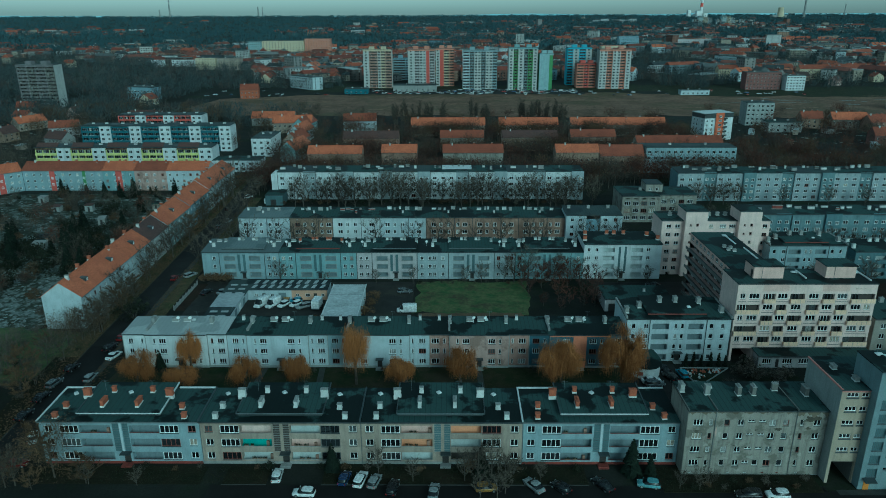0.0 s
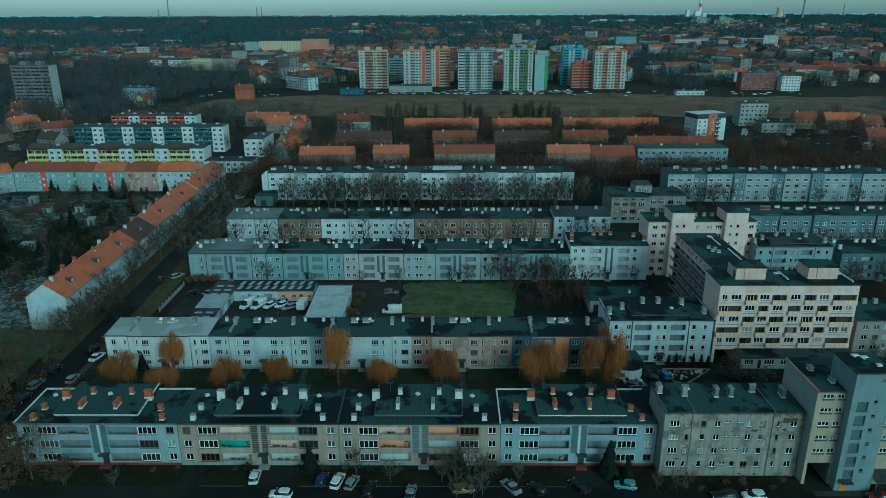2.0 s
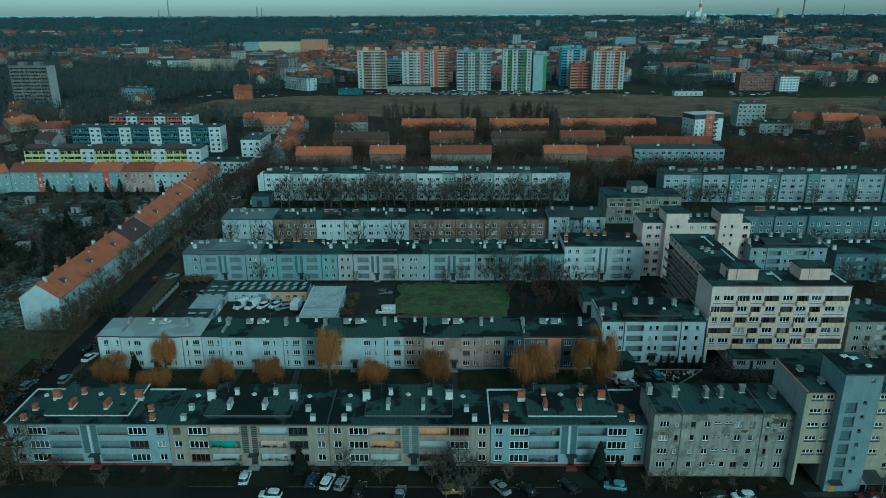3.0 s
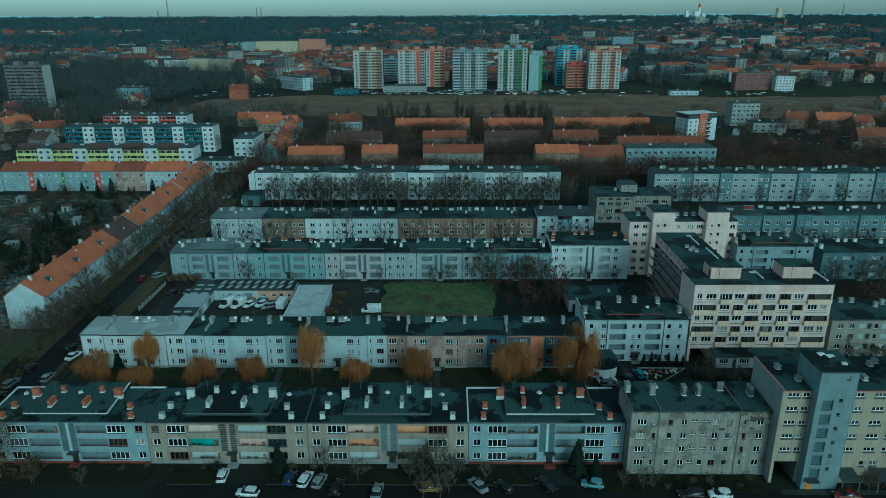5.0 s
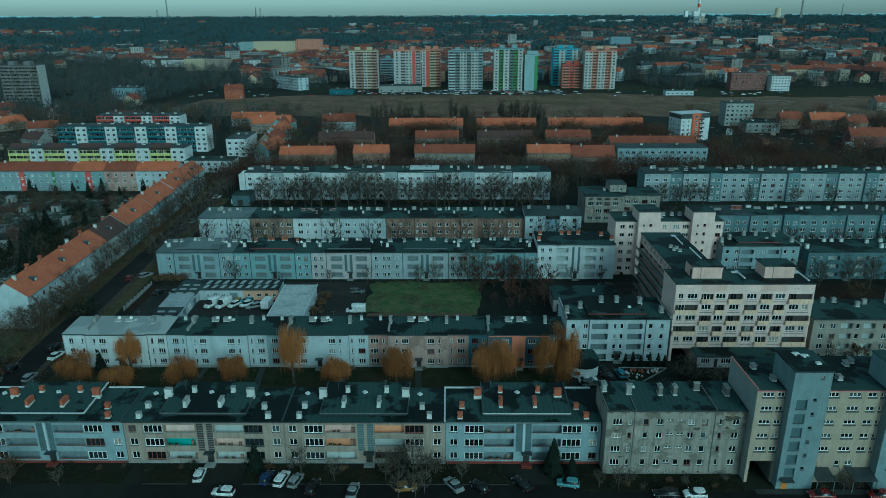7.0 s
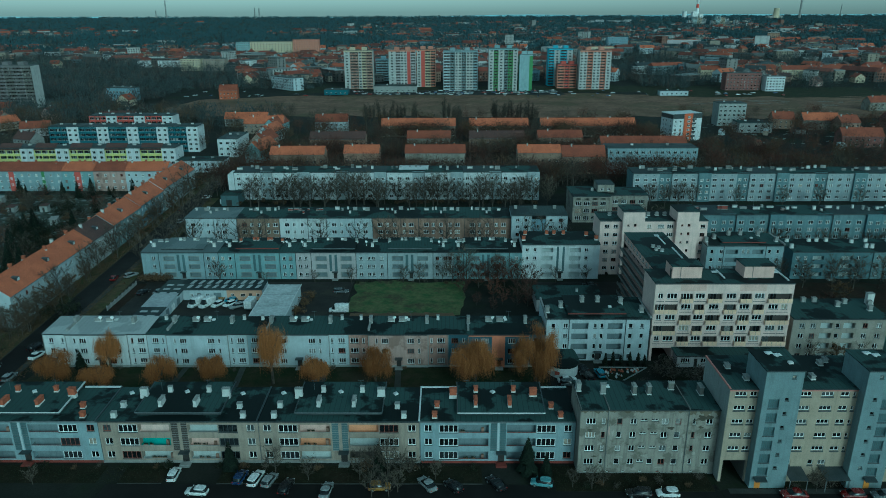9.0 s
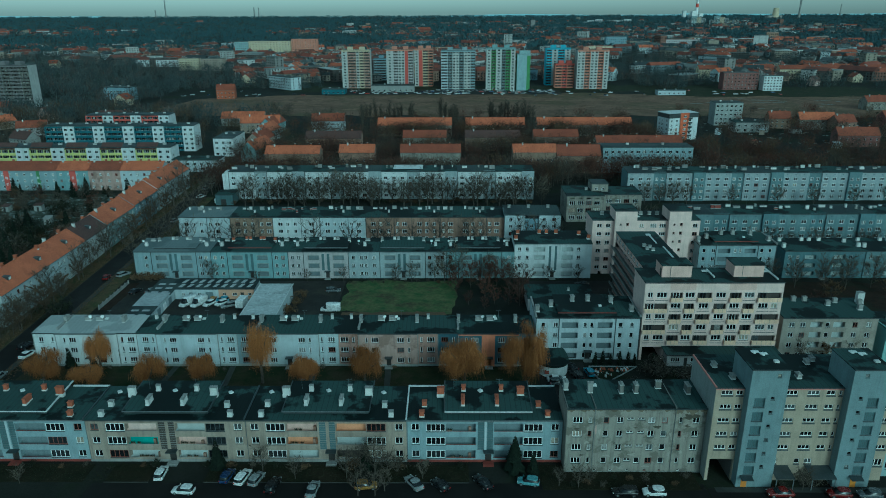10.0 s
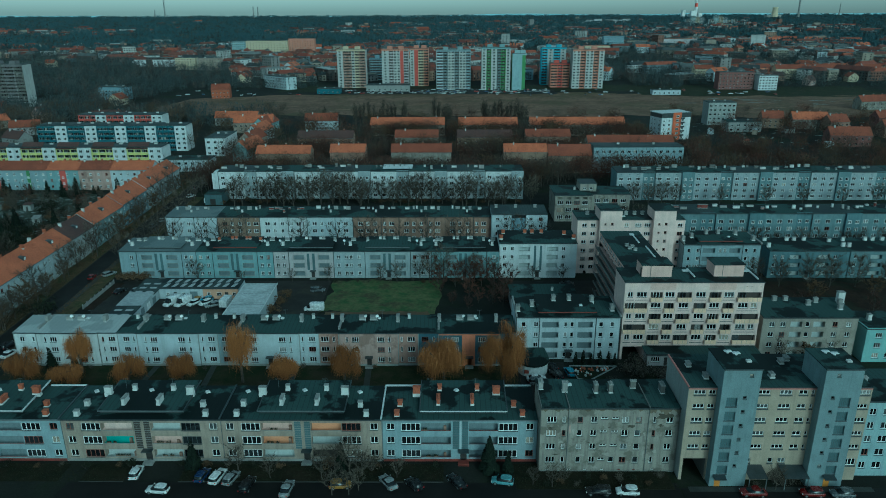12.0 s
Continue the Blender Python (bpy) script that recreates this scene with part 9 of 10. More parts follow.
def conifer(seed, h, r, label="dark green spruce with drooping boughs", mat="needle"):
    """A spruce: straight trunk and whorls of drooping, ragged boughs."""
    rng = random.Random(seed)
    b = thing("conifer", 0, 0, -60, 0, label, "tree")
    g, t = Geo(), Geo()
    g.tube((0, 0, -0.3), (0, 0, h), 0.02 * h + 0.05, 0.02, 6)
    n = int(h * 3.2)
    for i in range(n):
        z = 0.06 * h + 0.93 * h * i / n
        R = r * (1 - i / n) ** 0.85 + 0.12
        for j in range(9):
            a = rng.uniform(0, 6.283)
            q = R * rng.uniform(0.7, 1.1)
            d = Vector((math.cos(a), math.sin(a), 0))
            sd = Vector((-d.y, d.x, 0))
            w = 0.2 * q + 0.1
            o = Vector((0, 0, z))
            tip = o + d * q + Vector((0, 0, -0.28 * q))
            mid = o + d * q * 0.55 + Vector((0, 0, -0.05 * q))
            t.face([o, mid - sd * w, tip, mid + sd * w])
            for s in (-1, 1):
                t.face([mid + sd * w * s * 0.4, mid + sd * w * s * 1.6 + d * q * 0.12 + Vector((0, 0, -0.2 * q)), tip + Vector((0, 0, -0.15))])
    part("trunk", g, "bark", b)
    part("crown", t, mat, b)
    return b


def shrub(seed, h, r, mat, label, name="shrub", n=420):
    """A shrub: a few stems and many small leaves or twigs with gaps."""
    rng = random.Random(seed)
    b = thing(name, 0, 0, -60, 0, label, "shrub")
    g, t = Geo(), Geo()
    for i in range(6):
        a = rng.uniform(0, 6.283)
        g.tube((0, 0, -0.2), (math.cos(a) * r * 0.5, math.sin(a) * r * 0.5, h * rng.uniform(0.5, 0.85)), 0.05, 0.02, 4)
    lobes = [(rng.uniform(-0.5, 0.5) * r, rng.uniform(-0.5, 0.5) * r, rng.uniform(0.35, 0.75) * h, rng.uniform(0.35, 0.6)) for i in range(6)]
    for i in range(n):
        lx, ly, lz, k = rng.choice(lobes)
        v = Vector((rng.gauss(0, 1), rng.gauss(0, 1), rng.gauss(0, 0.8))).normalized() * rng.uniform(0.5, 1.05)
        p = Vector((lx + v.x * r * k, ly + v.y * r * k, max(0.1, lz + v.z * h * k * 0.75)))
        a = Vector((rng.uniform(-1, 1), rng.uniform(-1, 1), rng.uniform(-0.4, 1))).normalized() * rng.uniform(0.12, 0.34)
        c = Vector((rng.uniform(-1, 1), rng.uniform(-1, 1), rng.uniform(-0.5, 0.5))).normalized() * rng.uniform(0.05, 0.14)
        t.face([p - a, p + c, p + a, p - c])
    part("stem", g, "bark", b)
    part("crown", t, mat, b)
    return b


def plant(proto, x, y, s=1.0, rz=0.0, z=None, label=""):
    ob = copy_thing(proto, pose(x, y, gz(y) if z is None else z, 0, 0, rz))
    ob.scale = (s, s, s)
    if label:
        ob["label"] = label
    return ob


def grove(name, label, category, spots):
    """Trees past counting, joined: spots are (kind, x, y, scale, turn)."""
    V, F, K, mats, n = [], [], [], [], 0
    for proto, x, y, s, rz in spots:
        k = np.array(pose(x, y, gz(y), 0, 0, rz) @ Matrix.Scale(s, 4))
        for o in proto.children:
            me = o.data
            co = np.empty(len(me.vertices) * 3)
            me.vertices.foreach_get("co", co)
            co = co.reshape(-1, 3) @ k[:3, :3].T + k[:3, 3]
            V += co.tolist()
            F += [tuple(i + n for i in p.vertices) for p in me.polygons]
            if me.materials[0] not in mats:
                mats.append(me.materials[0])
            K += [mats.index(me.materials[0])] * len(me.polygons)
            n += len(co)
    me = bpy.data.meshes.new(name)
    me.from_pydata(V, [], F)
    for mt in mats:
        me.materials.append(mt)
    me.polygons.foreach_set("material_index", K)
    return tagged(put(name, me), label, category, kind="stuff")


def retire(protos, spots):
    """The first of each kind stands in the scene too."""
    for p, (x, y, s) in zip(protos, spots):
        p.matrix_basis = pose(x, y, gz(y), 0, 0, 30)
        p.scale = (s, s, s)


BARE = [bare_tree(i, 11.0, 4.0, dense=17, w=0.026) for i in (1, 2, 3, 4)]
FULL = [bare_tree(i, 11.0, 3.7, n=18, dense=17, w=0.024, fine=1.5, low=0.12, steep=0.6, label="leafless tree with a dense crown of fine twigs") for i in (5, 6, 7)]
RED = [bare_tree(i, 8.0, 3.4, k, 16, 22, "shrubby tree with a reddish bare crown", 0.022, 0.06, 0.75, 0.8, 4, 1.3) for i, k in ((11, "twigred"), (12, "twigdull"))]
BROWN = [bare_tree(21, 9.5, 4.6, "twigbrown", 20, 34, "tree with withered brown leaves", 0.05, 0.12, 0.35, 1.0, 4, 0.8)]
SLIM = [bare_tree(i, 17.0, 1.1, "twig", 16, 12, "tall slim leafless tree on the field's edge", 0.042, 0.1, 0.95, 1.0, 3, 1.2) for i in (51, 52)]
THICK = [thicket_tree(i, 11.5, 4.6, k, "leafless tree in a dense grove") for i, k in ((53, "twig"), (54, "twigdull"), (55, "twigred"), (56, "twigbrown"))]
OPEN = [bare_tree(i, 11.5, 4.4, "twig", 11, 13, "leafless tree with bare forked limbs", 0.02, 0.16, 0.7, 1.7) for i in (61, 62, 63)]
SPRUCE = [conifer(31, 8.0, 2.3), conifer(32, 6.5, 1.8)]
THUJA = [conifer(33, 3.6, 0.65, "slim dark green cypress in the garden bed")]
BUSH = [shrub(41, 2.6, 2.2, "hedge", "dark leafy shrub in a garden"), shrub(42, 2.2, 2.0, "twigbrown", "brown bare shrub with thin twigs"), shrub(43, 3.2, 2.6, "twig", "dark leafless shrub with thin twigs")]
retire(BARE, [(-66.0, 284.5, 1.3), (-12.0, 285.0, 1.25), (31.0, 284.0, 1.3), (48.0, 286.0, 1.2)])
retire(FULL, [(-35.0, 286.0, 1.35), (8.0, 285.0, 1.4), (60.0, 287.0, 1.3)])
retire(RED, [(31.0, 188.0, 1.0), (38.5, 191.5, 1.05)])
retire(OPEN, [(-70.5, 229.0, 1.2), (0.5, 229.5, 1.2), (31.0, 228.0, 1.2)])
retire(SLIM, [(-60.0, 478.0, 1.0), (52.0, 476.0, 1.0)])
retire(THICK, [(-40.0, 330.0, 1.0), (28.0, 332.0, 1.0), (120.0, 330.0, 1.0), (44.0, 338.0, 1.0)])
retire(BROWN, [(-66.5, 104.6, 0.7)])
retire(SPRUCE, [(32.4, 108.0, 0.95), (-22.6, 108.6, 0.95)])
retire(THUJA, [(55.2, 148.0, 1.0)])
retire(BUSH, [(-34.5, 108.8, 0.7), (3.0, 108.4, 1.1), (10.8, 107.6, 1.1)])
tr = random.Random(77)

# golden willows between the first two rows
for i, (x, y, h, r) in enumerate(((-71.0, 138.0, 8.6, 4.8), (-61.0, 144.0, 11.2, 3.6), (-60.2, 136.8, 6.2, 4.8), (-46.7, 137.0, 8.4, 4.4), (-35.0, 138.0, 8.8, 3.2), (-22.0, 139.5, 15.0, 4.0),
                                  (-11.7, 138.0, 8.2, 4.0), (1.6, 138.3, 9.6, 4.6), (23.8, 136.8, 12.6, 5.6), (37.3, 137.2, 15.2, 5.1))):
    wl = willow(60 + i, h, r * (0.98 if h > 11.5 and r > 4.5 else 0.9), "golden weeping willow, leafless, beside the path" if h < 10 else "tall golden weeping willow on the lawn", 8600 if r > 4.9 and h > 11 else 3600 if h > 10.5 else 4800)
    wl.matrix_basis = pose(x, y, gz(y), 0, 0, 0)

# before the five-storey row, before the fourth row, along the street
for i in range(27):
    plant(tr.choice(FULL), -62 + 4.5 * i + tr.uniform(-1.6, 1.6), 285 + tr.uniform(-3, 5), tr.uniform(1.1, 1.6), tr.uniform(0, 360))
for x in (-76, -61, -55, -48, -27, -13.5, -4.5, 8, 17, 27, 45, 50, 57):
    plant(tr.choice(OPEN), x, 229 + tr.uniform(-2, 2), tr.uniform(1.05, 1.35), tr.uniform(0, 360))
for i in range(15):
    y = 168 + 11.2 * i
    plant(tr.choice(FULL + BROWN), road_x(y) - 5.2 + tr.uniform(-1.2, 1.2), y, tr.uniform(0.7, 1.1), tr.uniform(0, 360))
    if y > 206:
        plant(tr.choice(BARE), road_x(y) + 7.3 + tr.uniform(-0.6, 0.6), y + 2, tr.uniform(0.8, 1.15), tr.uniform(0, 360))
for i in range(7):
    y = 166 + 19.0 * i
    plant(BARE[i % 4], road_x(y) - 4.4 + tr.uniform(-0.5, 0.3), y, tr.uniform(0.95, 1.3), tr.uniform(0, 360), label="tall leafless tree on the street verge")
grove("verge_thicket", "brown shrubs and young trees along the street verge", "shrubs",
      [(tr.choice((BUSH[1], BUSH[1], THICK[3])), road_x(y) - 6.0 + tr.uniform(-1.8, 1.6), y, tr.uniform(0.25, 0.6), tr.uniform(0, 360)) for y in [160 + 3.4 * i for i in range(36)]]
      + [(tr.choice(BUSH + THICK[:1]), tr.uniform(-112, -93.5), tr.uniform(108, 166), tr.uniform(0.3, 0.75), tr.uniform(0, 360)) for i in range(80)])
for x, y, s in ((-92.5, 166.0, 0.95), (-95.5, 161.5, 1.0), (-94.0, 173, 0.9), (-92, 185, 0.8), (-93.0, 179, 0.85), (-77.2, 201.0, 0.55), (-74.8, 201.0, 0.62), (-72.4, 200.8, 0.6), (-70.0, 201.0, 0.58)):
    plant(BARE[1] if x < -80 else BUSH[1], x, y, s if x < -80 else s * 2.2, 50)
# third row: small bare trees before the facades
for x, s in ((-53, 0.75), (-23.5, 0.45), (-12.0, 0.55), (4, 0.6), (9, 0.7), (19, 1.05), (23.5, 1.15), (33, 0.95), (39, 0.85), (-39, 0.4), (16, 0.7), (51, 0.55), (60, 0.55)):
    plant(tr.choice(BARE), x, 200.2 + tr.uniform(-0.8, 0.6), s, tr.uniform(0, 360))
grove("hedge_row", "dark hedge along the foot of the long row", "hedge", [(tr.choice(BUSH), x, 290 + tr.uniform(-2.5, 3), tr.uniform(0.7, 1.2), tr.uniform(0, 360)) for x in [-72 + 3.1 * i for i in range(42)]] + [(tr.choice(BUSH), x, 200 + tr.uniform(-1.5, 1), tr.uniform(0.3, 0.6), tr.uniform(0, 360)) for x in [-10 + 3.4 * i for i in range(14)]])
# bare trees between the houses at the field's edge
grove("house_trees", "dark bare trees between the tiled houses at the field's edge", "trees", [(tr.choice(THICK[:3]), x + tr.uniform(-4, 4), y + tr.uniform(-4, 4), tr.uniform(0.5, 0.95), tr.uniform(0, 360))
      for x, y in [(226 + 14 * i, 392 + 26 * j) for i in range(13) for j in range(4)] + [(216 + 9 * i, 455 - 2 * i) for i in range(9)]])
# reddish thicket at the end of the lawn
for x, y, s in ((22.5, 191, 0.9), (27, 196, 1.2), (33.5, 184, 0.7), (35, 197, 1.25), (41, 187.5, 1.0), (42.5, 193, 1.2), (26, 183, 0.6), (37.5, 183, 0.75), (30.5, 180, 0.55), (31.5, 199, 1.15), (21.5, 199, 0.9), (40.5, 182.5, 0.8)):
    plant(tr.choice(RED), x, y, s, tr.uniform(0, 360))
for x, y in ((-36.5, 171.5), (-24.0, 176.5), (-23.5, 183), (-22.8, 188)):
    plant(BUSH[1], x, y, tr.uniform(0.9, 1.4), tr.uniform(0, 360))
# round the slab and the houses on the right
for x, y, s in ((100, 197, 0.7), (106, 224, 1.0), (114, 222, 0.9), (125, 196, 1.0), (133, 194.5, 1.15), (140, 195.5, 1.1), (148, 196, 1.1), (158, 196, 1.0), (166, 196.5, 1.0), (122, 222, 1.1), (136, 224, 0.9), (150, 223, 1.0), (165, 226, 0.9), (108, 195, 0.9), (117, 196, 1.0), (129, 224, 1.1), (143, 221, 1.1), (158, 222, 1.0), (172, 224, 1.0), (180, 223, 1.1), (104, 148.0, 0.65), (116, 148.2, 0.6)):
    plant(tr.choice(FULL if y > 190 else BARE), x, y, s, tr.uniform(0, 360))
for x, y, s in ((122, 288, 1.0), (140, 286, 0.9), (206, 286, 1.0), (222, 287, 0.9), (102, 338, 1.0), (109, 339, 1.1), (116, 338, 0.9), (124, 339, 1.0), (133, 338, 1.1), (140, 338, 1.0), (104, 288, 1.05), (110, 287, 1.0), (116, 288, 1.1), (160, 287, 0.9), (175, 286, 0.9), (192, 287, 0.8), (96, 252, 1.0), (92, 259, 0.9), (108, 258, 0.9), (84, 258, 0.8), (107.5, 147.3, 0.4)):
    plant(tr.choice(FULL if y > 190 else BARE), x, y, s, tr.uniform(0, 360))
for i in range(18):
    plant((RED + BROWN)[i % 3], 100 + 6.2 * i, 172 + 8 * (i % 3) + tr.uniform(-2, 2), tr.uniform(0.5, 0.9), tr.uniform(0, 360))
for x, y, s in ((66.5, 144, 1.1), (69.5, 141.5, 1.3), (73, 140, 1.2), (70, 147, 1.0), (76.5, 142, 1.1), (62, 138, 0.8)):
    plant(BUSH[2], x, y, s, tr.uniform(0, 360))
for x, y in ((57.0, 148.1), (58.9, 148.3), (61.0, 148.0), (63.0, 148.2), (64.5, 148.0), (69.0, 148.2)):
    plant(THUJA[0], x, y, tr.uniform(0.8, 1.15), tr.uniform(0, 360))
# front of the first row
for x, y, s, k in ((-14.0, 107.6, 0.62, 0), (4.2, 106.2, 0.72, 1), (6.8, 107.0, 0.75, 2), (1.8, 105.6, 0.6, 3), (9.2, 106.3, 0.6, 0)):
    plant(BARE[k], x, y, s, 70 * k)
for x, y, s, k in ((40.0, 103.6, 0.42, 1), (43.4, 103.2, 0.5, 2), (45.6, 104.2, 0.38, 0), (82.8, 102.6, 0.5, 3), (-7.5, 105.4, 0.5, 2), (15.5, 105.6, 0.4, 1), (4.4, 100.9, 0.6, 0), (7.4, 101.0, 0.55, 3), (8.9, 102.2, 0.5, 1)):
    plant(BARE[k], x, y, s, 50 * k)
for x, y, q in ((-98.2, 303.5, 1.75), (-97.0, 286.0, 1.5), (-101.5, 320.0, 1.35)):
    plant(OPEN[1], x, y, q, 35 * q, label="large leafless tree at the end of the terrace")
plant(BROWN[0], 110.5, 148.8, 0.62, 40)
leafy_brown = thicket_tree(57, 11.0, 4.6, "twigbrown", "large tree with withered brown leaves before the blue house", 3400, 0.22)
leafy_brown.matrix_basis = pose(-73.0, 106.2, 0, 0, 0, 0)
plant(leafy_brown, -80.5, 103.5, 0.62, 140, label="young tree with withered brown leaves")
for i in range(15):
    plant((BARE[i % 4], BROWN[0], leafy_brown)[i % 3], -94.5 - 1.2 * i + tr.uniform(-1.5, 1.5), 112 + 11 * ((i * 7) % 5) + tr.uniform(-3, 3), tr.uniform(0.55, 0.95), tr.uniform(0, 360), label="leafless tree on the lawn by the street")
plant(BROWN[0], -78.5, 112.5, 1.0, 120)
plant(BARE[2], -79.0, 104.0, 0.8, 10)
plant(BARE[1], -66.0, 104.5, 0.45, 10)
plant(BARE[0], -57.0, 104.0, 0.4, 100)
plant(BROWN[0], -75.5, 103.0, 0.5, 220)
plant(SPRUCE[1], 5.0, 108.6, 0.9, 40)
plant(SPRUCE[1], 35.8, 107.6, 0.7, 200)
for i in range(26):
    x = -74 + 5.3 * i + tr.uniform(-1.5, 1.5)
    if not any(abs(x - q) < 2.4 for q in (-61.8, -32, -2, 27)):
        plant(BUSH[i % 3], x, 109.0 + tr.uniform(-0.8, 0.3), tr.uniform(0.3, 0.6), tr.uniform(0, 360))
for i in range(9):
    plant(BUSH[i % 3], 42.5 + 2.6 * i, 104.6 + tr.uniform(-1.2, 1.5), tr.uniform(0.35, 0.6), tr.uniform(0, 360))
for x, y, s in ((84.5, 103.6, 0.7), (86.3, 104.0, 0.8), (83.2, 104.1, 0.6), (79.5, 103.2, 0.4)):
    plant(BUSH[2], x, y, s, 0)
plant(SPRUCE[1], -69.2, 146.0, 0.85, 10, label="dark conical spruce against the white house")
plant(SPRUCE[1], -63.5, 146.2, 0.5, 100)
for i in range(14):
    plant(BUSH[i % 3], -76 + 8.5 * i + tr.uniform(-2, 2), 145.8 + tr.uniform(-1, 0.4), tr.uniform(0.25, 0.5), tr.uniform(0, 360))
# rough unmown grass along the front row
def rough_grass():
    g = Geo()
    for i in range(5200):
        x, y = tr.uniform(-79, 66), tr.uniform(102.4, 109.8)
        if -34 < x < -24 or 3 < x < 7.5 or 24 < x < 36 or (x < 36 and y < 104.6):
            continue
        for k in range(3):
            a, L = tr.uniform(0, 6.283), tr.uniform(0.15, 0.42)
            c, s = math.cos(a), math.sin(a)
            o = Vector((x + tr.gauss(0, 0.12), y + tr.gauss(0, 0.12), 0.08))
            g.face([o + Vector((-s, c, 0)) * 0.04, o - Vector((-s, c, 0)) * 0.04, o + Vector((c * L * 0.7, s * L * 0.7, L * 0.8))])
    tagged(put("rough_grass", g.mesh("rough_grass", "tuft")), "rough unmown olive grass along the front row", "grass", kind="stuff")


rough_grass()
def fallen_leaves():
    """Brown leaves and grass tufts on the verges and along the kerbs of the side street."""
    g = Geo()
    for i in range(9000):
        y = tr.uniform(110, 300)
        side = tr.choice((-1, -1, 1))
        d = -3.0 - abs(tr.gauss(0, 2.6)) if side < 0 else 3.9 + abs(tr.gauss(0, 2.2))
        x, a, q = road_x(y) + d, tr.uniform(0, 6.283), tr.uniform(0.08, 0.3)
        c, s = math.cos(a) * q, math.sin(a) * q
        z = gz(y) + 0.17
        g.face([(x - c, y - s, z), (x + s * 0.6, y - c * 0.6, z + tr.uniform(0.0, 0.15)), (x + c, y + s, z), (x - s * 0.6, y + c * 0.6, z + tr.uniform(0.0, 0.2))])
    tagged(put("fallen_leaves", g.mesh("fallen_leaves", "twigbrown")), "brown fallen leaves along the street verges", "leaves", kind="stuff")


fallen_leaves()
# woods among the tiled rows and beyond
spots = []
for y0, y1, n in ((312, 340, 230), (361, 394, 190), (412, 446, 150), (462, 505, 60)):
    for i in range(n):
        x = tr.uniform(-95, 195)
        if not (94 < x < 150 and 340 < y1 < 365) and not (148 < x < 186 and y1 > 400):
            spots.append((tr.choice(THICK + THICK[:2]), x, tr.uniform(y0, y1), tr.uniform(0.7, 1.15), tr.uniform(0, 360)))
for y0, xs in ((341.5, ((-74, -45), (-36, -16), (-5, 28), (52, 96))), (393, ((-63, -29), (-8, 21), (28, 64), (68, 98))), (445, ((-26, 23), (30, 70), (76, 140)))):
    for xa, xb in xs:
        for i in range(int((xb - xa) / 1.9)):
            spots.append((tr.choice(THICK + THICK[:2]), xa + 1.9 * i + tr.uniform(-1.2, 1.2), y0 - tr.uniform(0, 9), tr.uniform(0.6, 0.92), tr.uniform(0, 360)))
for cx, n in ((-30, 9), (20, 9), (52, 9), (70, 8), (-8, 6)):
    for i in range(n):
        spots.append((tr.choice(SLIM), cx + tr.uniform(-9, 9), tr.uniform(468, 505), tr.uniform(0.9, 1.25), tr.uniform(0, 360)))
for i in range(110):
    spots.append((tr.choice(THICK), tr.uniform(150, 275), tr.uniform(310, 375), tr.uniform(0.75, 1.15), tr.uniform(0, 360)))
for i in range(230):
    spots.append((tr.choice(THICK + BUSH), tr.uniform(186, 420), tr.uniform(378, 545), tr.uniform(0.45, 0.95), tr.uniform(0, 360)))
for i in range(70):
    spots.append((THICK[0], tr.uniform(-290, -215), tr.uniform(330, 400), tr.uniform(0.6, 1.0), tr.uniform(0, 360)))
for i in range(190):
    spots.append((tr.choice((THICK[0], THICK[0], THICK[3])), tr.uniform(-330, -96), tr.uniform(400, 560), tr.uniform(0.6, 1.0), tr.uniform(0, 360)))
grove("grove", "dark leafless trees among the tiled houses", "trees", spots)


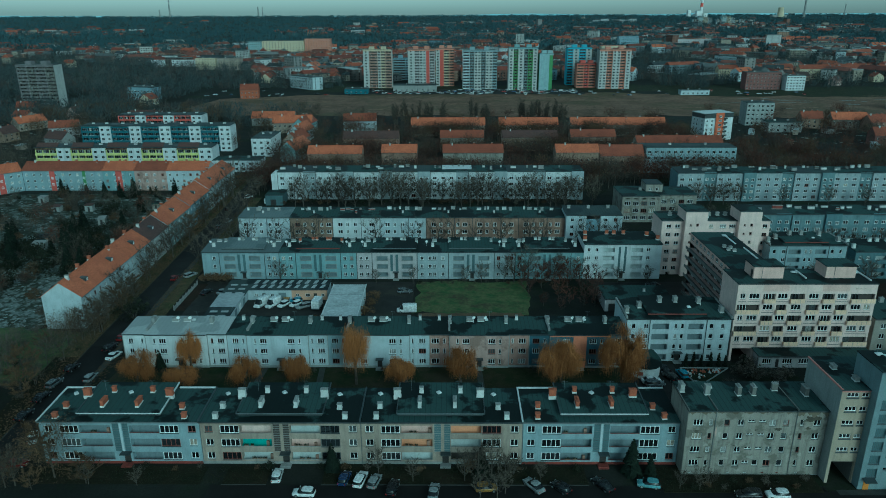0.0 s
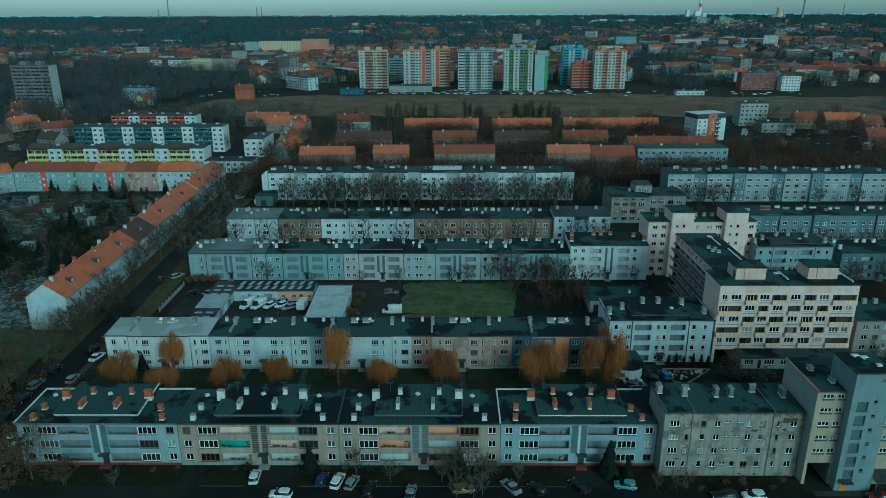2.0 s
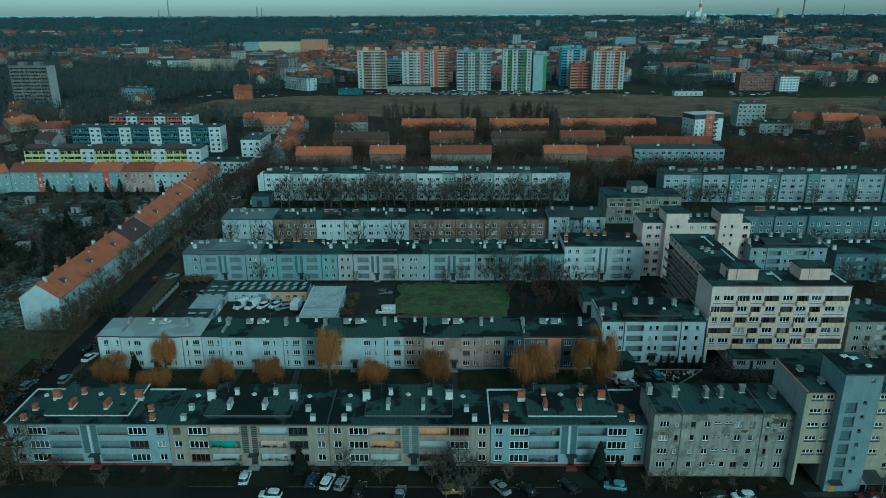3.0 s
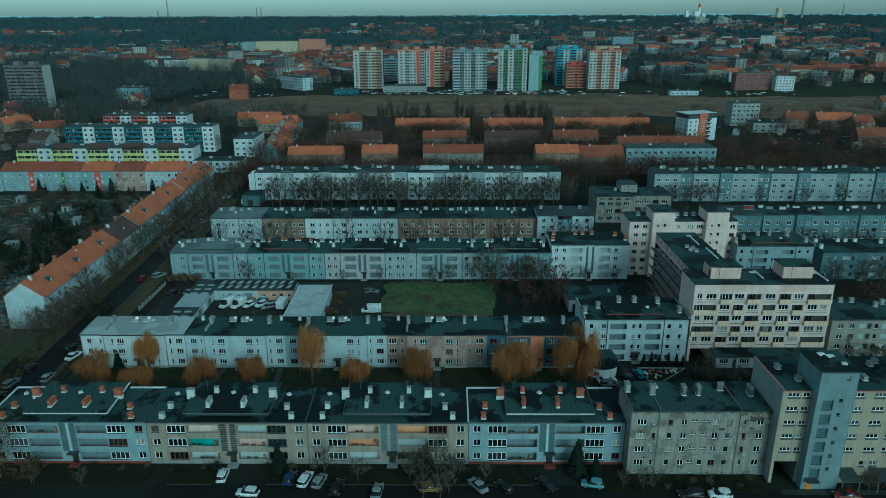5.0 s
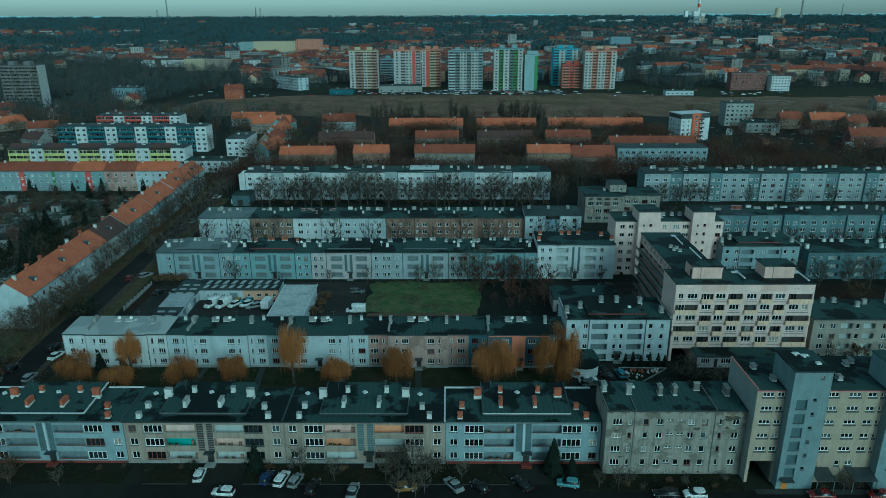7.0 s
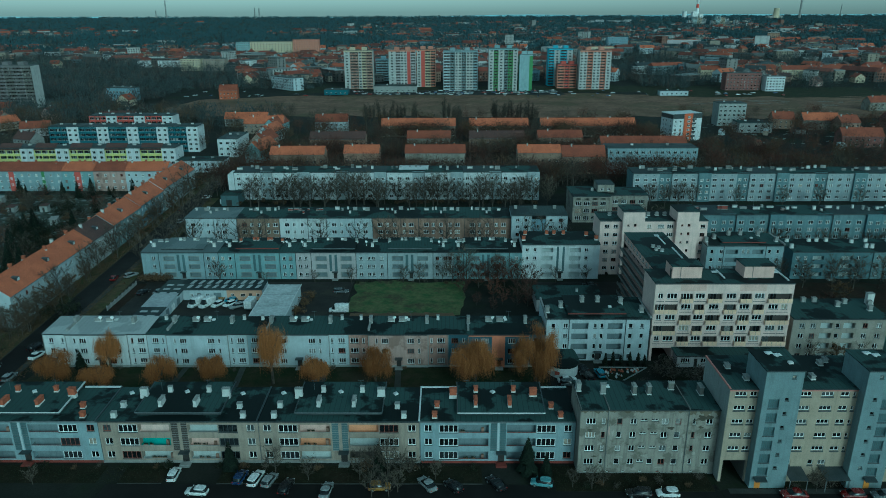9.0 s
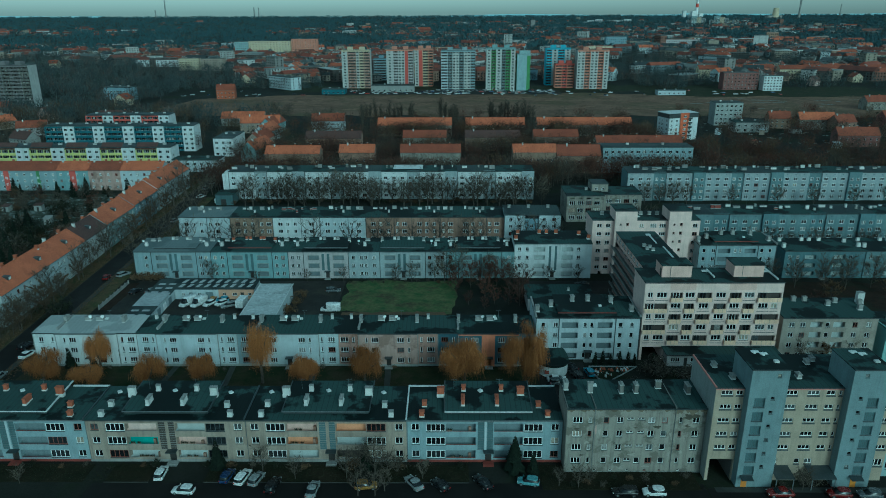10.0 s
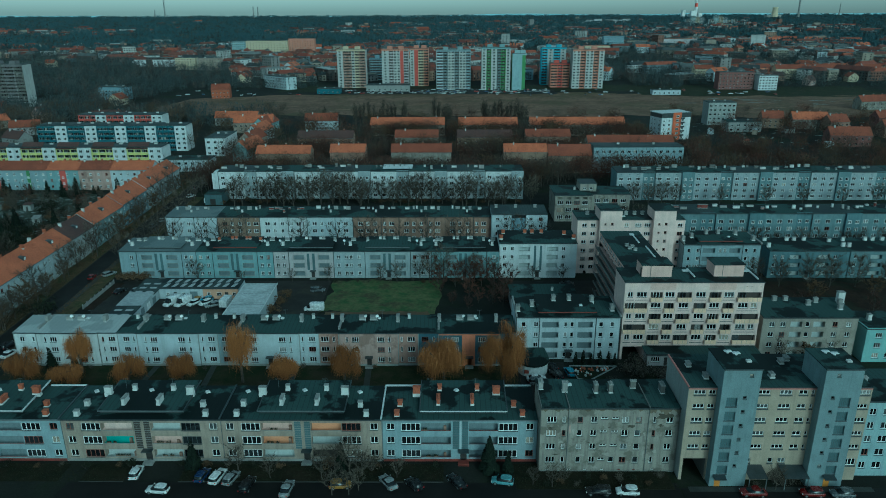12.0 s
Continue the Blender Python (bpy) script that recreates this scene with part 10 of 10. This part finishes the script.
# gardens behind the long house
def gardens():
    for i in range(12):
        x, y = tr.uniform(-190, -112), tr.uniform(178, 300)
        plant(SPRUCE[i % 2], x, y, tr.uniform(0.6, 1.25), tr.uniform(0, 360))
    grove("garden_thicket", "dense dark shrubs of the allotment gardens", "shrubs", [(tr.choice(BUSH), tr.uniform(-198, -110), tr.uniform(172, 305), tr.uniform(0.6, 1.5), tr.uniform(0, 360)) for i in range(110)] + [(BUSH[0], tr.gauss(-136, 13), tr.gauss(232, 22), tr.uniform(1.4, 2.5), tr.uniform(0, 360)) for i in range(46)] + [(tr.choice(THICK), tr.uniform(-198, -112), tr.uniform(176, 304), tr.uniform(0.35, 0.8), tr.uniform(0, 360)) for i in range(60)])
    for i in range(46):
        x, y = tr.uniform(-195, -111), tr.uniform(172, 305)
        plant(tr.choice(BARE + BROWN), x, y, tr.uniform(0.4, 0.8), tr.uniform(0, 360))
    for i in range(12):
        plant(SPRUCE[i % 2], tr.gauss(-134, 11), tr.gauss(228, 24), tr.uniform(0.9, 1.6), tr.uniform(0, 360))
    for i in range(12):
        plant(SPRUCE[i % 2], -176 + 5.6 * i + tr.uniform(-2, 2), 304 + tr.uniform(-4, 3), tr.uniform(0.6, 1.25), tr.uniform(0, 360))
    g = Geo()
    for i in range(1900):
        x, y = (tr.uniform(-200, -109), tr.uniform(170, 304)) if i % 2 else (tr.uniform(-150, -109.5), tr.uniform(168, 225))
        w, d, a = tr.uniform(0.15, 0.85), tr.uniform(0.15, 0.6), tr.uniform(0, 3.14)
        c, s = math.cos(a), math.sin(a)
        pts = [(x + c * u * w - s * v * d, y + s * u * w + c * v * d) for u, v in ((-1, -0.6), (0.2, -1), (1, -0.3), (0.7, 0.8), (-0.5, 1))]
        g.prism([(p, q, gz(q) + 0.0) for p, q in pts], [(p, q, gz(q) + 0.07) for p, q in pts])
    tagged(put("garden_plots", g.mesh("garden_plots", "frost")), "pale frosted garden beds and paving in the allotments", "garden beds", kind="stuff")
    for i in range(20):
        x, y = tr.uniform(-188, -112), tr.uniform(174, 300)
        w, d, h = tr.uniform(2.5, 5), tr.uniform(2.2, 3.5), tr.uniform(2.0, 2.6)
        b = thing("garden_shed", x, y, gz(y), tr.uniform(-20, 20), "small garden shed with a shallow felt roof", "shed", "garden sheds")
        g = Geo()
        g.box(-w / 2, -d / 2, -0.3, w / 2, d / 2, h)
        part("wall", g, ("ochre", "concrete", "greywall", "sidegrey")[i % 4], b)
        g = Geo()
        g.prism([(-w / 2 - 0.2, -d / 2 - 0.3, h), (w / 2 + 0.2, -d / 2 - 0.3, h), (w / 2 + 0.2, d / 2 + 0.2, h + 0.4), (-w / 2 - 0.2, d / 2 + 0.2, h + 0.4)], [(-w / 2 - 0.2, -d / 2 - 0.3, h + 0.12), (w / 2 + 0.2, -d / 2 - 0.3, h + 0.12), (w / 2 + 0.2, d / 2 + 0.2, h + 0.52), (-w / 2 - 0.2, d / 2 + 0.2, h + 0.52)])
        part("roof", g, ("felt2", "concrete", "felt", "tiledark")[i % 4], b)
        g = Geo()
        g.box(-0.4, -d / 2 - 0.05, 0, 0.4, -d / 2 - 0.005, 1.9)
        part("door", g, "door", b)


gardens()


def outer_plots():
    """Garden plots, beds and sheds at the edges of the field, and thin old snow lying on it."""
    rng = random.Random(41)
    for k, (x0, y0, x1, y1, n, w0, w1, d0, d1, mat) in enumerate(((190, 375, 345, 500, 150, 0.5, 2.6, 0.3, 1.0, "frost"), (-335, 325, -222, 520, 150, 0.5, 2.6, 0.3, 1.0, "frost"), (215, 560, 520, 640, 46, 2, 11, 0.5, 1.6, "frost"), (-200, 560, 420, 650, 150, 3, 16, 0.6, 2.2, "drystreak"))):
        g = Geo()
        for i in range(n):
            x, y, w, d = rng.uniform(x0, x1), rng.uniform(y0, y1), rng.uniform(w0, w1), rng.uniform(d0, d1)
            ring = [(x + w * math.cos(t) * rng.uniform(0.6, 1.0), y + d * math.sin(t) * rng.uniform(0.6, 1.0)) for t in (6.283 * j / 9 for j in range(9))]
            g.prism([(p, q, gz(q)) for p, q in ring], [(p, q, gz(q) + 0.11) for p, q in ring])
        tagged(put(("garden_plots", "garden_plots", "old_snow", "dry_grass")[k], g.mesh("patches", mat)), ("pale frosted beds and paving in gardens", "pale frosted beds and paving in gardens", "thin streaks of old snow on the field", "streaks of matted dry grass on the field")[k], ("garden beds", "garden beds", "snow", "grass")[k], kind="stuff")
    for i in range(16):
        x, y = (rng.uniform(195, 340), rng.uniform(378, 470)) if i < 10 else (rng.uniform(-320, -228), rng.uniform(335, 500))
        w, d, h = rng.uniform(3, 7), rng.uniform(3, 5), rng.uniform(2.3, 3.2)
        b = thing("garden_shed", x, y, gz(y), rng.uniform(-40, 40), "pale garden shed with a sloping roof", "shed", "garden sheds")
        g = Geo()
        g.box(-w / 2, -d / 2, -0.3, w / 2, d / 2, h)
        part("wall", g, ("bluewhite", "ochre", "concrete", "beige")[i % 4], b)
        g = Geo()
        g.prism([(-w / 2 - 0.2, -d / 2 - 0.3, h), (w / 2 + 0.2, -d / 2 - 0.3, h), (w / 2 + 0.2, d / 2 + 0.2, h + 0.7), (-w / 2 - 0.2, d / 2 + 0.2, h + 0.7)], [(-w / 2 - 0.2, -d / 2 - 0.3, h + 0.12), (w / 2 + 0.2, -d / 2 - 0.3, h + 0.12), (w / 2 + 0.2, d / 2 + 0.2, h + 0.82), (-w / 2 - 0.2, d / 2 + 0.2, h + 0.82)])
        part("roof", g, ("metalroof", "tile2", "felt2", "metalroof")[i % 4], b)


outer_plots()


# ================= VEHICLES =================
WHEEL = Geo()
WHEEL.tube((0, -0.11, 0), (0, 0.11, 0), 0.32, 0.32, 14, 0)
WHEEL.tube((0, -0.13, 0), (0, 0.13, 0), 0.19, 0.19, 10, 1)
WHEEL = WHEEL.mesh("wheel", "tyre", "rim")


def loft(g, rings):
    n0, c = len(g.v), len(rings[0])
    for r in rings:
        g.v += [tuple(p) for p in r]
    for i in range(len(rings) - 1):
        for j in range(c):
            k = (j + 1) % c
            g.f.append((n0 + i * c + j, n0 + i * c + k, n0 + (i + 1) * c + k, n0 + (i + 1) * c + j))
            g.m.append(0)
    g.f += [tuple(n0 + j for j in reversed(range(c))), tuple(n0 + (len(rings) - 1) * c + j for j in range(c))]
    g.m += [0, 0]


def car(paint, kind, label):
    """A parked car along local x: lofted body, glasshouse with roof panel, wheels and lamps."""
    b = thing("van" if kind == "van" else "car", 0, 0, -60, 0, label, "van" if kind == "van" else "car", "parked cars")
    L, W, zt = {"hatch": (4.0, 1.74, 1.44), "sedan": (4.5, 1.8, 1.41), "estate": (4.5, 1.8, 1.47), "van": (5.6, 2.0, 2.4)}[kind]
    van = kind == "van"
    zb = 1.2 if van else 0.97

    def ring(x, z0, z1, half, tuck):
        """A rounded cross-section of the body at x."""
        h = z1 - z0
        pts = [(0.80, 0.0), (0.95, 0.10), (1.0, 0.30), (1.0, 0.62), (0.97, 0.82), (0.88, 0.95), (0.72, 1.0)]
        row = [(half * (a if c < 0.7 else 1 - (1 - a) * tuck), z0 + h * c) for a, c in pts]
        return [(x * L, y, z) for y, z in row] + [(x * L, -y, z) for y, z in reversed(row)]

    tail = {"hatch": 0.9, "sedan": 0.95, "estate": 0.92, "van": 1.0}[kind] * (zb - 0.02)
    prof = [(-0.5, 0.40, tail * 0.88, 0.80), (-0.488, 0.30, tail * 0.97, 0.90), (-0.45, 0.24, tail, 0.96), (-0.3, 0.20, zb, 1.0), (-0.1, 0.20, zb, 1.0), (0.12, 0.20, zb - 0.01, 1.0), (0.24, 0.20, zb - 0.03, 0.99),
            (0.36, 0.22, zb - 0.10, 0.97), (0.44, 0.25, zb - 0.18, 0.93), (0.485, 0.30, zb - 0.27, 0.84), (0.5, 0.38, zb - 0.36, 0.72)]
    g = Geo()
    loft(g, [ring(x, z0, z1, W / 2 * k, 1.0) for x, z0, z1, k in prof])
    part("body", g.smooth(), paint, b)
    x0, x1, x2, x3 = {"hatch": (-0.485, -0.40, 0.07, 0.27), "sedan": (-0.40, -0.24, 0.06, 0.26), "estate": (-0.49, -0.45, 0.07, 0.26), "van": (0.12, 0.13, 0.2, 0.36)}[kind]
    if van:
        g = Geo()
        loft(g, [ring(x, 1.0, z, W / 2 * k, 0.55) for x, z, k in ((-0.495, 2.28, 0.93), (-0.48, 2.38, 0.97), (-0.1, 2.45, 0.98), (0.16, 2.42, 0.97), (0.19, 2.3, 0.93))])
        part("cargo_box", g.smooth(), paint, b)
        g = Geo()
        g.box(-0.1 * L, -W / 2 - 0.012, 1.45, 0.05 * L, -W / 2 + 0.05, 1.75)
        part("sign_panel", g, "doororange", b, "plain orange sign panel")

    def cabin(grow, z0, z1, a, c, d, e, k0, k1):
        """A rounded cabin shell: wide at the waist, narrower and bowed at the roof."""
        out = []
        for t in range(5):
            f = t / 4
            q = f ** 0.8
            xa, xb = (a + (c - a) * q) * L, (e + (d - e) * q) * L
            y = W / 2 * (k0 + (k1 - k0) * f) + grow
            r = min(0.28, (xb - xa) * 0.2)
            z = z0 + (z1 - z0) * f
            out.append([(xa, -y + r, z), (xa + r, -y, z), (xb - r, -y, z), (xb, -y + r, z), (xb + 0.04, 0, z), (xb, y - r, z), (xb - r, y, z), (xa + r, y, z), (xa, y - r, z), (xa - 0.03, 0, z)])
        return out

    g = Geo()
    loft(g, cabin(0.0, zb - 0.06, zt - 0.05, x0, x1, x2, x3, 0.95, 0.84))
    part("glasshouse", g.smooth(), "carglass", b)
    g = Geo()
    loft(g, cabin(0.015, zt - 0.07, zt + 0.03, x1 - 0.012, x1 + 0.03, x2 - 0.035, x2 + 0.012, 0.85, 0.74))
    part("roof_panel", g.smooth(), paint, b)
    for s in (-1, 1):
        g = Geo()
        g.box((x3 - 0.06) * L, s * (W / 2 + 0.08) - 0.08, zb + 0.0, (x3 - 0.06) * L + 0.12, s * (W / 2 + 0.08) + 0.08, zb + 0.14)
        part("wing_mirror", g, paint, b)
    for s in (-1, 1):
        for xx in (-0.31, 0.31):
            put("wheel", WHEEL, b, Matrix.Translation((xx * L, s * (W / 2 - 0.12), 0.32)))
        g = Geo()
        g.box(0.455 * L, s * W * 0.33 - 0.16, 0.58, 0.492 * L, s * W * 0.33 + 0.16, 0.72)
        part("headlight", g, "headlight", b)
        g = Geo()
        g.box(-0.502 * L, s * W * 0.36 - 0.1, 0.62, -0.48 * L, s * W * 0.36 + 0.1, 0.8)
        part("tail_light", g, "taillight", b)
    return b


CARS = {}
COLOR = {"c_white": "white", "c_silver": "silver", "c_black": "black", "c_blue": "dark blue", "c_red": "red", "c_teal": "pale teal", "c_grey": "dark grey", "c_sky": "light blue", "c_yellow": "yellow"}
KIND = {"hatch": "hatchback", "sedan": "saloon car", "estate": "estate car", "van": "delivery van"}


def park(paint, kind, x, y, rz, where="parked on dark asphalt"):
    key = (paint, kind)
    m = pose(x, y, gz(y) + 0.03, 0, 0, rz)
    if key not in CARS:
        CARS[key] = car(paint, kind, f"{COLOR[paint]} {KIND[kind]} {where}")
        CARS[key].matrix_basis = m
    else:
        copy_thing(CARS[key], m)["label"] = f"{COLOR[paint]} {KIND[kind]} {where}"


for c in (("c_white", "hatch", -32.3, 106.4, 92), ("c_white", "hatch", -26.5, 101.6, 176), ("c_blue", "hatch", -19.9, 105.6, 80), ("c_white", "estate", -17.0, 105.3, 78), ("c_silver", "hatch", -14.4, 104.8, 74),
          ("c_black", "estate", -11.0, 103.0, 80), ("c_silver", "sedan", -3.7, 101.9, 84), ("c_yellow", "hatch", 5.6, 103.0, 5), ("c_silver", "sedan", 14.1, 103.7, 125), ("c_black", "hatch", 18.8, 103.2, 130),
          ("c_black", "sedan", 26.4, 104.0, 125), ("c_teal", "hatch", 34.6, 104.2, 170), ("c_black", "estate", 51.2, 101.4, 178), ("c_white", "hatch", 56.3, 101.4, 178), ("c_red", "sedan", 78.2, 101.2, 178), ("c_red", "hatch", 88.4, 101.1, 178), ("c_grey", "hatch", 93.6, 100.9, 178)):
    park(*c)
for c in (("c_white", "sedan", -83.0, 152.0, 75), ("c_black", "estate", -86.0, 156.5, 80), ("c_silver", "hatch", -83.6, 141.5, 85), ("c_black", "hatch", -90.2, 146.0, 78), ("c_grey", "estate", -90.6, 139.0, 80), ("c_black", "sedan", -90.3, 133.0, 80), ("c_grey", "hatch", -84.0, 134.5, 85),
          ("c_red", "hatch", -85.2, 162.0, 80), ("c_white", "sedan", -83.6, 118.0, 110), ("c_red", "sedan", -82.2, 109.6, 10), ("c_black", "sedan", -90.0, 126.0, 82), ("c_red", "hatch", -87.2, 203.0, 95), ("c_silver", "estate", -83.0, 205.5, 60),
          ("c_silver", "hatch", -88.4, 263.5, 75), ("c_grey", "estate", -89.3, 256.0, 80), ("c_white", "estate", -90.0, 300.0, 60), ("c_grey", "sedan", -93.0, 315.0, 80), ("c_black", "hatch", -93.4, 280.0, 88), ("c_white", "van", -77.8, 290.2, 4), ("c_silver", "hatch", -92.8, 325.0, 80)):
    park(*c, "parked along the street")
for c in (("c_white", "van", -54.6, 183.0, 248), ("c_white", "van", -51.3, 182.8, 246), ("c_white", "hatch", -48.3, 182.6, 244), ("c_white", "hatch", -44.9, 182.9, 236), ("c_silver", "estate", -42.4, 181.4, 214), ("c_sky", "hatch", -45.4, 185.4, 190), ("c_yellow", "hatch", -48.0, 185.6, 100), ("c_black", "sedan", -73.4, 191.6, 70),
          ("c_silver", "sedan", -68.4, 192.0, 60), ("c_white", "van", -12.8, 178.6, 182), ("c_grey", "estate", -14.2, 192.4, 5), ("c_black", "sedan", 49.0, 146.2, 120), ("c_black", "estate", 49.8, 142.2, 110), ("c_sky", "hatch", 53.0, 143.5, 100), ("c_white", "sedan", 45.0, 140.4, 5), ("c_grey", "estate", 45.4, 139.0, 4),
          ("c_black", "sedan", 61.0, 197.0, 170), ("c_red", "hatch", 141.0, 253.0, 5), ("c_red", "sedan", 148.0, 252.6, 5), ("c_grey", "sedan", 156, 252.8, 5), ("c_grey", "hatch", 120, 252.8, 4)):
    park(*c, "parked in the yard")


def box_trailer():
    b = thing("box_trailer", -38.4, 181.2, gz(181), 84, "white box trailer in the yard", "trailer")
    g = Geo()
    g.box(-2.1, -1.1, 0.75, 2.1, 1.1, 2.9)
    part("box", g, "c_white", b)
    g = Geo()
    g.box(-2.4, -0.9, 0.5, 2.4, 0.9, 0.745)
    part("chassis", g, "darkmetal", b)
    for s in (-1, 1):
        for x in (-0.9, 0.9):
            put("wheel", WHEEL, b, Matrix.Translation((x, s * 0.95, 0.32)))


box_trailer()
